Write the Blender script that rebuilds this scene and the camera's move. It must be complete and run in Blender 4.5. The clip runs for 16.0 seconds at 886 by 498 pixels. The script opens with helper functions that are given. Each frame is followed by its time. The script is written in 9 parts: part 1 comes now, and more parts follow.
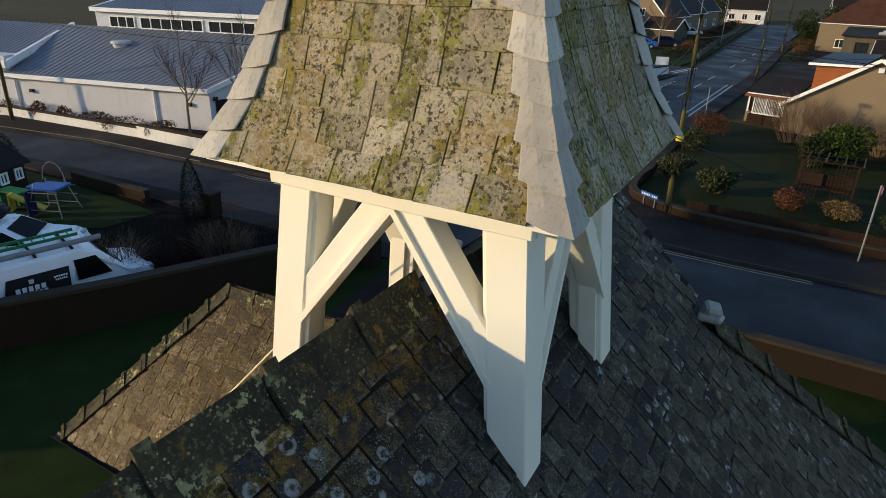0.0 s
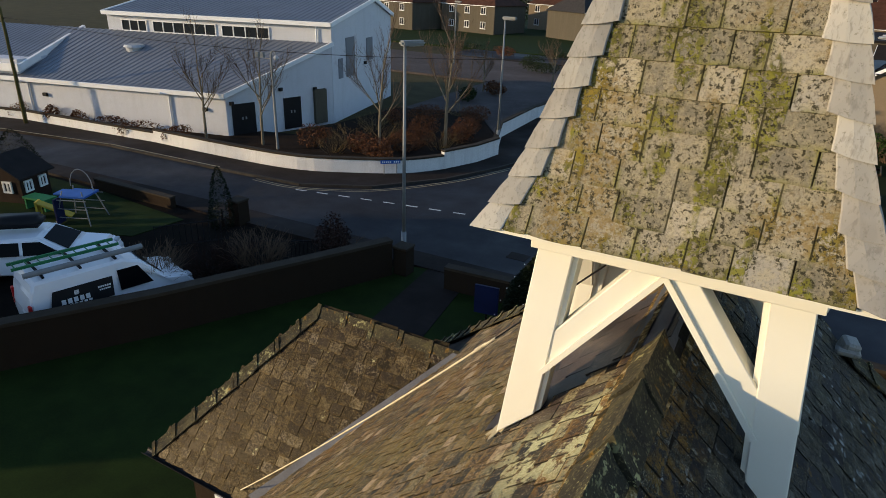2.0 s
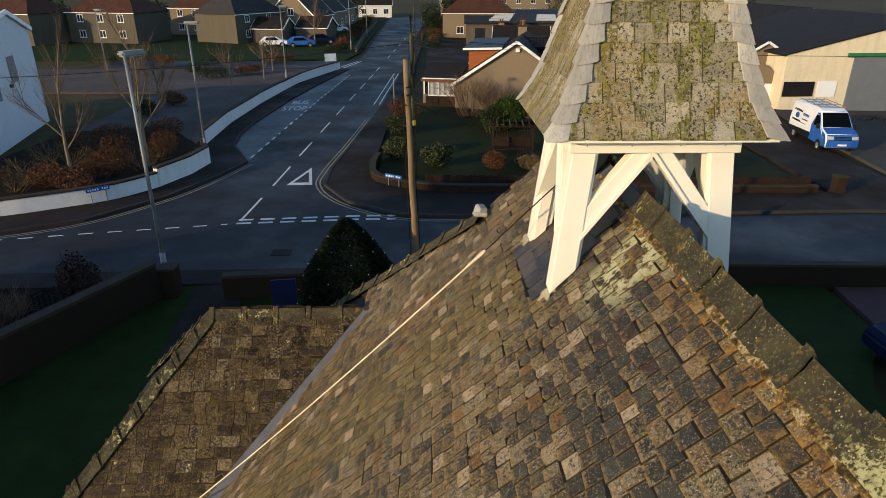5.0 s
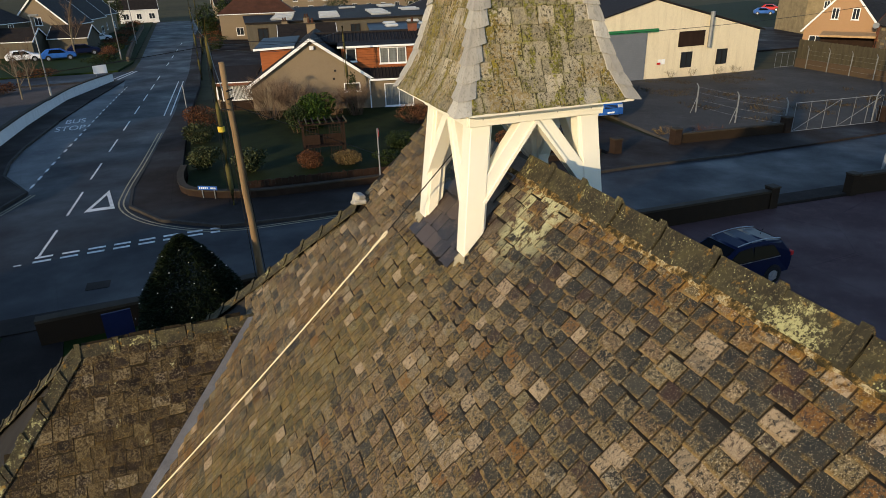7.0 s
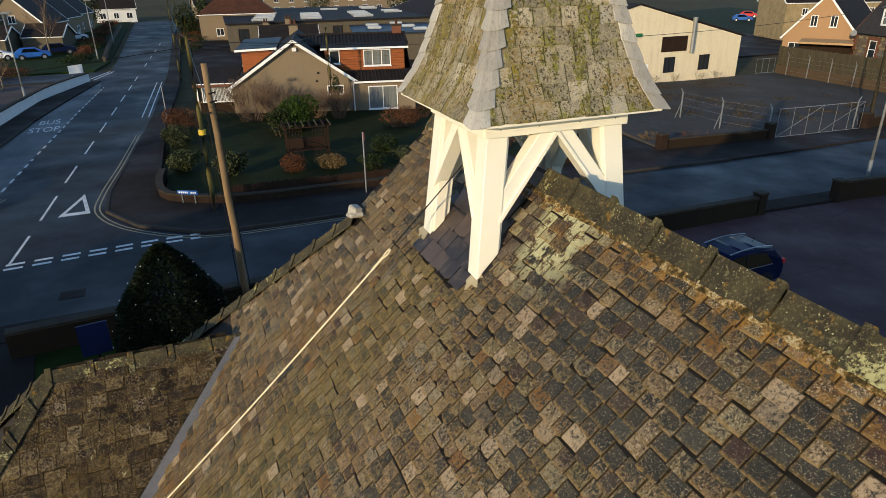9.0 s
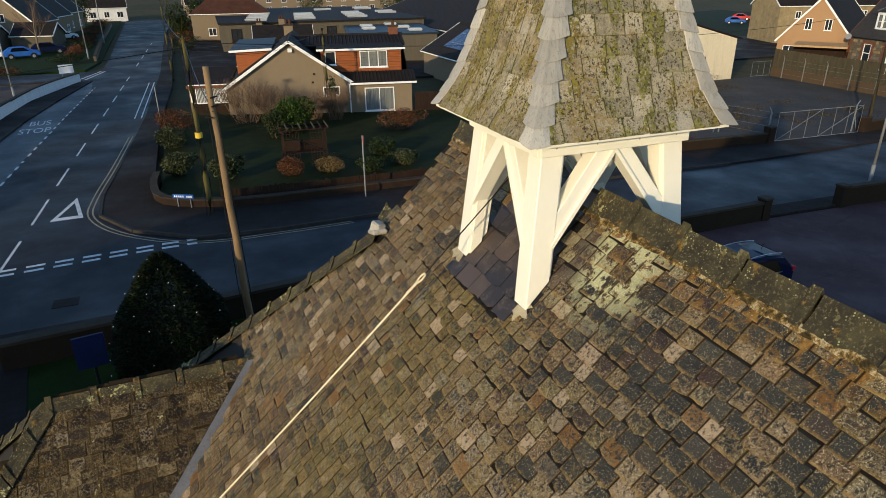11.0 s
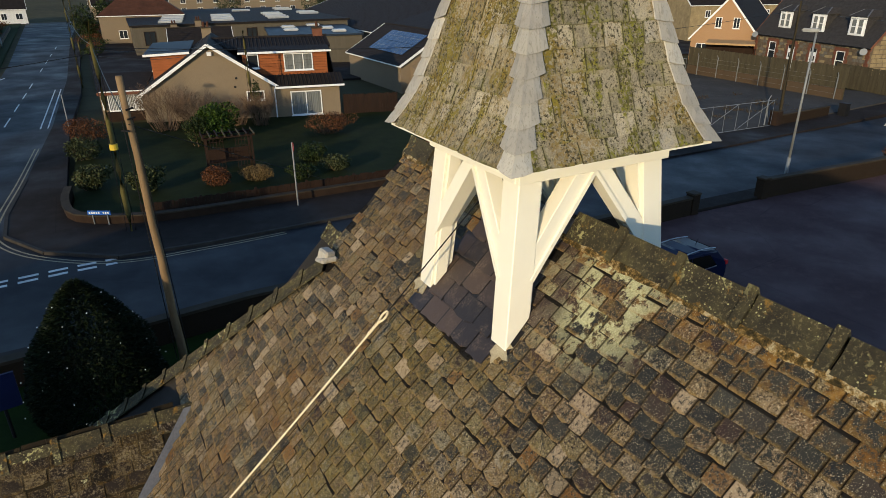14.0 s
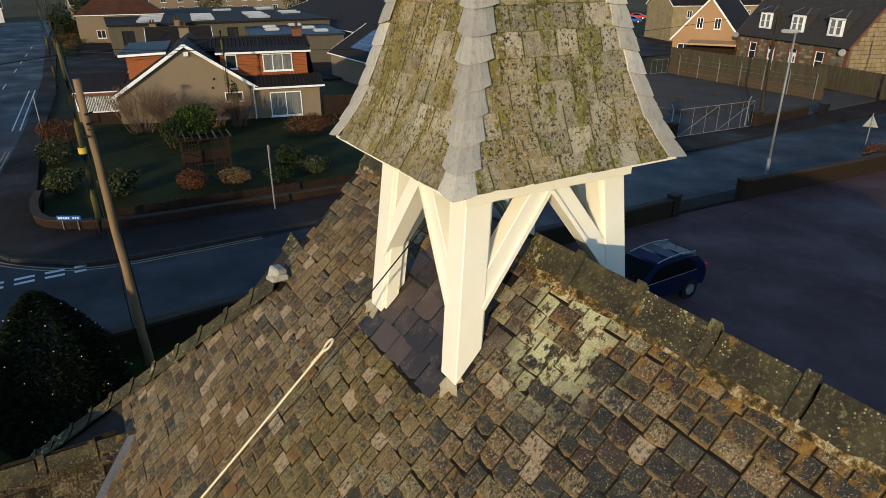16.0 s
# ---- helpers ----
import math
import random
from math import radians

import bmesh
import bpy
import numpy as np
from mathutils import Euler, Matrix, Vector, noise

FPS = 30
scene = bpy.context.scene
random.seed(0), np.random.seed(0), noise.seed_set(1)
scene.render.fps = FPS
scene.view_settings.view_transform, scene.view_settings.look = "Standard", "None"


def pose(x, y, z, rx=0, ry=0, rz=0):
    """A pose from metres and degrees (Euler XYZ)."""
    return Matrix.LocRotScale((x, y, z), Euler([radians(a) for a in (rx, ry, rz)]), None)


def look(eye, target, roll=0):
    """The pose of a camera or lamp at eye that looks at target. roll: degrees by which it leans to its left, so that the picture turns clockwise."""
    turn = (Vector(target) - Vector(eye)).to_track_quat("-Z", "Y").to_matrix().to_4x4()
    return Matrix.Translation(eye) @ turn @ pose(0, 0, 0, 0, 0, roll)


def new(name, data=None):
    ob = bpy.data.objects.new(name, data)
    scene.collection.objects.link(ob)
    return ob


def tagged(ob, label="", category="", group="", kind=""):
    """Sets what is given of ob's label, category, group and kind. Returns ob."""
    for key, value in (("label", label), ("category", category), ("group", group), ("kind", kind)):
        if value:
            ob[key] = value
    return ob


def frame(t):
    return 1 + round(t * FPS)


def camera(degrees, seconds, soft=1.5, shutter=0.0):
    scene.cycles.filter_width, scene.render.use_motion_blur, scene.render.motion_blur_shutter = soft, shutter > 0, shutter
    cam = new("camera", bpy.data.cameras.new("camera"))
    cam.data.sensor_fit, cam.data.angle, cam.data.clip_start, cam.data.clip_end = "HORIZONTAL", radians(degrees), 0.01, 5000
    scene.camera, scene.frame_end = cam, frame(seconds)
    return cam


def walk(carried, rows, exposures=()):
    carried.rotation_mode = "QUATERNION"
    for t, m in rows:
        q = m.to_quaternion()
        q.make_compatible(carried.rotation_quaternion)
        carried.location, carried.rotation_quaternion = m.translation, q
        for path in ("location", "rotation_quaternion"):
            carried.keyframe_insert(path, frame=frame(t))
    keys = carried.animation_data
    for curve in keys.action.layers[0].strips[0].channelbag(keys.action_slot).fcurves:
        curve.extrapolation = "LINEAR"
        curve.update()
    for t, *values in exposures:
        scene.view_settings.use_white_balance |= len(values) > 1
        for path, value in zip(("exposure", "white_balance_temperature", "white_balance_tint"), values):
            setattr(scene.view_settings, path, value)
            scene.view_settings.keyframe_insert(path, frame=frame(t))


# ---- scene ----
cam = camera(69.9, 16.0, 0.5)
PATH = [
    (0, (1.443, -3.262, 9.174), (0.547, -1.663, 8.374), 1.6),
    (0.5, (1.25, -3.409, 9.279), (0.357, -1.808, 8.478), 1.7),
    (1, (0.973, -3.572, 9.293), (0.085, -1.969, 8.494), 1.8),
    (1.5, (0.688, -3.755, 9.353), (-0.195, -2.149, 8.553), 1.8),
    (2, (0.348, -3.998, 9.524), (-0.529, -2.389, 8.722), 1.9),
    (2.5, (-0.022, -4.312, 9.57), (-0.893, -2.7, 8.769), 2.1),
    (3, (-0.412, -4.706, 9.557), (-1.243, -3.071, 8.76), 2.2),
    (3.5, (-0.783, -5.089, 9.536), (-1.445, -3.376, 8.744), 1.8),
    (4, (-1.135, -5.44, 9.517), (-1.567, -3.654, 8.729), 1.1),
    (4.5, (-1.474, -5.712, 9.5), (-1.678, -3.885, 8.713), 0.6),
    (5, (-1.777, -5.955, 9.501), (-1.74, -4.117, 8.713), -0.0),
    (5.2, (-1.901, -6.022, 9.502), (-1.765, -4.19, 8.711), -0.5),
    (7.3, (-2.816, -6.197, 9.491), (-2.188, -4.476, 8.689), -1.4),
    (7.5, (-2.841, -6.151, 9.484), (-2.206, -4.432, 8.684), -1.2),
    (8, (-2.833, -5.987, 9.466), (-2.187, -4.271, 8.667), -1.1),
    (8.5, (-2.813, -5.805, 9.453), (-2.158, -4.092, 8.654), -1.0),
    (9, (-2.801, -5.608, 9.446), (-2.136, -3.899, 8.648), -0.9),
    (11.5, (-3.057, -4.863, 9.471), (-2.363, -3.165, 8.674), -0.4),
    (12, (-3.085, -4.757, 9.481), (-2.369, -3.069, 8.683), -0.3),
    (12.5, (-3.121, -4.671, 9.484), (-2.318, -3.022, 8.686), -0.5),
    (13, (-3.136, -4.579, 9.483), (-2.288, -2.953, 8.686), -0.4),
    (13.5, (-3.094, -4.478, 9.487), (-2.227, -2.863, 8.688), -0.5),
    (14, (-2.993, -4.331, 9.496), (-2.112, -2.723, 8.698), -0.4),
    (14.5, (-2.857, -4.146, 9.506), (-1.963, -2.544, 8.707), -0.3),
    (15, (-2.757, -4.024, 9.518), (-1.853, -2.429, 8.719), -0.3),
    (15.5, (-2.695, -4.02, 9.511), (-1.783, -2.429, 8.712), -0.2),
    (16, (-2.563, -4.119, 9.505), (-1.644, -2.533, 8.706), -0.2),
]
walk(cam, [(t, look(eye, target, roll)) for t, eye, target, roll in PATH],
     [(0.0, -0.05, 6950, 14), (3.0, -0.08, 6950, 14), (5.0, 0.0, 6950, 14), (7.5, 0.0, 6800, 12), (9.0, 0.0, 6600, 11), (12.0, -0.1, 6500, 10), (16.0, -0.15, 6500, 10)])

# ---- world, sun, exposure ----
SUN_EL, SUN_FROM = radians(12.0), Vector((-0.78, -0.62, 0)).normalized()
world = bpy.data.worlds.new("sky")
scene.world = world
world.use_nodes = True
wn = world.node_tree
sky = wn.nodes.new("ShaderNodeTexSky")
sky.sky_type = "NISHITA"
sky.sun_disc = False
sky.sun_elevation = SUN_EL
sky.sun_rotation = math.atan2(SUN_FROM.x, SUN_FROM.y)
sky.dust_density = 0.4
sky.ozone_density = 3.0
wn.links.new(sky.outputs[0], wn.nodes["Background"].inputs[0])
wn.nodes["Background"].inputs[1].default_value = 0.255
sun = new("sun", bpy.data.lights.new("sun", "SUN"))
sun.data.energy, sun.data.angle, sun.data.color = 4.15, radians(0.7), (1.0, 0.80, 0.50)
sun_way = SUN_FROM * math.cos(SUN_EL) + Vector((0, 0, math.sin(SUN_EL)))
sun.matrix_world = look(tuple(sun_way * 60), (0, 0, 0))


# ---- mesh helpers ----
def gz(x, y=0):
    """Height of the ground: level in the west, falling gently to the east, rising far off to the north."""
    return -0.022 * max(min(x, 45) + 5, 0) + 0.03 * max(y - 170, 0)


def nbm():
    return bmesh.new()


def box(bm, c, s, rz=0, rx=0, ry=0):
    m = pose(*c, rx, ry, rz) @ Matrix.Diagonal((*s, 1))
    return bmesh.ops.create_cube(bm, size=1, matrix=m)["verts"]


def rod(bm, p0, p1, r0, r1=None, seg=8, caps=True):
    r1 = r0 if r1 is None else r1
    a, b = Vector(p0), Vector(p1)
    d = b - a
    m = Matrix.Translation((a + b) / 2) @ d.to_track_quat("Z", "Y").to_matrix().to_4x4()
    bmesh.ops.create_cone(bm, cap_ends=caps, segments=seg, radius1=r0, radius2=r1, depth=d.length, matrix=m)


def slab(bm, pts, vec):
    """A polygon in space pushed out along vec."""
    lo = [bm.verts.new(p) for p in pts]
    hi = [bm.verts.new(Vector(p) + Vector(vec)) for p in pts]
    n = len(pts)
    bm.faces.new(lo[::-1])
    bm.faces.new(hi)
    for i in range(n):
        bm.faces.new((lo[i], lo[(i + 1) % n], hi[(i + 1) % n], hi[i]))


def beam(bm, p0, p1, w, d, side=(0, 0, 1)):
    """A square-cut timber from p0 to p1, d deep along side and w wide across it."""
    a, b, s = Vector(p0), Vector(p1), Vector(side)
    t = (b - a).normalized()
    s = (s - t * s.dot(t)).normalized()
    o = t.cross(s)
    ring = [o * w / 2 + s * d / 2, -o * w / 2 + s * d / 2, -o * w / 2 - s * d / 2, o * w / 2 - s * d / 2]
    slab(bm, [a + q for q in ring], b - a)


def tube(bm, pts, radii, seg=8):
    """One connected round tube along a line of points."""
    P = [Vector(p) for p in pts]
    rings = []
    for i, p in enumerate(P):
        t = (P[min(i + 1, len(P) - 1)] - P[max(i - 1, 0)]).normalized()
        q = t.to_track_quat("Z", "Y")
        rings.append([bm.verts.new(p + q @ Vector((radii[i] * math.cos(math.tau * k / seg), radii[i] * math.sin(math.tau * k / seg), 0))) for k in range(seg)])
    for a, c in zip(rings, rings[1:]):
        for k in range(seg):
            bm.faces.new((a[k], a[(k + 1) % seg], c[(k + 1) % seg], c[k]))
    bm.faces.new(rings[0][::-1])
    bm.faces.new(rings[-1])


def bevel(bm, w, seg=1):
    bmesh.ops.bevel(bm, geom=bm.edges[:], offset=w, segments=seg, affect="EDGES", clamp_overlap=True)


def part(name, bm, mat, parent=None, label="", smooth=False):
    bmesh.ops.recalc_face_normals(bm, faces=bm.faces)
    me = bpy.data.meshes.new(name)
    bm.to_mesh(me)
    bm.free()
    me.materials.append(mat)
    if smooth:
        for p in me.polygons:
            p.use_smooth = True
    ob = new(name, me)
    if parent is not None:
        ob.parent = parent
    if label:
        ob["label"] = label
    return ob


def raw(name, verts, faces, mat, parent=None, label="", smooth=False):
    me = bpy.data.meshes.new(name)
    me.from_pydata(verts, [], faces)
    me.materials.append(mat)
    if smooth:
        for p in me.polygons:
            p.use_smooth = True
    ob = new(name, me)
    if parent is not None:
        ob.parent = parent
    if label:
        ob["label"] = label
    return ob


def thing(name, x, y, z, rz=0, label="", category="", group="", kind=""):
    ob = new(name)
    ob.empty_display_size = 0.2
    ob.matrix_basis = pose(x, y, z, 0, 0, rz)
    return tagged(ob, label, category, group, kind)


# ---- materials ----
def mat(name, rough=0.8, metal=0.0, spec=0.4):
    m = bpy.data.materials.new(name)
    m.use_nodes = True
    b = m.node_tree.nodes["Principled BSDF"]
    b.inputs["Roughness"].default_value = rough
    b.inputs["Metallic"].default_value = metal
    b.inputs["Specular IOR Level"].default_value = spec
    return m, m.node_tree, b


def coords(nt, scale=(1, 1, 1), local=False):
    if local:
        out = nt.nodes.new("ShaderNodeTexCoord").outputs["Object"]
    else:
        out = nt.nodes.new("ShaderNodeNewGeometry").outputs["Position"]
    mp = nt.nodes.new("ShaderNodeMapping")
    mp.inputs["Scale"].default_value = scale
    nt.links.new(out, mp.inputs[0])
    return mp.outputs[0]


def noise_at(nt, co, scale, detail=4, rough=0.6):
    n = nt.nodes.new("ShaderNodeTexNoise")
    n.inputs["Scale"].default_value = scale
    n.inputs["Detail"].default_value = detail
    n.inputs["Roughness"].default_value = rough
    nt.links.new(co, n.inputs["Vector"])
    return n.outputs["Fac"]


def spots_at(nt, co, scale, lo, hi, rnd=1.0):
    """Round spots: 1 inside, 0 outside."""
    v = nt.nodes.new("ShaderNodeTexVoronoi")
    v.inputs["Scale"].default_value = scale
    v.inputs["Randomness"].default_value = rnd
    nt.links.new(co, v.inputs["Vector"])
    return ramp_fac(nt, v.outputs["Distance"], hi, lo)


def ramp_fac(nt, fac, lo, hi):
    r = nt.nodes.new("ShaderNodeMapRange")
    r.inputs["From Min"].default_value, r.inputs["From Max"].default_value = lo, hi
    nt.links.new(fac, r.inputs["Value"])
    return r.outputs["Result"]


def times(nt, a, b, op="MULTIPLY"):
    m = nt.nodes.new("ShaderNodeMath")
    m.operation = op
    m.use_clamp = True
    for i, v in enumerate((a, b)):
        if isinstance(v, (int, float)):
            m.inputs[i].default_value = v
        else:
            nt.links.new(v, m.inputs[i])
    return m.outputs[0]


def ramp(nt, fac, stops):
    r = nt.nodes.new("ShaderNodeValToRGB")
    e = r.color_ramp.elements
    while len(e) < len(stops):
        e.new(0.5)
    for el, (p, c) in zip(e, stops):
        el.position, el.color = p, (*c, 1)
    nt.links.new(fac, r.inputs[0])
    return r.outputs[0]


def blend(nt, fac, a, b, kind="MIX"):
    m = nt.nodes.new("ShaderNodeMix")
    m.data_type, m.blend_type = "RGBA", kind
    for sock, v in ((m.inputs[0], fac), (m.inputs[6], a), (m.inputs[7], b)):
        if isinstance(v, (int, float)):
            sock.default_value = v
        elif isinstance(v, tuple):
            sock.default_value = (*v, 1)
        else:
            nt.links.new(v, sock)
    return m.outputs[2]


def bump(nt, bsdf, fac, strength, dist):
    b = nt.nodes.new("ShaderNodeBump")
    b.inputs["Strength"].default_value, b.inputs["Distance"].default_value = strength, dist
    nt.links.new(fac, b.inputs["Height"])
    nt.links.new(b.outputs[0], bsdf.inputs["Normal"])


def plain(name, c, rough=0.6, metal=0.0, vary=0.25, scale=6.0, rel=0.0, spec=0.16, local=False, stretch=(1, 1, 1)):
    """One base colour with two scales of change, and fine relief."""
    m, nt, b = mat(name, rough, metal, spec)
    co = coords(nt, stretch, local)
    big, fine = noise_at(nt, co, scale * 0.25, 3), noise_at(nt, co, scale * 6, 5)
    dark = tuple(v * (1 - vary) for v in c)
    light = tuple(min(v * (1 + vary), 0.95) for v in c)
    col = ramp(nt, big, [(0.25, dark), (0.75, light)])
    col = blend(nt, vary * 0.8, col, ramp(nt, fine, [(0.3, dark), (0.7, light)]))
    nt.links.new(col, b.inputs["Base Color"])
    if rel:
        bump(nt, b, fine, 0.6, rel)
    return m


def rnd_source(nt, single):
    if single:
        return nt.nodes.new("ShaderNodeObjectInfo").outputs["Random"]
    return nt.nodes.new("ShaderNodeNewGeometry").outputs["Random Per Island"]


def edge_mask(nt, lo, hi):
    """1 along the side and bottom edges of a slate, 0 in its middle."""
    uv = nt.nodes.new("ShaderNodeUVMap").outputs[0]
    sep = nt.nodes.new("ShaderNodeSeparateXYZ")
    nt.links.new(uv, sep.inputs[0])
    x = nt.nodes.new("ShaderNodeMath")
    x.operation = "ABSOLUTE"
    nt.links.new(sep.outputs[0], x.inputs[0])
    sides = ramp_fac(nt, x.outputs[0], lo * 0.5, hi * 0.5)
    foot = ramp_fac(nt, sep.outputs[1], (1 - lo) * 0.5, (1 - hi) * 0.5)
    return times(nt, sides, foot, "MAXIMUM")


def uv_parts(nt):
    sep = nt.nodes.new("ShaderNodeSeparateXYZ")
    nt.links.new(nt.nodes.new("ShaderNodeUVMap").outputs[0], sep.inputs[0])
    return sep.outputs[0], sep.outputs[1]


def shuffle(nt, r, k):
    """Another random number out of the first."""
    m = nt.nodes.new("ShaderNodeMath")
    m.operation = "MULTIPLY"
    m.inputs[1].default_value = k
    nt.links.new(r, m.inputs[0])
    f = nt.nodes.new("ShaderNodeMath")
    f.operation = "FRACT"
    nt.links.new(m.outputs[0], f.inputs[0])
    return f.outputs[0]


def gap_shade_dirt(nt, col, r, dark=(0.012, 0.010, 0.008), side0=0.462):
    """Dirt with the shade of the gaps painted in, under the laps of the course above and in a fine line along the
    sides.
    """
    x, y = uv_parts(nt)
    a = nt.nodes.new("ShaderNodeMath")
    a.operation = "ABSOLUTE"
    nt.links.new(x, a.inputs[0])
    lap = ramp_fac(nt, y, 0.495, 0.53)
    side = times(nt, ramp_fac(nt, a.outputs[0], side0, 0.49), 0.8)
    return blend(nt, times(nt, lap, side, "MAXIMUM"), col, dark)


def near_point(nt, co, p, r0, r1):
    """1 near a place of the roof, falling to 0 between two distances."""
    d = nt.nodes.new("ShaderNodeVectorMath")
    d.operation = "DISTANCE"
    d.inputs[1].default_value = p
    nt.links.new(co, d.inputs[0])
    return ramp_fac(nt, d.outputs["Value"], r1, r0)


def west_slate(single):
    """Old slate of the sunny slope: dark faces under mottled pinkish, tan and grey crusts, gold moss in the joints."""
    m, nt, b = mat("weathered_slate", 0.75, 0, 0.2)
    co = coords(nt)
    r = rnd_source(nt, single)
    r2, r3, r4 = shuffle(nt, r, 7.31), shuffle(nt, r, 23.7), shuffle(nt, r, 41.3)
    sep = nt.nodes.new("ShaderNodeSeparateXYZ")
    nt.links.new(co, sep.inputs[0])
    fine = noise_at(nt, co, 95, 4, 0.75)
    mott = noise_at(nt, co, 36, 6, 0.78)
    mott2 = noise_at(nt, coords(nt, (1.21, 1.21, 1.21)), 24, 6, 0.8)
    patch = noise_at(nt, co, 10, 4, 0.65)
    zone = noise_at(nt, co, 1.15, 3, 0.6)
    x_, y_ = uv_parts(nt)
    # bare slate: blue-black, olive-grey, a few purple
    base = ramp(nt, r2, [(0.0, (0.017, 0.019, 0.020)), (0.35, (0.030, 0.031, 0.027)), (0.6, (0.022, 0.022, 0.019)), (0.82, (0.044, 0.044, 0.036)), (0.90, (0.040, 0.022, 0.019)), (1.0, (0.030, 0.019, 0.018))])
    base = blend(nt, times(nt, ramp_fac(nt, patch, 0.42, 0.62), 0.5), base, (0.052, 0.045, 0.032))
    # how much of each slate is crusted: few clean ones in the north, many high up at the south end
    south = times(nt, ramp_fac(nt, sep.outputs[1], -1.25, -2.1), ramp_fac(nt, sep.outputs[2], 6.2, 7.0))
    keep = blend(nt, times(nt, south, 0.95), ramp(nt, r, [(0.0, (0.0,) * 3), (0.12, (0.05,) * 3), (0.17, (0.50,) * 3), (1.0, (1.0,) * 3)]),
                 ramp(nt, r, [(0.0, (0.0,) * 3), (0.50, (0.12,) * 3), (0.60, (0.40,) * 3), (1.0, (0.95,) * 3)]))
    keep = times(nt, times(nt, keep, 0.8), times(nt, ramp_fac(nt, zone, 0.35, 0.65), 0.2), "ADD")
    edge = edge_mask(nt, 0.50, 1.0)
    grow = times(nt, times(nt, keep, 0.30), times(nt, edge, 0.10), "ADD")
    crust = ramp_fac(nt, times(nt, mott, grow, "ADD"), 0.675, 0.715)
    tan = ramp(nt, r3, [(0.0, (0.145, 0.093, 0.049)), (0.2, (0.230, 0.153, 0.088)), (0.4, (0.187, 0.146, 0.075)), (0.55, (0.297, 0.219, 0.140)), (0.7, (0.162, 0.132, 0.056)), (0.85, (0.281, 0.245, 0.174)), (1.0, (0.150, 0.092, 0.050))])
    tan = blend(nt, ramp_fac(nt, mott2, 0.44, 0.60), tan, (0.42, 0.40, 0.37), "MULTIPLY")
    tan = blend(nt, times(nt, ramp_fac(nt, fine, 0.545, 0.60), 0.75), tan, (0.62, 0.49, 0.31))
    tan = blend(nt, times(nt, ramp_fac(nt, noise_at(nt, coords(nt, (1.07, 1.07, 1.07)), 70, 4, 0.75), 0.53, 0.58), 0.85), tan, (0.026, 0.019, 0.011))
    col = blend(nt, times(nt, crust, 0.95), base, tan)
    # rusty film north of the rope, olive moss in the run-off below the belfry
    wave = times(nt, noise_at(nt, co, 2.2, 4, 0.65), 1.1)
    ywob = times_free(nt, sep.outputs[1], wave)
    rust = times(nt, times(nt, ramp_fac(nt, ywob, 0.10, 0.45), ramp_fac(nt, ywob, 1.75, 1.0)), ramp_fac(nt, zone, 0.40, 0.58))
    rust = times(nt, rust, ramp_fac(nt, times(nt, mott2, times(nt, edge, 0.10), "ADD"), 0.44, 0.56))
    col = blend(nt, times(nt, rust, 0.75), col, ramp(nt, patch, [(0.35, (0.058, 0.030, 0.011)), (0.65, (0.185, 0.098, 0.036))]))
    olive = times(nt, times(nt, ramp_fac(nt, ywob, -1.25, -0.75), ramp_fac(nt, ywob, 0.25, -0.15)), ramp_fac(nt, sep.outputs[2], 7.35, 7.0))
    olive = times(nt, olive, ramp_fac(nt, times(nt, mott2, times(nt, edge, 0.08), "ADD"), 0.42, 0.54))
    col = blend(nt, times(nt, olive, 0.62), col, ramp(nt, patch, [(0.35, (0.050, 0.040, 0.013)), (0.65, (0.175, 0.132, 0.026))]))
    # gold moss along the joints in stretches
    joint = times(nt, edge_mask(nt, 0.78, 1.0), ramp_fac(nt, times(nt, mott2, times(nt, zone, 0.25), "ADD"), 0.56, 0.66))
    gold = times(nt, times(nt, ramp_fac(nt, noise_at(nt, co, 2.9, 5, 0.7), 0.46, 0.57), ramp_fac(nt, mott2, 0.48, 0.56)), times(nt, ramp_fac(nt, south, 1.0, 0.3), 0.9))
    col = blend(nt, times(nt, times(nt, joint, gold, "MAXIMUM"), 0.8), col, ramp(nt, mott2, [(0.40, (0.075, 0.045, 0.011)), (0.60, (0.20, 0.125, 0.028))]))
    # whole slates stained orange or bleached
    col = blend(nt, times(nt, ramp_fac(nt, r4, 0.965, 0.98), ramp_fac(nt, mott, 0.44, 0.54)), col, (0.17, 0.082, 0.024))
    col = blend(nt, times(nt, times(nt, ramp_fac(nt, r4, 0.07, 0.05), ramp_fac(nt, mott, 0.40, 0.52)), 0.8), col, (0.40, 0.30, 0.19))
    # orange lichen close under the ridge
    high = times(nt, ramp_fac(nt, sep.outputs[2], 7.46, 7.66), times(nt, ramp_fac(nt, noise_at(nt, co, 12, 5, 0.75), 0.48, 0.54), edge_mask(nt, 0.10, 0.7)))
    col = blend(nt, times(nt, high, 0.8), col, ramp(nt, noise_at(nt, co, 20, 3), [(0.35, (0.14, 0.060, 0.010)), (0.65, (0.32, 0.165, 0.024))]))
    # pale green crust by the south-west post
    pale = times(nt, near_point(nt, co, (-0.27, -1.58, 7.515), 0.22, 0.60), ramp_fac(nt, times(nt, patch, times(nt, mott, 0.5), "ADD"), 0.70, 0.755))
    pale = times(nt, pale, ramp_fac(nt, r3, 0.12, 0.22))
    col = blend(nt, times(nt, pale, 0.92), col, ramp(nt, fine, [(0.4, (0.36, 0.35, 0.17)), (0.6, (0.62, 0.60, 0.36))]))
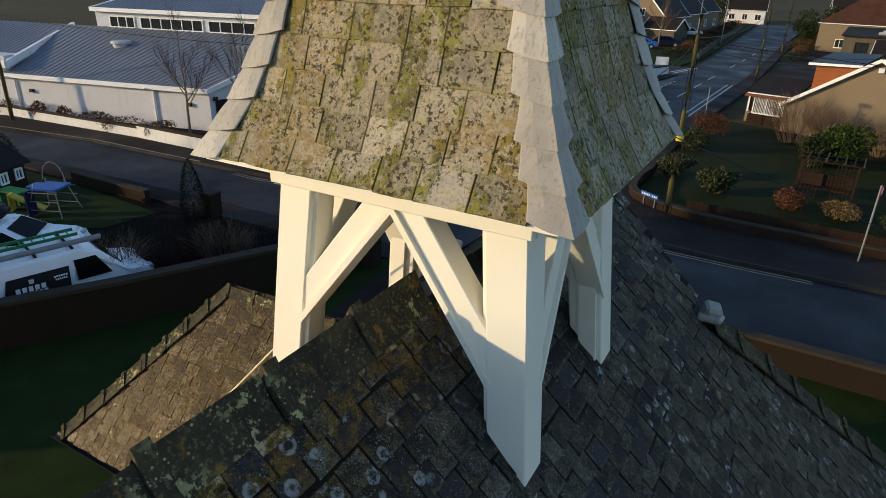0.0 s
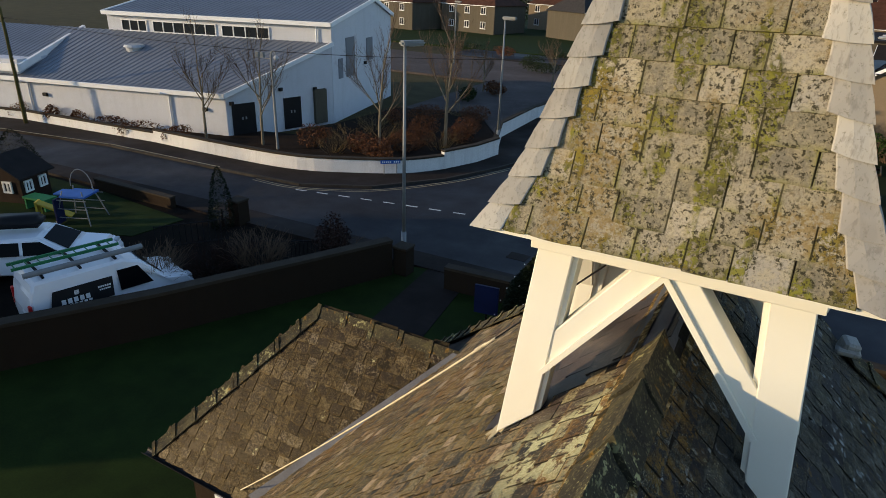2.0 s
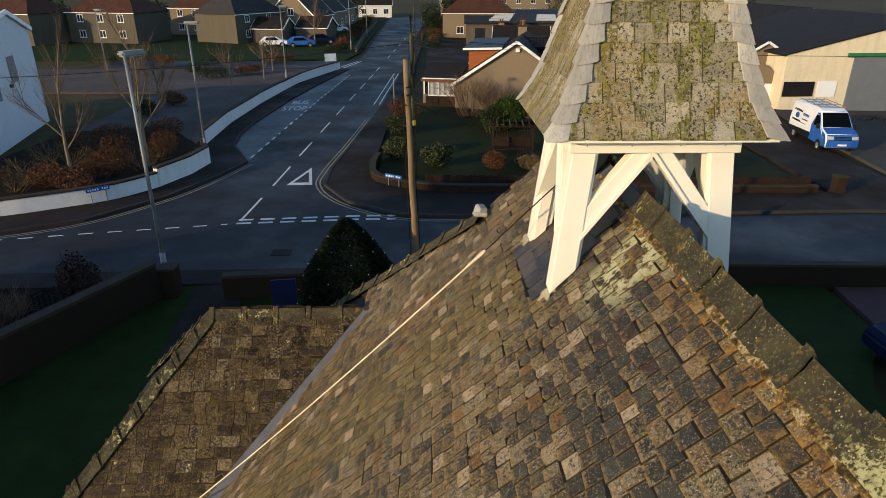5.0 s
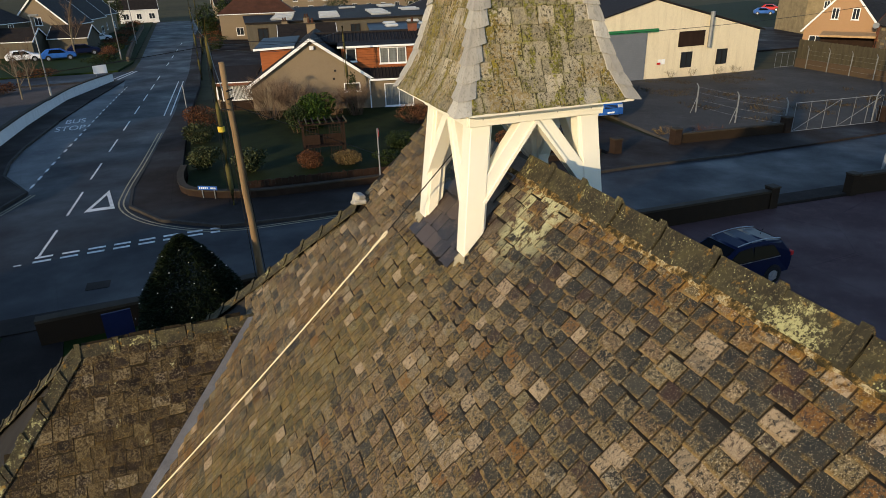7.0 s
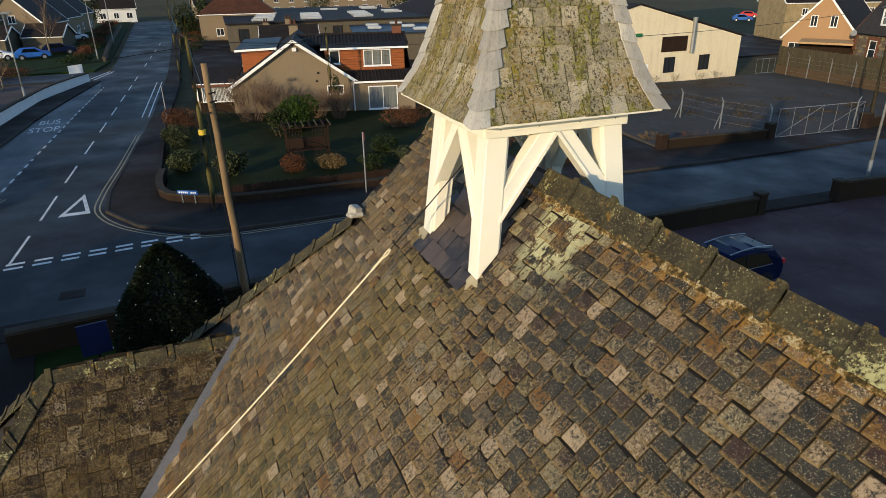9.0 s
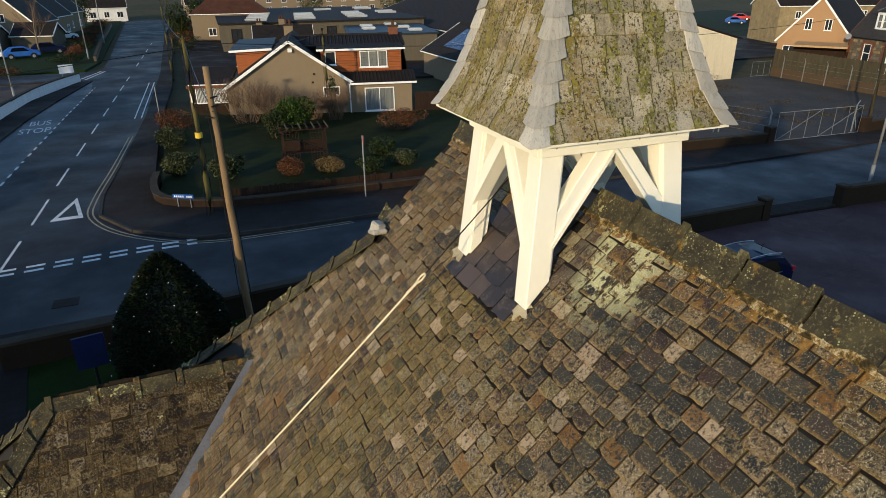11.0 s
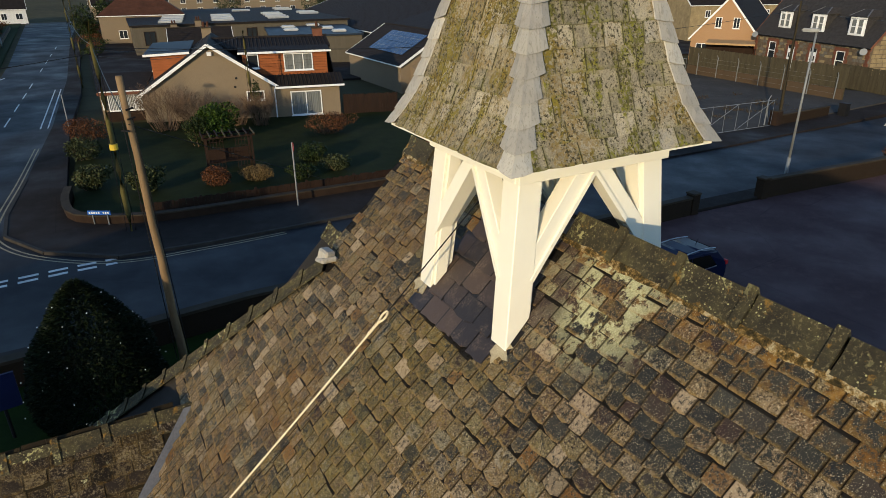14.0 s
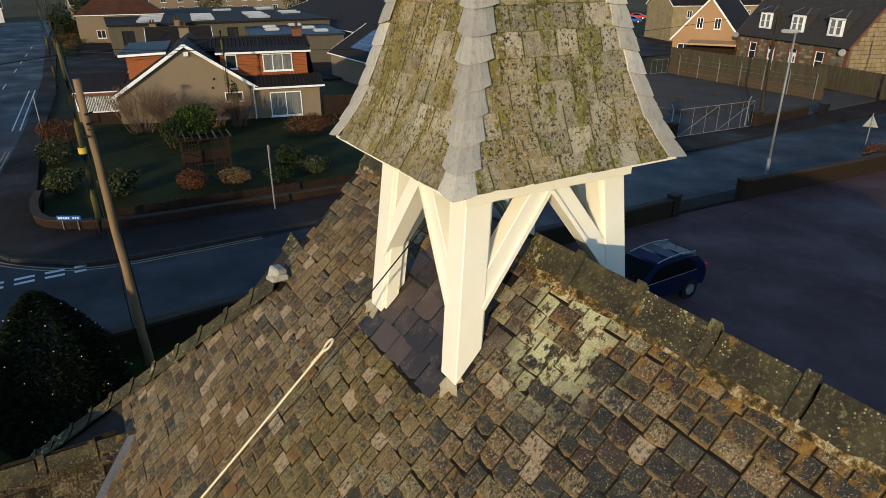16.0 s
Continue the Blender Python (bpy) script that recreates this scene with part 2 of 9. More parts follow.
    # slates kept clean and purple-brown in the shelter of the belfry
    shelter = times(nt, near_point(nt, co, (-0.40, -0.85, 7.345), 0.46, 0.62), ramp_fac(nt, r2, 0.05, 0.15))
    col = blend(nt, times(nt, shelter, 0.8), col, blend(nt, r3, (0.030, 0.022, 0.024), (0.062, 0.042, 0.038)))
    # crisp pale specks of young lichen, and a crusted lower rim on many slates
    specks = times(nt, spots_at(nt, co, 60, 0.13, 0.19), ramp_fac(nt, patch, 0.42, 0.52))
    col = blend(nt, times(nt, specks, 0.85), col, (0.50, 0.46, 0.33))
    dots = times(nt, ramp_fac(nt, noise_at(nt, co, 160, 2, 0.6), 0.61, 0.645), times(nt, ramp_fac(nt, mott2, 0.44, 0.54), 0.8))
    col = blend(nt, dots, col, (0.42, 0.35, 0.22))
    rim = times(nt, ramp_fac(nt, y_, 0.09, 0.02), times(nt, ramp_fac(nt, mott, 0.42, 0.50), ramp_fac(nt, shuffle(nt, r, 13.7), 0.35, 0.50)))
    col = blend(nt, times(nt, rim, 0.55), col, (0.30, 0.19, 0.075))
    col = gap_shade_dirt(nt, col, r, (0.009, 0.007, 0.005), 0.45)
    nt.links.new(col, b.inputs["Base Color"])
    nt.links.new(ramp_fac(nt, crust, -1.2, 0.5), b.inputs["Roughness"])
    bump(nt, b, times(nt, times(nt, fine, 0.4), times(nt, crust, 0.6), "ADD"), 0.7, 0.010)
    return m


def times_free(nt, a, wave):
    """A coordinate swayed by a noise, unclamped."""
    s_ = nt.nodes.new("ShaderNodeMath")
    s_.operation = "ADD"
    nt.links.new(a, s_.inputs[0])
    nt.links.new(wave, s_.inputs[1])
    o = nt.nodes.new("ShaderNodeMath")
    o.operation = "SUBTRACT"
    o.inputs[1].default_value = 0.55
    nt.links.new(s_.outputs[0], o.inputs[0])
    return o.outputs[0]


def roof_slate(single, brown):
    """Old slate of the shaded slope (grey lichens, its shade also put into darker, bluer colours) or of the low wing
    (brown ones).
    """
    m, nt, b = mat("brown_wing_slate" if brown else "shade_grey_east_slate", 0.42 if brown else 0.75, 0, 0.15 if brown else 0.2)
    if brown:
        # gold specular tint paints in the warm glint of the low sun
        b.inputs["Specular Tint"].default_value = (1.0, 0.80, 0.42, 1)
    co = coords(nt)
    r = rnd_source(nt, single)
    r2, r3 = shuffle(nt, r, 7.31), shuffle(nt, r, 23.7)
    sep = nt.nodes.new("ShaderNodeSeparateXYZ")
    nt.links.new(co, sep.inputs[0])
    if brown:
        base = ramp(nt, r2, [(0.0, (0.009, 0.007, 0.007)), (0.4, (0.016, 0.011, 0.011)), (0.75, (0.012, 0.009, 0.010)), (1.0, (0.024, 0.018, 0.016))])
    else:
        # darker and bluer than the west slates: the slope's shade in the colour
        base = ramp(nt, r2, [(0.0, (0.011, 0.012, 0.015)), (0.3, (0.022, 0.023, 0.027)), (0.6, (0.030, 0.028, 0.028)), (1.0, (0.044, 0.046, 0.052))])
    grain = noise_at(nt, co, 120, 5, 0.85)
    coarse = noise_at(nt, co, 42, 4, 0.75)
    patch = noise_at(nt, co, 11, 4, 0.65)
    zone = noise_at(nt, co, 1.0, 3, 0.55)
    # how thickly each slate is crusted: its own chance, fewer towards the south end of the ridge
    south = ramp_fac(nt, sep.outputs[1], -0.9, -1.7)
    if brown:
        keep = ramp(nt, r, [(0.0, (0.0,) * 3), (0.55, (0.24,) * 3), (1.0, (0.75,) * 3)])
    else:
        keep = blend(nt, south, ramp(nt, r, [(0.0, (0.0,) * 3), (0.27, (0.06,) * 3), (0.34, (0.62,) * 3), (1.0, (1.0,) * 3)]),
                     ramp(nt, r, [(0.0, (0.0,) * 3), (0.54, (0.06,) * 3), (0.62, (0.62,) * 3), (1.0, (0.95,) * 3)]))
    keep = times(nt, keep, times(nt, ramp_fac(nt, zone, 0.32, 0.68), 0.36), "ADD")
    keep = times(nt, keep, 0.12, "SUBTRACT")
    mix_ = times(nt, times(nt, times(nt, grain, 0.45), times(nt, coarse, 0.35), "ADD"), times(nt, patch, 0.35), "ADD")
    crust = ramp_fac(nt, times(nt, mix_, times(nt, keep, 0.15), "ADD"), 0.632, 0.682)
    edge = times(nt, edge_mask(nt, 0.62, 0.98), ramp_fac(nt, times(nt, patch, times(nt, keep, 0.12), "ADD"), 0.42, 0.55))
    crust = times(nt, crust, times(nt, edge, ramp_fac(nt, coarse, 0.36, 0.50)), "MAXIMUM")
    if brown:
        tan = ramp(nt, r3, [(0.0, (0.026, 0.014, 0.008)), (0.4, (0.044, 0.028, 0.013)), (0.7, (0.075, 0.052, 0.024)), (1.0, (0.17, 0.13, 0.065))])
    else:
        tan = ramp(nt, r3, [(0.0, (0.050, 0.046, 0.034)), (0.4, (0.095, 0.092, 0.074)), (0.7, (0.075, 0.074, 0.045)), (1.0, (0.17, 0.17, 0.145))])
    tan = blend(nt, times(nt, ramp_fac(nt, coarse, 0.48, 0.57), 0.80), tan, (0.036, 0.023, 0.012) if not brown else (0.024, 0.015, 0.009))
    tan = blend(nt, times(nt, ramp_fac(nt, grain, 0.55, 0.61), 0.75), tan, (0.40, 0.31, 0.15) if brown else (0.30, 0.30, 0.26))
    col = blend(nt, times(nt, crust, 0.93), base, tan)
    moss = times(nt, ramp_fac(nt, noise_at(nt, co, 3.3, 5, 0.7), 0.50, 0.66), times(nt, ramp_fac(nt, zone, 0.47, 0.60), ramp_fac(nt, grain, 0.38, 0.6)))
    low = ramp_fac(nt, sep.outputs[2], 6.9, 5.9)
    moss = moss if brown else times(nt, moss, times(nt, low, times(nt, ramp_fac(nt, coarse, 0.44, 0.56), 0.55)), "MAXIMUM")
    col = blend(nt, times(nt, moss, 0.70 if not brown else 0.30), col, (0.165, 0.108, 0.018))
    fleck = times(nt, spots_at(nt, co, 105, 0.20, 0.30), times(nt, ramp_fac(nt, patch, 0.40, 0.56), 0.8))
    col = blend(nt, times(nt, fleck, crust), col, (0.58, 0.49, 0.30) if not brown else (0.30, 0.23, 0.11))
    pits = times(nt, spots_at(nt, coords(nt, (1.1, 1.1, 1.1)), 80, 0.22, 0.30), 0.7)
    col = blend(nt, times(nt, pits, crust), col, (0.035, 0.024, 0.013))
    # orange and gold lichen close under the ridge and here and there
    orange = times(nt, ramp_fac(nt, noise_at(nt, co, 9, 5, 0.75), 0.58, 0.63), ramp_fac(nt, noise_at(nt, co, 1.6, 2), 0.53, 0.62))
    high = ramp_fac(nt, sep.outputs[2], 7.445, 7.605)
    orange = times(nt, orange, times(nt, high, times(nt, ramp_fac(nt, noise_at(nt, co, 12, 5, 0.75), 0.46, 0.52), edge_mask(nt, 0.15, 0.7))), "MAXIMUM")
    if not brown:
        col = blend(nt, times(nt, orange, 0.85), col, ramp(nt, noise_at(nt, co, 20, 3), [(0.35, (0.10, 0.052, 0.012)), (0.65, (0.27, 0.155, 0.028))]))
    by_post = nt.nodes.new("ShaderNodeVectorMath")
    by_post.operation = "DISTANCE"
    by_post.inputs[1].default_value = (-0.48, -1.62, 7.305)
    nt.links.new(co, by_post.inputs[0])
    near_post = ramp_fac(nt, by_post.outputs["Value"], 0.75, 0.35)
    pale = times(nt, ramp_fac(nt, noise_at(nt, co, 10, 4, 0.7), 0.62, 0.67), ramp_fac(nt, noise_at(nt, co, 2.3, 2), 0.56, 0.62))
    pale = times(nt, pale, times(nt, times(nt, near_post, ramp_fac(nt, patch, 0.45, 0.52)), ramp_fac(nt, times(nt, coarse, times(nt, r2, 0.12), "ADD"), 0.49, 0.54)), "MAXIMUM")
    pale = times(nt, pale, times(nt, ramp_fac(nt, r3, 0.30, 0.42), times(nt, edge_mask(nt, 0.45, 0.85), ramp_fac(nt, r3, 0.0, 0.15)), "MAXIMUM"))
    col = blend(nt, times(nt, pale, 0.9), col, ramp(nt, grain, [(0.4, (0.36, 0.35, 0.17)), (0.6, (0.60, 0.58, 0.35))]))
    # slates kept clean and purple-brown in the shelter of the belfry
    by_mid = nt.nodes.new("ShaderNodeVectorMath")
    by_mid.operation = "DISTANCE"
    by_mid.inputs[1].default_value = (-0.40, -0.85, 7.345)
    nt.links.new(co, by_mid.inputs[0])
    shelter = times(nt, ramp_fac(nt, times(nt, by_mid.outputs["Value"], times(nt, patch, 0.4), "ADD"), 0.82, 0.66), ramp_fac(nt, r2, 0.05, 0.15))
    col = blend(nt, times(nt, shelter, 0.8), col, blend(nt, r3, (0.030, 0.022, 0.024), (0.062, 0.042, 0.038)))
    specks = times(nt, spots_at(nt, co, 52, 0.11, 0.18), ramp_fac(nt, patch, 0.44, 0.54))
    col = blend(nt, times(nt, specks, 0.5 if brown else 0.9), col, (0.47, 0.45, 0.36))
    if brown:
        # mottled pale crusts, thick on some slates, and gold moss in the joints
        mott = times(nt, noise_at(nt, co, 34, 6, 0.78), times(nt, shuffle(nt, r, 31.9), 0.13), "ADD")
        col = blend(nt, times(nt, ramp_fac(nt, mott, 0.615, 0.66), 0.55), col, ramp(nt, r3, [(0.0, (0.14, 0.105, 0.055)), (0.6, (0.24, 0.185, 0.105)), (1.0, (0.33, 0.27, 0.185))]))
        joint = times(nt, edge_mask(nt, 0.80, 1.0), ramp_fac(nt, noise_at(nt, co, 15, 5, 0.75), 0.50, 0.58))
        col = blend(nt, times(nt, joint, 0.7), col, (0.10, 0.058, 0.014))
    if not brown:
        # pale and dark grit of tiny lichens over everything
        grit = noise_at(nt, co, 150, 3, 0.6)
        speck = times(nt, ramp_fac(nt, grit, 0.555, 0.60), ramp_fac(nt, times(nt, patch, times(nt, r2, 0.10), "ADD"), 0.38, 0.52))
        speck = times(nt, speck, ramp_fac(nt, keep, 0.05, 0.55))
        col = blend(nt, times(nt, speck, 0.45), col, (0.20, 0.21, 0.19))
        pock = times(nt, ramp_fac(nt, noise_at(nt, coords(nt, (1.07, 1.07, 1.07)), 130, 3, 0.6), 0.55, 0.60), 0.75)
        col = blend(nt, pock, col, (0.018, 0.015, 0.012))
        # a bright crusted rim along the lower edge of many slates
        x_, y_ = uv_parts(nt)
        rim = times(nt, ramp_fac(nt, y_, 0.075, 0.02), times(nt, ramp_fac(nt, coarse, 0.42, 0.52), ramp_fac(nt, shuffle(nt, r, 13.7), 0.45, 0.60)))
        col = blend(nt, times(nt, rim, 0.5), col, (0.14, 0.14, 0.12))
    if not brown:
        # pale rosettes of lichen, hollow in the middle
        ros = nt.nodes.new("ShaderNodeTexVoronoi")
        ros.inputs["Scale"].default_value = 9.0
        nt.links.new(co, ros.inputs["Vector"])
        wob = times(nt, ros.outputs["Distance"], times(nt, patch, 0.25), "ADD")
        ring_ = times(nt, ramp_fac(nt, wob, 0.44, 0.40), ramp_fac(nt, wob, 0.24, 0.31))
        ring_ = times(nt, ring_, times(nt, ramp_fac(nt, noise_at(nt, co, 1.9, 2), 0.50, 0.58), ramp_fac(nt, coarse, 0.40, 0.50)))
        col = blend(nt, times(nt, ring_, 0.85), col, (0.34, 0.36, 0.34))
    col = gap_shade_dirt(nt, col, r, (0.016, 0.012, 0.008))
    nt.links.new(col, b.inputs["Base Color"])
    if not brown:
        nt.links.new(ramp_fac(nt, crust, -1.8, 0.6), b.inputs["Roughness"])
    bump(nt, b, times(nt, times(nt, grain, 0.5), times(nt, crust, 0.6), "ADD"), 0.45 if brown else 0.9, 0.008 if brown else 0.012)
    return m


def spire_slate(single):
    """Pale slate: grey, beige and olive, freckled with small dark spots, moss in the joints and in runs down the slope."""
    m, nt, b = mat("lichened_spire_slate", 0.8, 0, 0.3)
    co = coords(nt)
    r = rnd_source(nt, single)
    r2 = shuffle(nt, r, 9.17)
    base = ramp(nt, r, [(0.0, (0.15, 0.130, 0.090)), (0.2, (0.33, 0.285, 0.195)), (0.4, (0.20, 0.175, 0.122)), (0.6, (0.44, 0.385, 0.280)), (0.75, (0.155, 0.135, 0.082)), (0.9, (0.37, 0.335, 0.265)), (1.0, (0.27, 0.23, 0.145))])
    grain = noise_at(nt, co, 90, 5, 0.75)
    mid = noise_at(nt, co, 7, 4, 0.6)
    col = blend(nt, times(nt, ramp_fac(nt, noise_at(nt, co, 22, 5, 0.75), 0.46, 0.56), 0.40), base, (0.46, 0.385, 0.225))
    col = blend(nt, times(nt, ramp_fac(nt, grain, 0.50, 0.60), 0.50), col, (0.085, 0.07, 0.04))
    # moss: in the joints, and in runs
    bands = noise_at(nt, coords(nt, (2.8, 2.8, 0.45)), 1.6, 4, 0.6)
    fine = noise_at(nt, co, 38, 4, 0.75)
    moss = times(nt, ramp_fac(nt, times(nt, bands, times(nt, r2, 0.07), "ADD"), 0.525, 0.575), ramp_fac(nt, fine, 0.44, 0.51))
    joint = times(nt, edge_mask(nt, 0.80, 1.0), ramp_fac(nt, mid, 0.42, 0.56))
    moss = times(nt, moss, times(nt, joint, 0.8), "MAXIMUM")
    col = blend(nt, times(nt, moss, 0.90), col, ramp(nt, noise_at(nt, co, 9, 3), [(0.35, (0.080, 0.074, 0.007)), (0.65, (0.225, 0.215, 0.016))]))
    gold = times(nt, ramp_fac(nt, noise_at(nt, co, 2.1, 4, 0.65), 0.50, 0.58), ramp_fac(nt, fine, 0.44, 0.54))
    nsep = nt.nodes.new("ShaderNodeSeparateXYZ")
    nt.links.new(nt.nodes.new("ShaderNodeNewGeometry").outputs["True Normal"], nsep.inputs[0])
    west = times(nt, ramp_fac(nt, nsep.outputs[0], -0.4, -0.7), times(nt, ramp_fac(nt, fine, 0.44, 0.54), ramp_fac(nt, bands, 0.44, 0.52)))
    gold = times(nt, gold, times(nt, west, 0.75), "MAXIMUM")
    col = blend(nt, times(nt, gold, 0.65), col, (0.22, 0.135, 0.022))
    where = ramp_fac(nt, times(nt, mid, times(nt, r2, 0.24), "ADD"), 0.44, 0.56)
    spots = times(nt, ramp_fac(nt, noise_at(nt, co, 46, 5, 0.72), 0.545, 0.575), where)
    spots = times(nt, spots, times(nt, times(nt, ramp_fac(nt, noise_at(nt, co, 24, 5, 0.8), 0.585, 0.61), where), 0.8), "MAXIMUM")
    col = blend(nt, times(nt, spots, 0.95), col, (0.034, 0.029, 0.011))
    col = gap_shade_dirt(nt, col, r, (0.038, 0.033, 0.010), 0.482)
    nt.links.new(col, b.inputs["Base Color"])
    bump(nt, b, times(nt, times(nt, grain, 0.5), times(nt, moss, 0.6), "ADD"), 0.8, 0.008)
    return m


def ridge_clay():
    m, nt, b = mat("mossy_ridge_tile", 0.85, 0, 0.3)
    co = coords(nt)
    mid, grain = noise_at(nt, co, 6, 5, 0.65), noise_at(nt, co, 50, 5, 0.7)
    col = ramp(nt, mid, [(0.3, (0.018, 0.015, 0.010)), (0.5, (0.036, 0.031, 0.017)), (0.7, (0.070, 0.060, 0.026))])
    col = blend(nt, times(nt, ramp_fac(nt, grain, 0.54, 0.62), 0.6), col, (0.17, 0.14, 0.07))
    pale = times(nt, spots_at(nt, co, 34, 0.14, 0.20), ramp_fac(nt, noise_at(nt, co, 2.6, 3), 0.44, 0.56))
    pale = times(nt, pale, times(nt, ramp_fac(nt, noise_at(nt, co, 14, 4, 0.7), 0.56, 0.60), ramp_fac(nt, noise_at(nt, co, 1.3, 2), 0.52, 0.60)), "MAXIMUM")
    # a broad growth of pale yellow lichen on two tiles
    growth = nt.nodes.new("ShaderNodeVectorMath")
    growth.operation = "DISTANCE"
    growth.inputs[1].default_value = (-0.1, -4.12, 7.7)
    nt.links.new(co, growth.inputs[0])
    near = ramp_fac(nt, times(nt, growth.outputs["Value"], times(nt, noise_at(nt, co, 17, 5, 0.75), 0.9), "ADD"), 0.62, 0.54)
    near = times(nt, near, ramp_fac(nt, noise_at(nt, co, 38, 5, 0.75), 0.44, 0.50))
    pale = times(nt, pale, near, "MAXIMUM")
    col = blend(nt, times(nt, pale, 0.9), col, (0.42, 0.40, 0.19))
    orange = times(nt, ramp_fac(nt, noise_at(nt, co, 9, 4, 0.7), 0.60, 0.70), 0.8)
    col = blend(nt, orange, col, (0.26, 0.14, 0.02))
    nt.links.new(col, b.inputs["Base Color"])
    bump(nt, b, grain, 0.8, 0.008)
    return m


def ridge_mortar():
    m, nt, b = mat("crumbling_ridge_mortar", 0.9, 0, 0.2)
    co = coords(nt)
    patch, grain = noise_at(nt, co, 13, 5, 0.75), noise_at(nt, co, 70, 4, 0.7)
    col = ramp(nt, patch, [(0.40, (0.026, 0.020, 0.008)), (0.47, (0.085, 0.055, 0.014)), (0.53, (0.24, 0.15, 0.05)), (0.60, (0.46, 0.38, 0.22))])
    col = blend(nt, times(nt, ramp_fac(nt, grain, 0.50, 0.60), 0.6), col, (0.06, 0.045, 0.02))
    nt.links.new(col, b.inputs["Base Color"])
    bump(nt, b, grain, 0.8, 0.01)
    return m


def lead_sheet():
    m, nt, b = mat("weathered_lead", 0.62, 0.0, 0.35)
    co = coords(nt)
    r = nt.nodes.new("ShaderNodeObjectInfo").outputs["Random"]
    mid, st = noise_at(nt, co, 5, 3, 0.5), noise_at(nt, coords(nt, (14, 14, 0.8)), 4, 4)
    col = ramp(nt, r, [(0.0, (0.27, 0.25, 0.215)), (0.5, (0.38, 0.355, 0.30)), (0.8, (0.31, 0.29, 0.25)), (1.0, (0.48, 0.45, 0.38))])
    col = blend(nt, times(nt, ramp_fac(nt, mid, 0.42, 0.68), 0.35), col, (0.42, 0.40, 0.365))
    col = blend(nt, times(nt, ramp_fac(nt, st, 0.53, 0.66), 0.45), col, (0.17, 0.155, 0.125))
    fine = noise_at(nt, co, 60, 4, 0.7)
    col = blend(nt, times(nt, ramp_fac(nt, fine, 0.60, 0.66), 0.5), col, (0.13, 0.12, 0.07))
    nt.links.new(col, b.inputs["Base Color"])
    bump(nt, b, mid, 0.35, 0.012)
    return m


def asphalt(name, c, wet=0.35, spec=0.13):
    m, nt, b = mat(name, 0.75, 0, spec)
    co = coords(nt)
    big, mid, fine = noise_at(nt, co, 0.25, 4, 0.6), noise_at(nt, co, 1.6, 5, 0.7), noise_at(nt, co, 60, 4)
    col = ramp(nt, big, [(0.3, tuple(v * 0.75 for v in c)), (0.7, tuple(v * 1.3 for v in c))])
    col = blend(nt, times(nt, ramp_fac(nt, mid, 0.5, 0.75), 0.5), col, tuple(v * 1.9 for v in c))
    col = blend(nt, times(nt, ramp_fac(nt, fine, 0.4, 0.7), 0.35), col, tuple(v * 2.2 for v in c))
    cracks = nt.nodes.new("ShaderNodeTexVoronoi")
    cracks.feature = "DISTANCE_TO_EDGE"
    cracks.inputs["Scale"].default_value = 0.22
    nt.links.new(blend(nt, 0.12, co, nt.nodes.new("ShaderNodeTexNoise").outputs["Color"]), cracks.inputs["Vector"])
    col = blend(nt, times(nt, ramp_fac(nt, cracks.outputs["Distance"], 0.0035, 0.001), 0.45), col, tuple(v * 0.5 for v in c))
    nt.links.new(col, b.inputs["Base Color"])
    nt.links.new(ramp_fac(nt, big, 1.2, wet - 0.3), b.inputs["Roughness"])
    bump(nt, b, fine, 0.5, 0.004)
    return m


def harl(name, c, stain=(0.2, 0.18, 0.14), amount=0.4):
    """Roughcast: pebbly, rain-streaked."""
    m, nt, b = mat(name, 0.9, 0, 0.1)
    co = coords(nt)
    fine, mid = noise_at(nt, co, 45, 4, 0.7), noise_at(nt, co, 2.2, 5, 0.65)
    streak = noise_at(nt, coords(nt, (1.6, 1.6, 0.18)), 1.4, 5, 0.7)
    col = blend(nt, ramp_fac(nt, fine, 0.35, 0.7), tuple(v * 0.8 for v in c), tuple(min(v * 1.15, 0.9) for v in c))
    col = blend(nt, times(nt, ramp_fac(nt, streak, 0.48, 0.75), amount), col, stain)
    col = blend(nt, times(nt, ramp_fac(nt, mid, 0.52, 0.75), amount * 0.6), col, tuple(v * 0.6 for v in c))
    nt.links.new(col, b.inputs["Base Color"])
    bump(nt, b, fine, 0.8, 0.01)
    return m


def leafy(name, a, c):
    m, nt, b = mat(name, 0.6, 0, 0.15)
    r = nt.nodes.new("ShaderNodeNewGeometry").outputs["Random Per Island"]
    col = ramp(nt, r, [(0.0, a), (1.0, c)])
    nt.links.new(col, b.inputs["Base Color"])
    return m


def glass_pane(name="window_glass", tint=(0.02, 0.025, 0.03), spec=0.5):
    m, nt, b = mat(name, 0.08, 0, spec)
    b.inputs["Base Color"].default_value = (*tint, 1)
    n = noise_at(nt, coords(nt), 0.7, 2)
    bump(nt, b, n, 0.15, 0.02)
    return m


def new_slate():
    """Clean replacement slate, dark purple-brown."""
    m, nt, b = mat("clean_purple_slate", 0.5, 0, 0.5)
    co = coords(nt)
    r = rnd_source(nt, True)
    base = ramp(nt, r, [(0.0, (0.022, 0.017, 0.017)), (0.5, (0.042, 0.029, 0.025)), (1.0, (0.072, 0.048, 0.036))])
    grain, mid = noise_at(nt, co, 60, 6, 0.7), noise_at(nt, co, 7, 4)
    col = blend(nt, times(nt, ramp_fac(nt, mid, 0.5, 0.66), ramp_fac(nt, grain, 0.45, 0.6)), base, (0.14, 0.10, 0.07))
    nt.links.new(gap_shade_dirt(nt, col, r, (0.008, 0.007, 0.007)), b.inputs["Base Color"])
    bump(nt, b, grain, 0.6, 0.006)
    return m


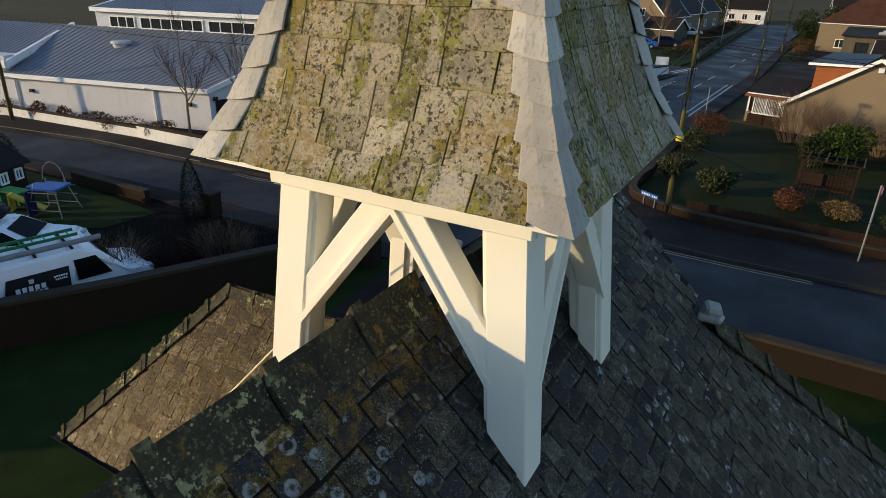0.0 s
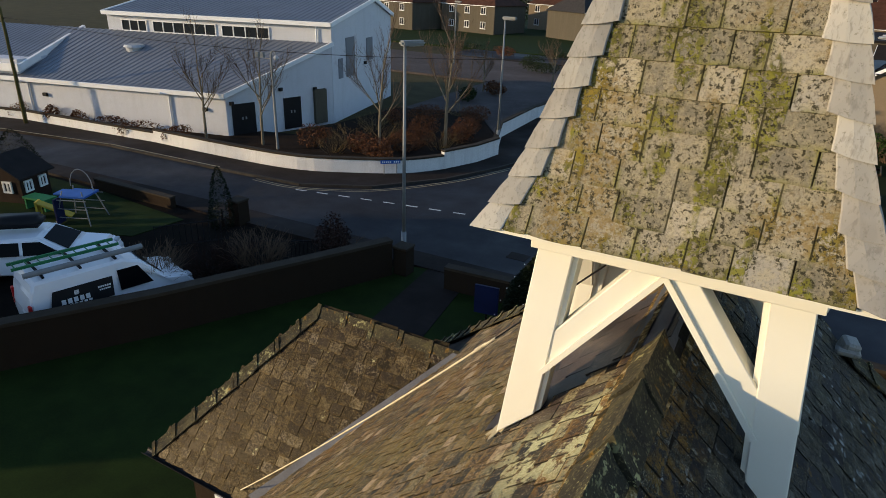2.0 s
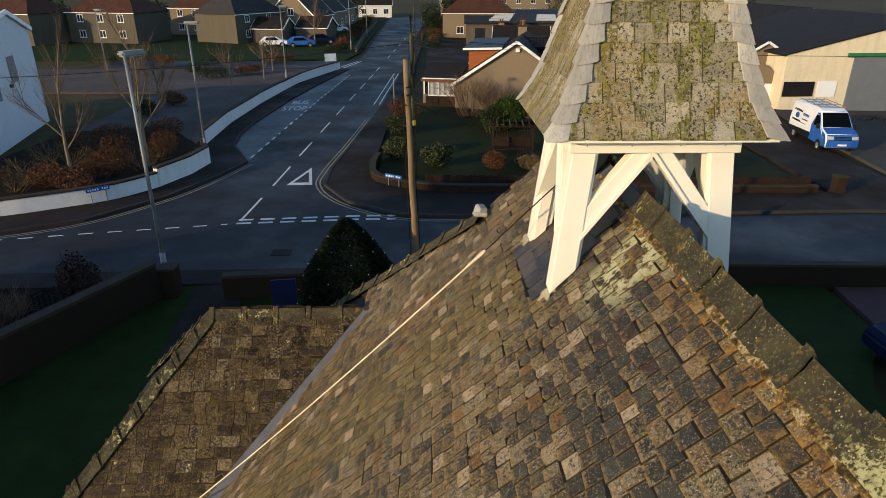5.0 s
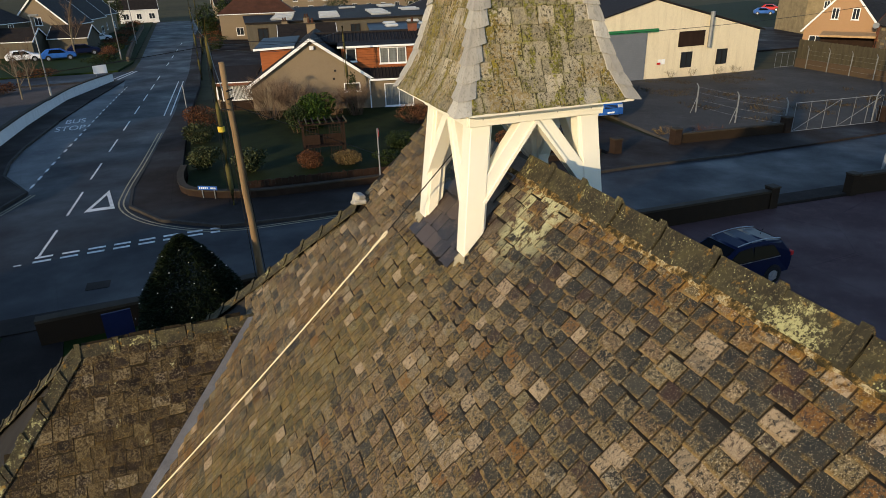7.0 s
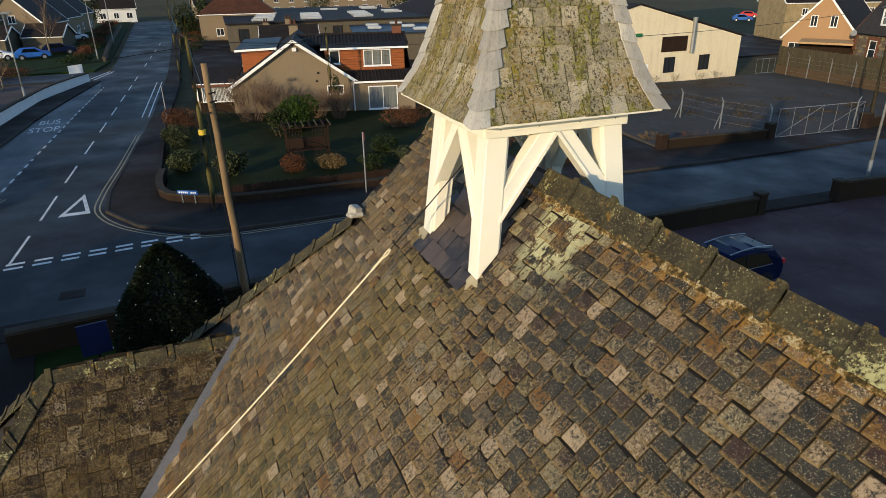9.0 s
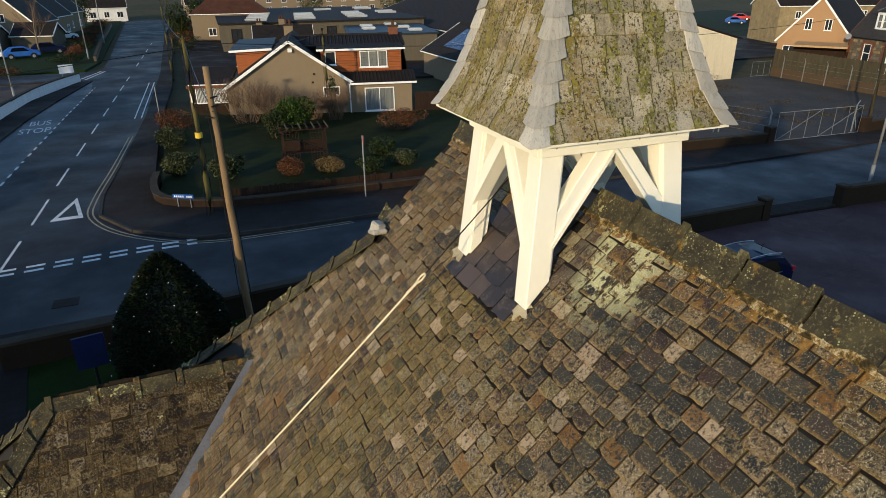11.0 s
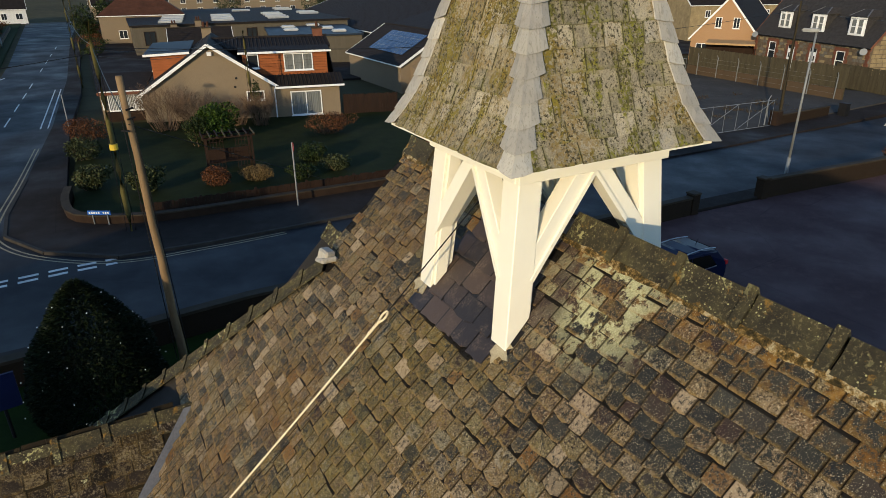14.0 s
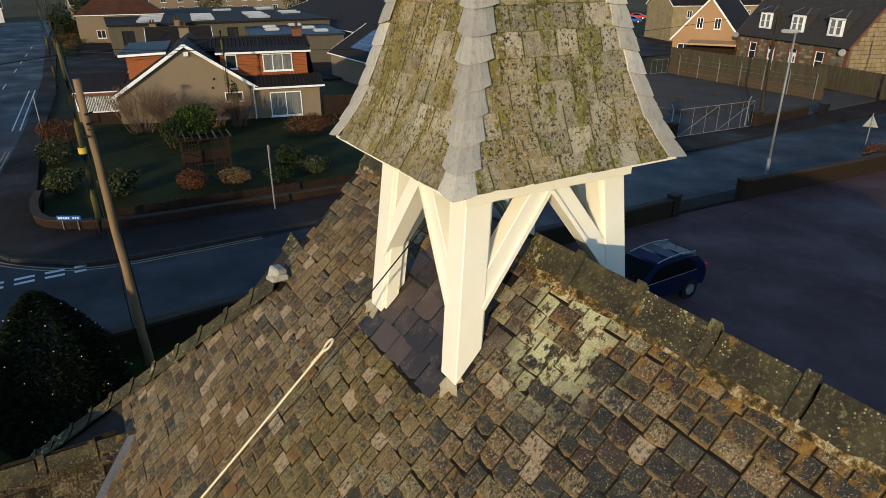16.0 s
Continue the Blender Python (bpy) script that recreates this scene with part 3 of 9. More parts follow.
M = {}
M["newslate"] = new_slate()
M["slate"], M["slate_one"] = west_slate(False), west_slate(True)
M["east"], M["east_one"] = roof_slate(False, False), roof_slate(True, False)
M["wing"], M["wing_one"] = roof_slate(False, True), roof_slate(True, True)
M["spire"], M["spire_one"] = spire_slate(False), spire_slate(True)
M["ridge"], M["lead"] = ridge_clay(), lead_sheet()
M["gutterlead"] = plain("dull_gutter_lead", (0.105, 0.108, 0.122), 0.6, vary=0.5, scale=9, rel=0.006)
M["palemortar"] = plain("pale_lime_mortar", (0.40, 0.34, 0.22), 0.9, vary=0.65, scale=20, rel=0.006)
M["mortar"] = ridge_mortar()
M["cream"] = plain("cream_gloss_paint", (0.80, 0.77, 0.655), 0.42, vary=0.06, scale=5, rel=0.0008, spec=0.4)
M["white"] = plain("white_paint", (0.78, 0.78, 0.77), 0.5, vary=0.06, scale=5)
M["deck"] = plain("roof_underlay", (0.03, 0.027, 0.024), 0.95, vary=0.4, scale=8)
M["asphalt"] = asphalt("road_asphalt", (0.0145, 0.0150, 0.0182), 0.42, 0.22)
M["bay"] = asphalt("worn_concrete_bay", (0.076, 0.08, 0.084), 0.3)
M["pave"] = asphalt("footway_asphalt", (0.019, 0.0145, 0.0125), 0.7)
M["yard"] = asphalt("yard_tarmac", (0.06584, 0.03784, 0.03767), 0.7)
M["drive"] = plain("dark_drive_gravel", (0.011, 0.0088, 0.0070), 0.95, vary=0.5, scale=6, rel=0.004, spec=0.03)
M["kerb"] = plain("granite_kerb", (0.04, 0.0352, 0.0304), 0.85, vary=0.35, scale=10, rel=0.004)
M["line"] = plain("worn_road_paint", (0.576, 0.576, 0.5616), 0.7, vary=0.45, scale=9)
M["yline"] = plain("worn_yellow_paint", (0.30, 0.25, 0.16), 0.7, vary=0.45, scale=9)
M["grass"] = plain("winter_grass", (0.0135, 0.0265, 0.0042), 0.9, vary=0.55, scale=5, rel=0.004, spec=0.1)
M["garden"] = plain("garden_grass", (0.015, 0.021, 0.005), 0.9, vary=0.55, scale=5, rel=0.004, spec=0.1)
M["hallpave"] = asphalt("worn_hall_tarmac", (0.066, 0.055, 0.051), 0.9)
M["weedyard"] = asphalt("cracked_yard_tarmac", (0.054, 0.050, 0.045), 0.9)
M["earth"] = plain("garden_soil", (0.0176, 0.0112, 0.0072), 0.95, vary=0.5, scale=6, rel=0.004, spec=0.1)
M["moor"] = plain("far_fields", (0.06, 0.05, 0.022), 0.95, vary=0.5, scale=0.08, spec=0.1)
M["wharl"] = harl("white_harl_wall", (0.74, 0.73, 0.71), (0.34, 0.31, 0.27), 0.35)
M["hallharl"] = harl("blue_white_harl", (0.60, 0.61, 0.64), (0.40, 0.40, 0.40), 0.3)
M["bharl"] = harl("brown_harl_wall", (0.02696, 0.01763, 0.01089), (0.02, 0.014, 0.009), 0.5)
M["hharl"] = harl("buff_roughcast", (0.215, 0.165, 0.11), (0.2, 0.15, 0.1), 0.35)
M["brownharl"] = harl("brown_roughcast", (0.085, 0.058, 0.036), (0.06, 0.05, 0.03), 0.4)
M["gharl"] = harl("grey_roughcast", (0.104, 0.0896, 0.0656), (0.15, 0.13, 0.1), 0.4)
M["yharl"] = harl("yellow_render", (0.74, 0.64, 0.45), (0.42, 0.33, 0.22), 0.4)
M["oharl"] = harl("orange_render", (0.37, 0.225, 0.12), (0.35, 0.18, 0.08), 0.2)
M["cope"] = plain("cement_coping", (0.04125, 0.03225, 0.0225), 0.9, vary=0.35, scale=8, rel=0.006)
M["metalroof"] = plain("grey_profiled_sheet", (0.165, 0.178, 0.20), 0.5, 0.1, vary=0.12, scale=2)
M["tile"] = plain("dark_roof_tile", (0.0182, 0.0147, 0.0133), 0.8, vary=0.4, scale=7, rel=0.01)
M["redtile"] = plain("red_roof_tile", (0.068, 0.0288, 0.0168), 0.8, vary=0.4, scale=4, rel=0.01)
M["feltblue"] = plain("blue_grey_felt", (0.0224, 0.0315, 0.0434), 0.55, vary=0.35, scale=1.5)
M["clad"] = plain("orange_timber_cladding", (0.27, 0.0828, 0.027), 0.6, vary=0.25, scale=5, stretch=(1, 1, 6))
M["palewood"] = plain("pale_new_timber", (0.40, 0.255, 0.125), 0.8, vary=0.3, scale=5, stretch=(1, 6, 1))
M["brown"] = plain("brown_stained_timber", (0.0225, 0.012, 0.0075), 0.8, vary=0.4, scale=8, stretch=(1, 1, 0.3))
M["oldwood"] = plain("weathered_pole_timber", (0.20, 0.132, 0.072), 0.85, vary=0.4, scale=6, stretch=(5, 5, 0.35), rel=0.01)
M["greenpole"] = plain("algae_stained_timber", (0.084, 0.07, 0.021), 0.85, vary=0.45, scale=6, stretch=(5, 5, 0.35), rel=0.01)
M["fencewood"] = plain("weathered_fence_board", (0.062, 0.052, 0.031), 0.85, vary=0.5, scale=5, stretch=(3, 3, 0.4))
M["steel"] = plain("galvanised_steel", (0.2295, 0.238, 0.238), 0.55, 0.3, vary=0.2, scale=6)
M["black"] = plain("black_paint", (0.012, 0.012, 0.013), 0.5, vary=0.3)
M["rubber"] = plain("tyre_rubber", (0.015, 0.015, 0.016), 0.85, vary=0.3)
M["alloy"] = plain("alloy_wheel", (0.5, 0.5, 0.52), 0.35, 0.8, vary=0.1)
M["wcar"] = plain("white_car_paint", (0.8288, 0.84, 0.8624), 0.22, 0, vary=0.04, spec=0.6)
M["bcar"] = plain("dark_blue_car_paint", (0.006, 0.010, 0.034), 0.3, 0.0, vary=0.1, spec=0.06)
M["blue"] = plain("blue_paint", (0.02, 0.10, 0.36), 0.45, vary=0.2)
M["bin"] = plain("blue_plastic", (0.006, 0.012, 0.051), 0.5, vary=0.2)
M["red"] = plain("red_plastic", (0.45, 0.02, 0.02), 0.4, vary=0.1)
M["green"] = plain("green_plastic", (0.02, 0.16, 0.06), 0.5, vary=0.2)
M["yellow"] = plain("yellow_plastic", (0.6, 0.42, 0.05), 0.5, vary=0.2)
M["rope"] = plain("cream_rope", (0.72, 0.62, 0.42), 0.8, vary=0.2, scale=40)
M["glass"], M["carglass"] = glass_pane(), glass_pane("car_glass", (0.003, 0.004, 0.005), 0.05)
M["curtain"] = plain("pale_curtain", (0.1445, 0.153, 0.1487), 0.9, vary=0.45, scale=6, stretch=(6, 6, 0.1))
M["solar"] = plain("solar_cell", (0.03, 0.06, 0.13), 0.2, 0.2, vary=0.15, scale=4)
M["buffstone"] = plain("buff_dressed_stone", (0.26, 0.20, 0.11), 0.9, vary=0.4, scale=5, rel=0.01)
M["darkpole"] = plain("tarred_pole_timber", (0.035, 0.028, 0.016), 0.85, vary=0.45, scale=6, stretch=(5, 5, 0.35))
M["cottageslate"] = plain("grey_cottage_slate", (0.040, 0.037, 0.036), 0.9, vary=0.4, scale=12, rel=0.004)
M["greystone"] = plain("grey_rubble_stone", (0.135, 0.122, 0.100), 0.9, vary=0.5, scale=9, rel=0.02)
M["stone"] = plain("brown_rubble_stone", (0.125, 0.096, 0.066), 0.9, vary=0.6, scale=9, rel=0.02)
M["redstone"] = plain("red_sandstone", (0.150, 0.060, 0.036), 0.9, vary=0.3, scale=9)
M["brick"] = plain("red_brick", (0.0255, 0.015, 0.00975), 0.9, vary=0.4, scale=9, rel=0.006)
M["bark"] = plain("grey_bark", (0.17, 0.14, 0.095), 0.9, vary=0.35, scale=9, rel=0.01)
M["twig"] = plain("brown_twigs", (0.13, 0.085, 0.055), 0.9, vary=0.35, scale=9)
M["leaf"] = leafy("evergreen_leaves", (0.008, 0.014, 0.004), (0.032, 0.048, 0.010))
M["mottle"] = leafy("variegated_leaves", (0.008, 0.014, 0.004), (0.075, 0.085, 0.034))
M["brightleaf"] = leafy("laurel_leaves", (0.008, 0.020, 0.002), (0.050, 0.085, 0.009))
M["yew"] = leafy("dark_conifer_sprays", (0.003, 0.007, 0.002), (0.010, 0.018, 0.006))
M["russet"] = leafy("russet_hedge_leaves", (0.04, 0.015, 0.007), (0.15, 0.058, 0.020))
M["darkhedge"] = leafy("dark_red_brown_twigs", (0.010, 0.004, 0.003), (0.035, 0.013, 0.008))
M["straw"] = leafy("straw_stems", (0.07, 0.042, 0.016), (0.22, 0.15, 0.06))
M["weed"] = leafy("dead_yard_weeds", (0.022, 0.018, 0.010), (0.085, 0.062, 0.034))
M["dome"] = plain("skylight_dome", (0.425, 0.442, 0.459), 0.3, vary=0.1)

m_, nt_, b_ = mat("fairy_light_bulb", 0.3)
b_.inputs["Emission Color"].default_value = (0.8, 0.9, 1.0, 1)
b_.inputs["Emission Strength"].default_value = 0.45
M["bulb"] = m_


# ---- ground, roads, footways ----
def sheet(name, pts, dz, m, label, category="ground", skirt=0.4, parent=None):
    """A surface that follows the ground dz above it, with a skirt so that its edge is a real step."""
    bm = nbm()
    vs = [bm.verts.new((x, y, 0)) for x, y in pts]
    f = bm.faces.new(vs)
    f.normal_update()
    bmesh.ops.triangulate(bm, faces=[f], ngon_method="EAR_CLIP")
    for x in (-5, 45):
        bmesh.ops.bisect_plane(bm, geom=bm.verts[:] + bm.edges[:] + bm.faces[:], plane_co=(x, 0, 0), plane_no=(1, 0, 0))
    bmesh.ops.recalc_face_normals(bm, faces=bm.faces)
    edges = [e for e in bm.edges if e.is_boundary]
    for v in bm.verts:
        v.co.z = gz(v.co.x, v.co.y) + dz
    ext = bmesh.ops.extrude_edge_only(bm, edges=edges)["geom"]
    for v in ext:
        if isinstance(v, bmesh.types.BMVert):
            v.co.z -= skirt
    ob = part(name, bm, m, parent)
    if parent is None:
        tagged(ob, label, category, kind="structure")
    return ob


bm = nbm()
bmesh.ops.create_grid(bm, x_segments=80, y_segments=80, size=700)
for v in bm.verts:
    v.co.z = gz(v.co.x, v.co.y) - 0.16
tagged(part("ground", bm, M["moor"]), "rough winter ground and fields running to the horizon", "ground", kind="structure")

S_KERB = [(-120, -9), (-60, 7.6), (-45, 11.6), (-31, 13.5), (-20, 14), (0, 14.5), (20.28, 14.88), (45.37, 14.94), (140.39, 13.76)]
N_KERB_W = [(-120, -3.0), (-60, 11.7), (-45, 15.2), (-32.4, 17.3), (-23.5, 17.6), (-19.4, 17.9), (-16.4, 19.5), (-14.1, 22.6), (-12.8, 25.8), (-12.0, 28.6)]
BAY_W = [(-12.0, 28.6), (-13.8, 32.4), (-14.2, 35.4), (-14.2, 39.2), (-13.6, 47), (-12.5, 56), (-10.8, 67.2)]
KERB_E = [(-3.9, 119), (-4.6, 70), (-5.6, 46), (-6.6, 32.6), (-7.1, 27), (-7.0, 24.2), (-5.6, 21.7), (-3.2, 20), (0, 19.9), (3, 20.1), (18.11, 21.36), (25.36, 21.32), (30.39, 21.52), (40.44, 22.32), (140.59, 24.25)]
road = S_KERB + KERB_E[::-1] + [(-2, 168), (-12, 168), (-10.5, 85), (-10.6, 75), (-40, 76.5), (-40, 69.2), (-12.6, 69.2), (-10.8, 67.2)] + BAY_W[::-1][1:] + N_KERB_W[::-1][1:]
sheet("road", road, 0.0, M["asphalt"], "dark damp asphalt road with worn white markings", "road")
sheet("bus_bay", BAY_W + [(-10.4, 61), (-11.1, 50), (-11.8, 36), (-12.0, 29.3)], 0.004, M["bay"], "pale worn concrete bus lay-by beside the road", "road", skirt=0.003)

WALL_W = [(-120, -0.5), (-60, 14.2), (-42, 18.2), (-31.2, 19.1), (-25.4, 19.2), (-21.1, 19.6), (-18.1, 21.0), (-16.3, 22.2), (-15.1, 23.9), (-14.3, 26.1), (-14.0, 28.3)]
WALL_W2 = [(-15.7, 32.3), (-15.9, 38.8), (-15.6, 46.5), (-14.8, 56), (-11.9, 67)]
sheet("pavement_west", N_KERB_W + BAY_W[1:] + WALL_W2[::-1] + WALL_W[::-1], 0.11, M["pave"], "dark asphalt footway with a stone kerb", "pavement")
sheet("pavement_east", KERB_E[:-1] + [(60.51, 23.29), (60.54, 25.51), (31.72, 24.42), (23.37, 24.58), (17.32, 23.98), (9.12, 23.65), (4, 23.4), (0.1, 23.2), (-2.2, 23.4), (-4.4, 24.7), (-4.9, 27), (-4.6, 44), (-3.6, 60), (-2.6, 119)], 0.11, M["pave"], "dark asphalt footway round the corner garden", "pavement")
sheet("pavement_south", S_KERB[:-1] + [(80.37, 13.31), (45.35, 13.73), (19.67, 13.88), (0, 13.5), (-20, 12.8), (-31, 12.4), (-45, 10.4), (-60, 6.4), (-120, -10.2)], 0.11, M["pave"], "narrow asphalt footway before the church wall", "pavement")


def kerb_line(name, pts, side=0.13):
    """A row of kerb stones along a line, each one an object."""
    root = thing(name, 0, 0, 0, 0, "worn grey granite kerb stones along the footway", "kerb", kind="structure")
    stones = []
    for (x0, y0), (x1, y1) in zip(pts, pts[1:]):
        n = max(1, round(math.hypot(x1 - x0, y1 - y0) / 0.95))
        for i in range(n):
            u0, u1 = i / n, (i + 0.985) / n
            stones.append(((x0 + (x1 - x0) * u0, y0 + (y1 - y0) * u0), (x0 + (x1 - x0) * u1, y0 + (y1 - y0) * u1)))
    for a, c in stones:
        bm = nbm()
        beam(bm, (*a, gz(*a) + 0.02), (*c, gz(*c) + 0.02), side, 0.22)
        part("kerb_stone", bm, M["kerb"], root)
    return root


kerb_line("kerb_corner_west", N_KERB_W[3:] + BAY_W[1:5])
kerb_line("kerb_corner_east", KERB_E[3:12])

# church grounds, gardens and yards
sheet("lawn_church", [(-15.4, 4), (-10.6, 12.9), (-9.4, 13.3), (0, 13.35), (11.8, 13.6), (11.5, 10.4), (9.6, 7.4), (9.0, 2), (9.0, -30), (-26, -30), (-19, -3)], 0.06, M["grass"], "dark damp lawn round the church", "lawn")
sheet("path_church", [(-9.6, 13.3), (-8.0, 13.3), (-7.4, 9.0), (-6.9, 5), (-8.2, 5), (-9.2, 9.0)], 0.075, M["pave"], "worn concrete path from the gateway", "path", skirt=0.03)
sheet("carpark_church", [(12.17, 13.43), (19.67, 13.78), (45.35, 13.63), (44.51, -30.91), (8.89, -30.12), (9.21, 1.89), (9.86, 7.18), (11.85, 10.11)], 0.02, M["yard"], "dark tarmac car park beside the church", "ground")
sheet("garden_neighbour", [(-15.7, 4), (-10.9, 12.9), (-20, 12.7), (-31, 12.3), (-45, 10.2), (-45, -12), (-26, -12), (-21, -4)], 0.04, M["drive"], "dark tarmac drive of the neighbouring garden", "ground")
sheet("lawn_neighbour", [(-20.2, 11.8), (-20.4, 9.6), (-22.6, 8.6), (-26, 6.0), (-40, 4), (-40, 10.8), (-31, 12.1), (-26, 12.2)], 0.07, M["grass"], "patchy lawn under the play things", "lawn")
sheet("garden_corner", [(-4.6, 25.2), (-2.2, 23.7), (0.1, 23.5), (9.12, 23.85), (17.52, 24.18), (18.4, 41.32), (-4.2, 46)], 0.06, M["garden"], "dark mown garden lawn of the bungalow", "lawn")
sheet("forecourt", [(18.53, 24.16), (23.17, 24.68), (23.41, 32.72), (26.51, 46.72), (19.03, 46.82)], 0.04, M["pave"], "brown tarmac forecourt between the gardens", "ground")
sheet("yard", [(23.57, 24.68), (31.62, 24.52), (61.5, 26.2), (61.4, 30.4), (57.6, 47.6), (26.51, 47.12)], 0.03, M["weedyard"], "cracked weedy tarmac yard behind the fence", "ground")
sheet("planting_bed", [(-60, 14.6), (-42, 18.5), (-31.2, 19.4), (-25.4, 19.5), (-21.1, 19.9), (-18.2, 21.4), (-15.4, 24.2), (-14.4, 28.3), (-16.2, 32.6), (-20, 38), (-25.8, 36), (-26.2, 25.2), (-44, 20.6), (-60, 17)], 0.10, M["earth"], "bare brown planting bed behind the white wall", "ground")
sheet("carpark_hall", [(-20, 38.2), (-16.3, 33), (-16.1, 56), (-12.4, 67.6), (-60, 68.2), (-60, 53), (-26, 52.5), (-25.6, 36.4)], 0.03, M["hallpave"], "brown tarmac car park of the hall", "ground")
sheet("green_far", [(88, 88), (92, 81), (140, 113), (150, 150), (118, 140)], 0.06, M["garden"], "mown green between the far houses", "lawn")
sheet("verge_north", [(-41, 77), (-12.3, 76.5), (-11.3, 85), (-13, 168), (-90, 168), (-90, 78)], 0.05, M["grass"], "rough grass and gardens beyond the side road", "lawn")
sheet("gardens_far", [(-2.4, 60), (-1.8, 119), (1, 168), (110, 168), (110, 60)], 0.03, M["pave"], "dark yards among the far buildings", "ground")


# road markings
def mark(name, pts, m, label, z=0.006):
    bm = nbm()
    vs = [bm.verts.new((x, y, gz(x, y) + z)) for x, y in pts]
    bm.faces.new(vs)
    for x in (-5,):
        bmesh.ops.bisect_plane(bm, geom=bm.verts[:] + bm.edges[:] + bm.faces[:], plane_co=(x, 0, 0), plane_no=(1, 0, 0))
    for v in bm.verts:
        v.co.z = gz(v.co.x, v.co.y) + z
    return tagged(part(name, bm, m), label, "road marking", kind="structure")


def stripe(name, a, c, w, m, label, z=0.006):
    d = (Vector(c) - Vector(a)).normalized()
    n = Vector((-d.y, d.x)) * w / 2
    return mark(name, [Vector(a) - n, Vector(c) - n, Vector(c) + n, Vector(a) + n], m, label, z)


def dashes(name, pts, length, gap, w, m, label, z=0.008):
    carry = 0.0
    for a, c in zip(pts, pts[1:]):
        a, c = Vector(a), Vector(c)
        n = (c - a).length
        d = (c - a) / n
        s = carry
        while s < n:
            stripe(name, a + d * s, a + d * min(s + length, n), w, m, label, z)
            s += length + gap
        carry = s - n


def lines(name, pts, w, m, label, off=0.0, z=0.006):
    """A continuous painted line off to the left of a polyline, mitred, as one mesh."""
    P = [Vector(p) for p in pts]
    N = []
    for i in range(len(P)):
        d = ((P[min(i + 1, len(P) - 1)] - P[max(i - 1, 0)])).normalized()
        N.append(Vector((-d.y, d.x)))
    bm = nbm()
    vs = [[bm.verts.new((*(p + n * (off + s)), 0)) for s in (-w / 2, w / 2)] for p, n in zip(P, N)]
    for a, c in zip(vs, vs[1:]):
        bm.faces.new((a[0], c[0], c[1], a[1]))
    for v in bm.verts:
        v.co.z = gz(v.co.x, v.co.y) + z
    return tagged(part(name, bm, m), label, "road marking", kind="structure")


def smooth_line(pts, n=6):
    """Catmull-Rom through the points."""
    P = [Vector(p) for p in pts]
    out = []
    for i in range(len(P) - 1):
        p0, p1, p2, p3 = P[max(i - 1, 0)], P[i], P[i + 1], P[min(i + 2, len(P) - 1)]
        for k in range(n):
            t = k / n
            out.append(0.5 * (2 * p1 + (p2 - p0) * t + (2 * p0 - 5 * p1 + 4 * p2 - p3) * t * t + (3 * p1 - p0 - 3 * p2 + p3) * t ** 3))
    return out + [P[-1]]


GW = "worn white give-way dashes across the side road mouth"
for row in (0.0, 0.42):
    dashes("give_way_mark", [(-9.95, 19.08 + row), (-3.3, 19.62 + row)], 0.6, 0.3, 0.18, M["line"], GW)
dashes("edge_mark", [(-19.2, 17.35), (-15.4, 18.1), (-10.3, 19.0)], 0.55, 0.55, 0.10, M["line"], "thin worn white dashes along the main road edge")
bm = nbm()
tri = [Vector((-8.95, 24.4)), Vector((-7.68, 24.45)), Vector((-8.22, 27.55))]
cen = sum(tri, Vector((0, 0))) / 3
inner = [cen + (p - cen) * 0.62 for p in tri]
for i in range(3):
    j = (i + 1) % 3
    bm.faces.new([bm.verts.new((*p, gz(p.x) + 0.007)) for p in (tri[i], tri[j], inner[j], inner[i])])
tagged(part("give_way_triangle", bm, M["line"]), "white painted give-way triangle on the road", "road marking", kind="structure")
stripe("centre_line", (-9.86, 19.4), (-9.69, 22.45), 0.10, M["line"], "white centre line of the side road")
stripe("centre_line", (-9.59, 24.3), (-9.43, 27.8), 0.10, M["line"], "white centre line of the side road")
for y in (30, 36, 42, 48, 54, 60, 66, 78, 86, 94, 104):
    stripe("centre_line", (-9.36 + (y - 30) * 0.046, y), (-9.36 + (y - 26.5) * 0.046, y + 3.3), 0.10, M["line"], "worn white centre dash of the side road")
dashes("bay_edge_mark", [(-12.05, 29.6), (-11.75, 36), (-11.05, 50), (-10.25, 63)], 0.75, 0.75, 0.12, M["line"], "white dashes along the edge of the bus bay", 0.009)
for i, off in enumerate((-0.22, -0.42)):
    lines("double_yellow_line", smooth_line([(-6.05, 40), (-6.6, 32.6), (-7.1, 27), (-7.0, 24.2), (-5.6, 21.7), (-3.2, 20.0), (0, 19.9), (2.9, 20.1)]), 0.07, M["yline"], "faded double yellow line round the corner kerb", off)
    lines("double_yellow_line", smooth_line([(-21.9, 17.75), (-19.4, 17.9), (-16.4, 19.5), (-14.1, 22.6), (-12.8, 25.8), (-12.0, 28.4)]), 0.07, M["yline"], "faded double yellow line round the corner kerb", off)
lines("single_yellow_line", [(-45, 15.25), (-32.4, 17.35), (-24.4, 17.62)], 0.1, M["yline"], "yellow painted kerb edge line", 0.0, 0.145)
for off in (-0.3, -0.75):
    lines("parking_mark", [(-5.6, 46), (-4.85, 64)], 0.09, M["line"], "thin white line along the kerb", -off)
for a, c in (((-12.1, 69.4), (-10.6, 75.0)), ((-11.6, 68.8), (-10.2, 74.8))):
    stripe("junction_mark", a, c, 0.2, M["line"], "white line across the far side road")
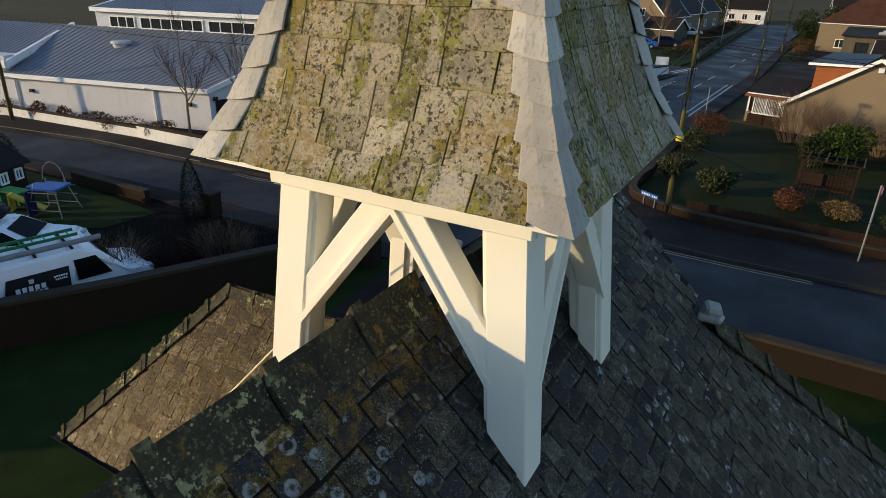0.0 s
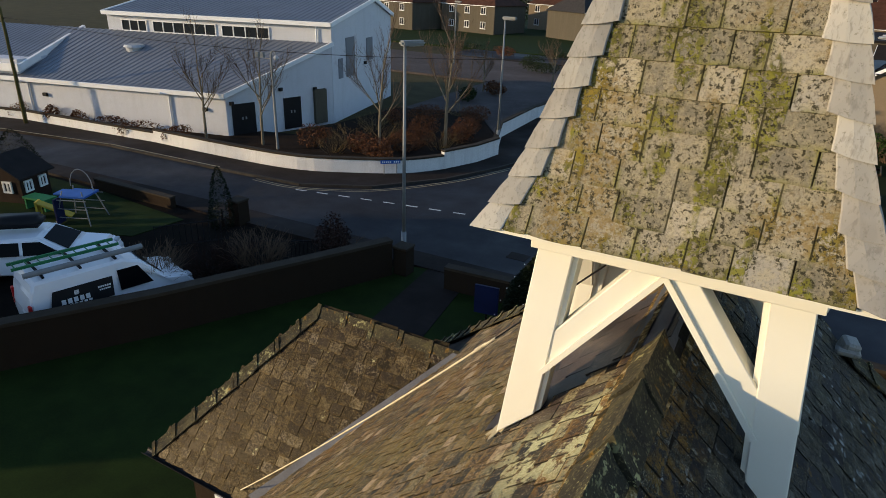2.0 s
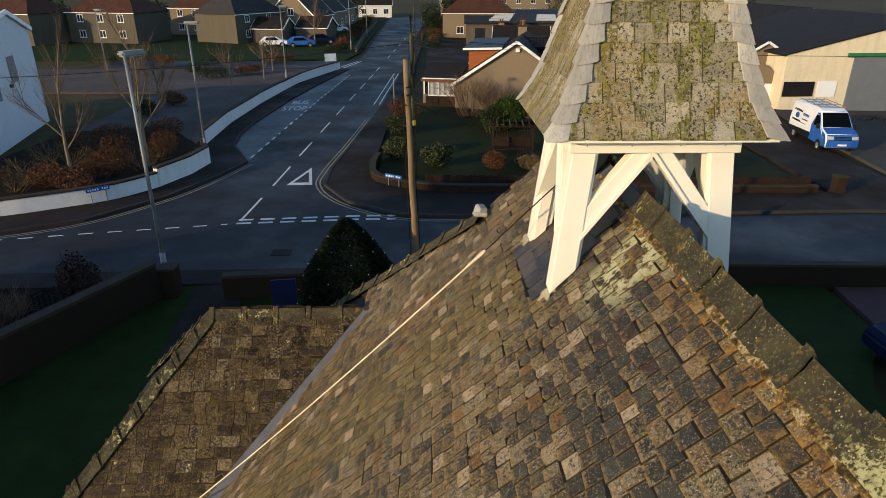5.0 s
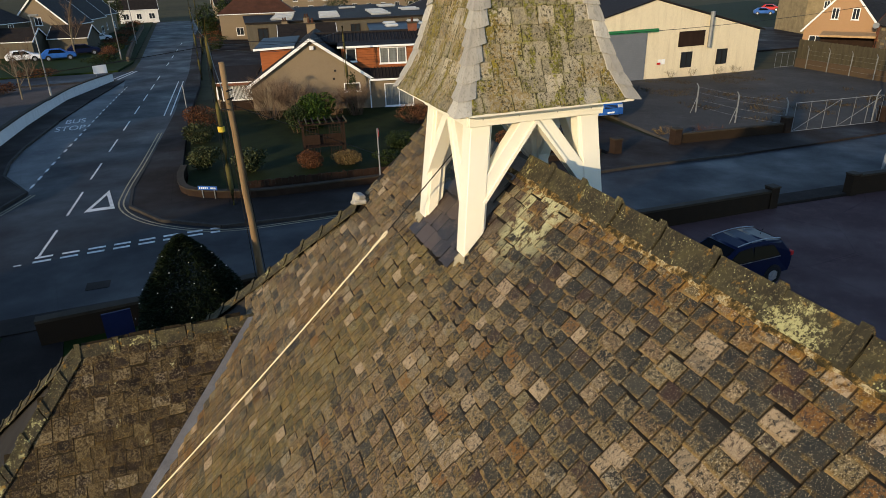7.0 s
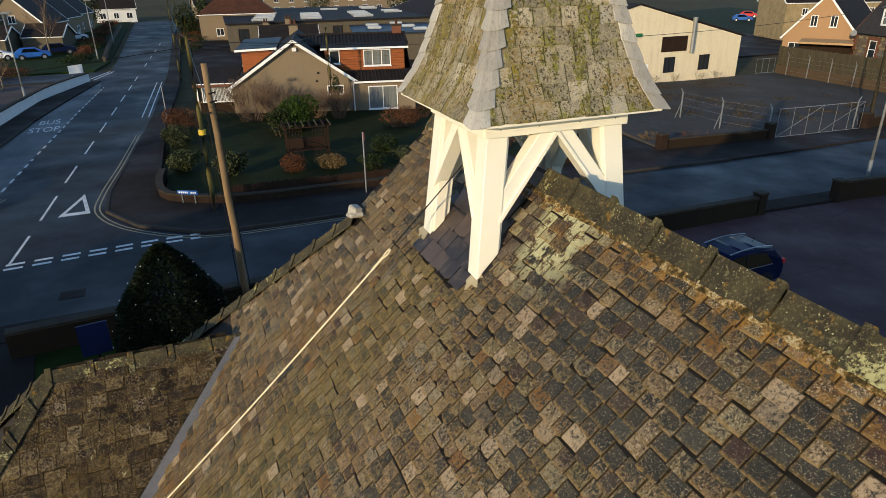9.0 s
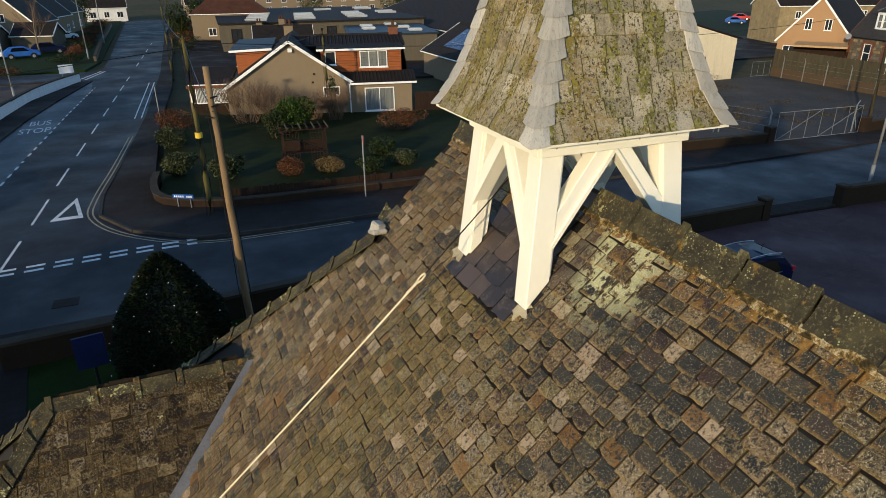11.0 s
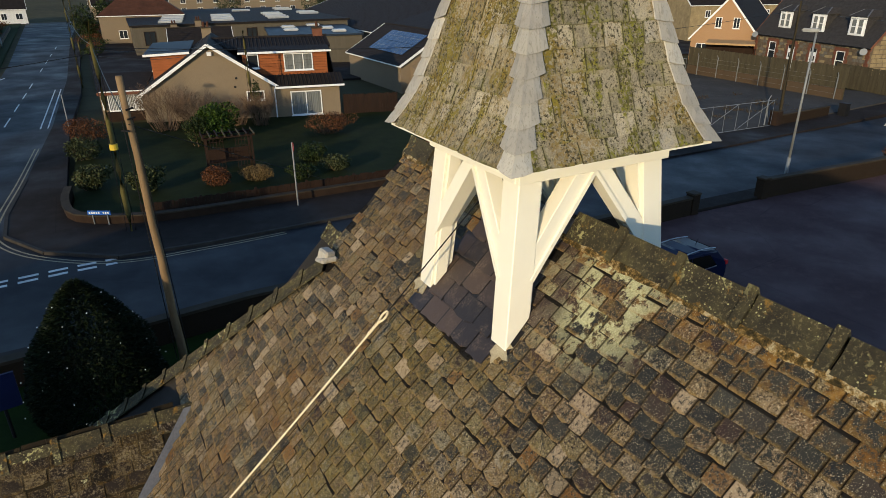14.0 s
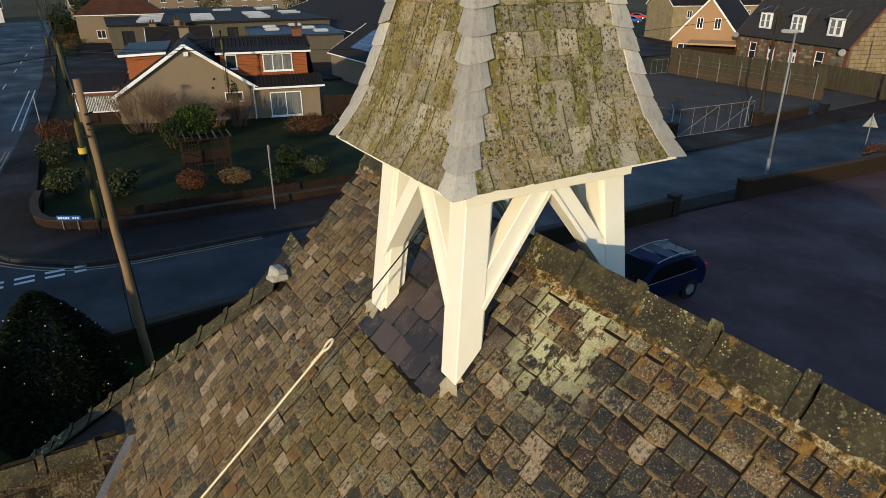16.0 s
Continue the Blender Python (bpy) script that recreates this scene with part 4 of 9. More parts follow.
for word, x, y in (("BUS", -13.0, 46.3), ("STOP", -13.25, 43.7)):
    cu = bpy.data.curves.new("road_lettering", "FONT")
    cu.body, cu.size, cu.extrude = word, 1.0, 0.001
    ob = new("road_lettering", cu)
    ob.matrix_basis = pose(x - 0.1, y, 0.012, 0, 0, 4) @ Matrix.Diagonal((0.80, 2.3, 1, 1))
    cu.materials.append(M["line"])
    tagged(ob, "white road lettering reading " + word, "road marking", kind="structure")


# ---- church: roofs ----
RZ, SL = 7.785, 1.0           # roof planes: z = RZ - SL * |x|
Y0, YG = -13.0, 1.80         # nave from behind the camera to the gablet
EAVE_X = 4.85
HIP_Y = 0.82                 # hips run out this far in y for each metre in x
GAB = 1.12                   # half width of the gablet
WY, WZ, WS = 2.08, 5.06, 1.244  # wing: ridge line, its height, slope of its near side
WX0, WX1 = -2.725, -4.93      # wing ridge from the valley to its hip
WEY = 0.40                   # near eave of the wing


def roof_z(x):
    return RZ - SL * abs(x)


walls = thing("church", 0, 0, gz(0), 0, "small harled church with a slated roof", "church", kind="structure")
g = -gz(0)
bm = nbm()
box(bm, (0, (Y0 + 5.0) / 2, (g + 2.75) / 2 + 0.0), (9.0, 5.0 - Y0, g + 2.75))
part("wall", bm, M["wharl"], walls, "white harled nave wall")
bm = nbm()
box(bm, (-5.35, 2.35, (g + 2.65) / 2), (2.5, 3.0, g + 2.65))
part("wall", bm, M["bharl"], walls, "brown harled wing wall")
bm = nbm()
box(bm, (-5.12, 0.37, g + 2.80), (0.56, 0.16, 0.24))
part("fascia", bm, M["white"], walls, "white painted eaves board")
bm = nbm()
slab(bm, [(-5.40, 0.40, 0.0), (-4.85, 0.40, 0.0), (-4.85, 0.40, g + 2.7), (-5.40, 0.40, g + 2.7)], (0, 0.2, 0))
part("porch_wall", bm, M["white"], walls)


def deck(name, pts, label):
    """Roof boarding under the slates; pts run round the plane."""
    bm = nbm()
    a, b_, c = (Vector(p) for p in pts[:3])
    n = (b_ - a).cross(c - a).normalized()
    if n.z < 0:
        n = -n
    slab(bm, [Vector(p) - n * 0.06 for p in pts], n * 0.045)
    return tagged(part(name, bm, M["deck"]), label, "roof", kind="structure")


def corner_hip(x):
    """Point on the hip at distance |x| from the ridge line."""
    return YG - 0.2 + HIP_Y * (abs(x) - GAB)


W = deck("roof_west", [(0, Y0, RZ), (0, YG, RZ), (-GAB, YG, roof_z(GAB)), (-GAB, corner_hip(GAB), roof_z(GAB)), (-EAVE_X, corner_hip(EAVE_X), roof_z(EAVE_X)), (-EAVE_X, Y0, roof_z(EAVE_X))], "sunlit nave roof slope of mixed old slates with lichen")
E_ = deck("roof_east", [(0, Y0, RZ), (0, YG, RZ), (GAB, YG, roof_z(GAB)), (GAB, corner_hip(GAB), roof_z(GAB)), (EAVE_X, corner_hip(EAVE_X), roof_z(EAVE_X)), (EAVE_X, Y0, roof_z(EAVE_X))], "nave roof slope of old slates coloured dark grey for its shade")
H_ = deck("roof_hip", [(-GAB, corner_hip(GAB), roof_z(GAB)), (GAB, corner_hip(GAB), roof_z(GAB)), (EAVE_X, corner_hip(EAVE_X), roof_z(EAVE_X)), (-EAVE_X, corner_hip(EAVE_X), roof_z(EAVE_X))], "hipped end slope below the gablet")
WHIPX = WX1 - 1.85
N_ = deck("roof_wing", [(WX0 + 0.15, WY, WZ), (WX1, WY, WZ), (WHIPX, WEY, 2.97), (-4.95, WEY, 2.97)], "near slope of the low wing with brown lichened slates")
deck("roof_wing_far", [(WX0, WY, WZ), (WX1, WY, WZ), (WHIPX, 2 * WY - WEY, 2.97), (-4.6, 2 * WY - WEY, 2.97)], "far slope of the low wing")
deck("roof_wing_end", [(WX1, WY, WZ), (WHIPX, WEY, 2.97), (WHIPX, 2 * WY - WEY, 2.97)], "hipped end of the low wing")
bm = nbm()
slab(bm, [(-GAB, YG - 0.12, g + roof_z(GAB) - 0.08), (GAB, YG - 0.12, g + roof_z(GAB) - 0.08), (0, YG - 0.12, g + RZ - 0.08)], (0, 0.05, 0))
part("gablet_board", bm, M["cream"], walls)

# slates: shared meshes for those picked out one by one, one joined mesh for the rest
srng = random.Random(11)


def slate_mesh(name, seed, m, rag=1.0):
    r = random.Random(seed)
    j = lambda s: r.uniform(-s, s)
    v = []
    for z in (0, 1):
        for x, y in ((-0.5, 0), (-0.17, 0), (0.2, 0), (0.5, 0), (0.5, 1), (-0.5, 1)):
            v.append((x + j(0.03) * rag, y + (j(0.035) * rag if y == 0 else 0), z))
    v[0] = (v[0][0], v[0][1] + r.choice((0, 0, 0.07)) * rag, 0)
    v[6] = (v[0][0], v[0][1], 1)
    v[3] = (v[3][0], v[3][1] + r.choice((0, 0, 0.07)) * rag, 0)
    v[9] = (v[3][0], v[3][1], 1)
    f = [(5, 4, 3, 2, 1, 0), (6, 7, 8, 9, 10, 11)] + [(i, (i + 1) % 6, 6 + (i + 1) % 6, 6 + i) for i in range(6)]
    me = bpy.data.meshes.new(name)
    me.from_pydata(v, [], f)
    me.materials.append(m)
    uv = me.uv_layers.new(name="UVMap")
    for lp, q in zip(me.loops, uv.data):
        q.uv = (v[lp.vertex_index][0], v[lp.vertex_index][1])
    return me


SLATES = [slate_mesh("slate", s, M["slate_one"]) for s in range(8)]
EAST_SLATES = [slate_mesh("slate", s + 100, M["east_one"], 0.7) for s in range(8)]
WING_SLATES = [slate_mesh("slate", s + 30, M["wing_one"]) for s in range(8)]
SPIRE_SLATES = [slate_mesh("slate", s + 50, M["spire_one"], 0.25) for s in range(8)]


def slate_uv(me):
    """Each slate's own corners as its UVs, so that crusts can gather at its edges."""
    own = ((-0.5, 0), (0.5, 0), (0.5, 1), (-0.5, 1))
    uv = me.uv_layers.new(name="UVMap")
    uv.data.foreach_set("uv", [c for lp in me.loops for c in own[lp.vertex_index % 4]])


def slate_field(root, origin, across, up, inside, v0, v1, u0, u1, expo, width, single, meshes, m, label, thick=0.009, lift=0.022, limit=300):
    """Lays courses from v0 to v1 up a slope. inside(u, v) says if a slate belongs; single(u, v) if it is an object of its own."""
    o, a, w = Vector(origin), Vector(across).normalized(), Vector(up).normalized()
    n = a.cross(w).normalized()
    if n.z < 0:
        n = -n
    verts, faces, count = [], [], 0
    base = [(x, y, z) for z in (0, 1) for x, y in ((-0.5, 0), (0.5, 0), (0.5, 1), (-0.5, 1))]
    quads = [(3, 2, 1, 0), (4, 5, 6, 7), (0, 1, 5, 4), (1, 2, 6, 5), (2, 3, 7, 6), (3, 0, 4, 7)]
    v, k = v0, 0
    while v < v1:
        e = expo(v)
        u = u0 - srng.uniform(0, 0.15)
        while u < u1:
            wd = srng.uniform(*width)
            uc, vc = u + wd / 2, v + e * 0.5
            if inside(uc, vc):
                ang = radians(srng.gauss(0, 0.6))
                rise = lift + srng.uniform(-0.002, 0.003)
                length = e * 1.95
                ax = a * math.cos(ang) + w * math.sin(ang)
                wy = (w * math.cos(ang) - a * math.sin(ang))
                pos = o + a * uc + w * (v + srng.uniform(-0.016, 0.016)) + n * rise
                tilt = (wy * length - n * (rise - 0.004)).normalized()
                nn = ax.cross(tilt)
                th = thick * srng.uniform(0.7, 1.5)
                mm = Matrix((ax * (wd - 0.005), tilt * length, nn * th)).transposed().to_4x4()
                mm.translation = pos
                if count < limit and single(uc, vc):
                    ob = new("slate", srng.choice(meshes))
                    ob.parent = root
                    ob.matrix_basis = mm
                    count += 1
                else:
                    i = len(verts)
                    for p in base:
                        q = Vector(p)
                        if p[1] == 0:
                            q.y += srng.uniform(-0.03, 0.03)
                        verts.append(mm @ q)
                    faces += [tuple(i + x for x in q) for q in quads]
            u += wd
        v += e
        k += 1
    if verts:
        ob = tagged(raw("slates", verts, faces, m, root, label), kind="stuff")
        slate_uv(ob.data)


D45 = math.sqrt(1 + SL * SL)


# west slope: u runs along y, v up the slope from v = 0 at |x| = EAVE_X
def west_x(v):
    return EAVE_X - v / D45


NEW_U, NEW_X = (-1.02, 0.02), (0.16, 0.90)   # patch of newer slates between the posts


def in_west(u, v):
    x = west_x(v)
    if x < 0.05:
        return False
    lim = YG if x < GAB else corner_hip(x)
    if u > lim - 0.05:
        return False
    if NEW_U[0] < u < NEW_U[1] and NEW_X[0] < x < NEW_X[1]:
        return False
    if x > -WX0:            # below the wing's valley
        yv = WY - (x + WX0) / (EAVE_X + WX0) * (WY - WEY) * 1.02
        if u > yv - 0.10:
            return False
    return True


def in_east(u, v):
    x = west_x(v)
    return x > 0.05 and u < (YG if x < GAB else corner_hip(x)) - 0.05


TOPV = EAVE_X * D45
course = lambda v: 0.140 - 0.026 * min(max(v / TOPV, 0), 1)
slate_field(W, (-EAVE_X, 0, roof_z(EAVE_X)), (0, 1, 0), (1, 0, SL), in_west, 0.0, TOPV - 0.06, Y0, 6, course, (0.10, 0.195),
            lambda u, v: -2.9 < u < 0.9 and west_x(v) < 1.5 and not (-1.0 < u < 0 and west_x(v) < 0.6), SLATES, M["slate"], "rows of mixed brown and grey lichened slates", 0.0075, 0.018)
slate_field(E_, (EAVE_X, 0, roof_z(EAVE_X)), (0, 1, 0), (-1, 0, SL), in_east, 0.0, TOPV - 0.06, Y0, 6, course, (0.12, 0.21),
            lambda u, v: -2.6 < u < 1.7 and west_x(v) < 2.0, EAST_SLATES, M["east"], "rows of lichened slates coloured dark grey for their shade")
NEW_SLATES = [slate_mesh("slate", s + 80, M["newslate"]) for s in range(4)]
slate_field(W, (-EAVE_X, 0, roof_z(EAVE_X)), (0, 1, 0), (1, 0, SL), lambda u, v: NEW_U[0] < u < NEW_U[1], TOPV - 0.90 * D45, TOPV - 0.16 * D45, NEW_U[0], NEW_U[1], lambda v: 0.19, (0.20, 0.27),
            lambda u, v: True, NEW_SLATES, M["slate"], "", lift=0.022)
WD = math.hypot(1, WS)
WV = (WY - WEY) * WD


def in_wing(u, v):
    """u is world x; v up the near slope of the wing."""
    y = WEY + v / WD
    z = 2.97 + (y - WEY) * WS
    left = WX1 + (WHIPX - WX1) * (1 - v / WV)
    right = -(RZ - z) / SL
    return left + 0.06 < u < right - 0.02


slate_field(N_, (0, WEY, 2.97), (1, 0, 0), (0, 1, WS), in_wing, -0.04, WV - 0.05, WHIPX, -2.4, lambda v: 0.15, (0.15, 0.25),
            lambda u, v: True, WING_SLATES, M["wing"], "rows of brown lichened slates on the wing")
HU = math.sqrt(1 + (SL / HIP_Y) ** 2)


# ---- ridge and hip tiles ----
def ridge_tile(root, a, b_, wings, name="ridge_tile", roll=True):
    """An angled ridge tile from a to b_, with a rounded crown and a raised collar at its end. wings: the two ways down from the crown."""
    a, b_ = Vector(a), Vector(b_)
    w0, w1 = (Vector(w) for w in wings)
    t = (b_ - a).normalized()
    up = -(w0.normalized() + w1.normalized()).normalized()
    prof = [w0 + up * 0.012, w0 * 0.35 + up * 0.030, w0 * 0.12 + up * 0.058, up * 0.07, w1 * 0.12 + up * 0.058, w1 * 0.35 + up * 0.030, w1 + up * 0.012,
            w1 - up * 0.008, up * 0.01, w0 - up * 0.008]
    bm = nbm()
    slab(bm, [a + p for p in prof], b_ - a)
    if roll:
        e = b_ - t * 0.065
        slab(bm, [e + p * 1.07 + up * (0.030 if abs(i - 3) < 3 else 0.014) for i, p in enumerate(prof)], t * 0.065)
    return part(name, bm, M["ridge"], root)


def tile_run(root, p0, p1, size, wings, jitter=0.006, name="ridge_tile"):
    p0, p1 = Vector(p0), Vector(p1)
    n = max(1, round((p1 - p0).length / size))
    r = random.Random(5)
    for i in range(n):
        j = Vector((r.uniform(-jitter, jitter), r.uniform(-jitter, jitter), r.uniform(-jitter, jitter)))
        ridge_tile(root, p0.lerp(p1, i / n) + j, p0.lerp(p1, (i + 0.985) / n) + j, wings, name)


main_ridge = thing("main_ridge", 0, 0, 0, 0, "row of mossy clay ridge tiles with raised collars", "ridge", kind="structure")
dn = 0.118
WINGS = ((-dn, 0, -dn * SL), (dn, 0, -dn * SL))
tile_run(main_ridge, (0, YG + 0.03, RZ + 0.02), (0, 0.12, RZ + 0.02), 0.49, WINGS)
tile_run(main_ridge, (0, -0.96, RZ + 0.02), (0, -10.0, RZ + 0.02), 0.49, WINGS)
bm = nbm()
slab(bm, [(-0.17, 0.14, RZ - 0.145), (0, 0.14, RZ + 0.02), (0.17, 0.14, RZ - 0.145), (0.16, 0.14, RZ - 0.165), (0, 0.14, RZ - 0.005), (-0.16, 0.14, RZ - 0.165)], (0, -1.08, 0))
part("lead_capping", bm, M["gutterlead"], main_ridge, "dull lead capping over the ridge under the belfry")
for s in (-1, 1):
    # ragged mortar bed showing below the tiles
    bm = nbm()
    prev = None
    for i in range(240):
        y = YG - i * 0.05
        w = 0.009 + 0.022 * noise.noise(Vector((y * 6.1, s * 5.0, 0))) + srng.uniform(-0.005, 0.005)
        h = 0.025 + 0.008 * noise.noise(Vector((y * 5.3, s * 9.0, 2)))
        row = []
        for d, up_ in ((-0.03, h), (0.25 * w, h), (max(w, 0.006), h * 0.55), (max(w, 0.006) + 0.004, 0.0)):
            q = dn + d
            row.append(bm.verts.new((s * (q + up_ * 0.6), y, RZ - q * SL + up_ * 0.75)))
        if prev:
            for k in range(3):
                bm.faces.new((prev[k], prev[k + 1], row[k + 1], row[k]))
        prev = row
    part("mortar_bed", bm, M["mortar"], main_ridge, "crumbling mossy mortar under the ridge tiles")
for s, nm in ((-1, "hip_ridge_west"), (1, "hip_ridge_east")):
    r = thing(nm, 0, 0, 0, 0, "mossy clay hip tiles with raised collars", "ridge", kind="structure")
    p0 = Vector((s * (GAB + 0.03), corner_hip(GAB) + 0.03, roof_z(GAB) + 0.03))
    p1 = Vector((s * EAVE_X, corner_hip(EAVE_X), roof_z(EAVE_X) + 0.03))
    t = (p1 - p0).normalized()
    flat = Vector((t.x, t.y, 0)).normalized()
    side = Vector((0, 0, 1)).cross(flat)
    tile_run(r, p0, p1, 0.40, (side * 0.12 + Vector((0, 0, -0.055)), -side * 0.12 + Vector((0, 0, -0.055))), name="hip_tile")
    bm = nbm()
    slab(bm, [p0 + Vector(q) for q in ((-0.09, -0.16, 0.05), (0.09, -0.16, 0.05), (0.10, 0.05, 0.0), (-0.10, 0.05, 0.0))], (0, 0, 0.06))
    box(bm, tuple(p0 + Vector((0, -0.05, 0.10))), (0.13, 0.15, 0.13), 20, 10, 12)
    bevel(bm, 0.02)
    part("lead_cap", bm, M["lead"], r, "dented grey lead cap at the head of the hip")
low = thing("lower_ridge", 0, 0, 0, 0, "ridge of the lower roof behind the gablet", "ridge", kind="structure")
tile_run(low, (-0.22, 2.0, 6.0), (-0.22, 4.3, 6.0), 0.46, ((-0.14, 0, -0.14), (0.14, 0, -0.14)))
bm = nbm()
slab(bm, [(-0.22, 1.9, 6.0), (-1.4, 1.9, 4.82), (1.0, 1.9, 4.82)], (0, 2.35, 0))
part("lower_roof", bm, M["deck"], low, "slated lower roof")
wing_ridge = thing("wing_ridge", 0, 0, 0, 0, "mossy ridge and hip tiles of the low wing", "ridge", kind="structure")
tile_run(wing_ridge, (WX0 + 0.05, WY, WZ + 0.02), (WX1 - 0.02, WY, WZ + 0.02), 0.42, ((0, -0.12, -0.15), (0, 0.12, -0.15)))
p0, p1 = Vector((WX1 - 0.03, WY - 0.02, WZ + 0.01)), Vector((WHIPX, WEY, 3.0))
flat = Vector(((p1 - p0).x, (p1 - p0).y, 0)).normalized()
side = Vector((0, 0, 1)).cross(flat)
tile_run(wing_ridge, p0, p1, 0.42, (side * 0.13 + Vector((0, 0, -0.07)), -side * 0.13 + Vector((0, 0, -0.07))), name="hip_tile")
p1 = Vector((WHIPX, 2 * WY - WEY, 3.0))
flat = Vector(((p1 - p0).x, (p1 - p0).y, 0)).normalized()
side = Vector((0, 0, 1)).cross(flat)
tile_run(wing_ridge, p0, p1, 0.42, (side * 0.13 + Vector((0, 0, -0.07)), -side * 0.13 + Vector((0, 0, -0.07))), name="hip_tile")

# valley gutter, eaves gutter
bm = nbm()
va, vb = Vector((WX0 + 0.02, WY - 0.02, WZ + 0.06)), Vector((-EAVE_X + 0.02, WEY, 3.06))
dv = (vb - va).normalized()
slab(bm, [va + Vector((0.13, -0.02, 0.0)), va + Vector((-0.06, 0.0, -0.015)), vb + Vector((-0.06, 0.02, -0.015)), vb + Vector((0.13, -0.02, 0.0))], (0, 0, 0.012))
tagged(part("valley_gutter", bm, M["gutterlead"]), "dull grey lead valley gutter between the roofs", "gutter", kind="structure")
gut = thing("eaves_gutter", 0, 0, 0, 0, "black half-round eaves gutter", "gutter", kind="structure")
bm = nbm()
for i in range(7):
    a0, a1 = math.pi * (1 + i / 7), math.pi * (1 + (i + 1) / 7)
    slab(bm, [(WHIPX - 0.1, WEY - 0.06 + 0.06 * math.cos(a0), 2.98 + 0.06 * math.sin(a0)), (WHIPX - 0.1, WEY - 0.06 + 0.06 * math.cos(a1), 2.98 + 0.06 * math.sin(a1)), (-4.8, WEY - 0.06 + 0.06 * math.cos(a1), 2.98 + 0.06 * math.sin(a1)), (-4.8, WEY - 0.06 + 0.06 * math.cos(a0), 2.98 + 0.06 * math.sin(a0))], (0, 0, 0.006))
part("trough", bm, M["black"], gut)

# bell rope strung above the slope
ring = Vector((-1.316, -0.204, 6.945))
foot = Vector((-5.05, 0.44, 3.05))
rope = thing("bell_rope", *ring, 0, "pale bell rope strung tight above the slates down to the eaves", "rope")
bm = nbm()
tube(bm, [(foot - ring) * (i / 40) - Vector((0, 0, 0.05 * 4 * i / 40 * (1 - i / 40))) for i in range(41)], [0.0082 + 0.001 * (i % 2) for i in range(41)], 6)
part("rope_line", bm, M["rope"], rope)
bm = nbm()
for i in range(12):
    a0, a1 = math.tau * i / 12, math.tau * (i + 1) / 12
    u, w = (ring - foot).normalized(), Vector((0.2, 1, 0)).normalized()
    rod(bm, u * 0.05 + u * 0.05 * math.cos(a0) + w * 0.035 * math.sin(a0), u * 0.05 + u * 0.05 * math.cos(a1) + w * 0.035 * math.sin(a1), 0.009, 0.009, 6)
for i in range(5):
    rod(bm, (foot - ring).normalized() * (0.03 * i), (foot - ring).normalized() * (0.03 * i + 0.02), 0.015, 0.012, 8)
part("eye_splice", bm, M["rope"], rope, "bound eye splice")
bm = nbm()
rod(bm, (ring - foot).normalized() * 0.09, Vector((-0.12, -0.42, 8.28)) - ring, 0.006, 0.006, 6)
part("bell_wire", bm, M["black"], rope, "thin dark wire up to the bell")

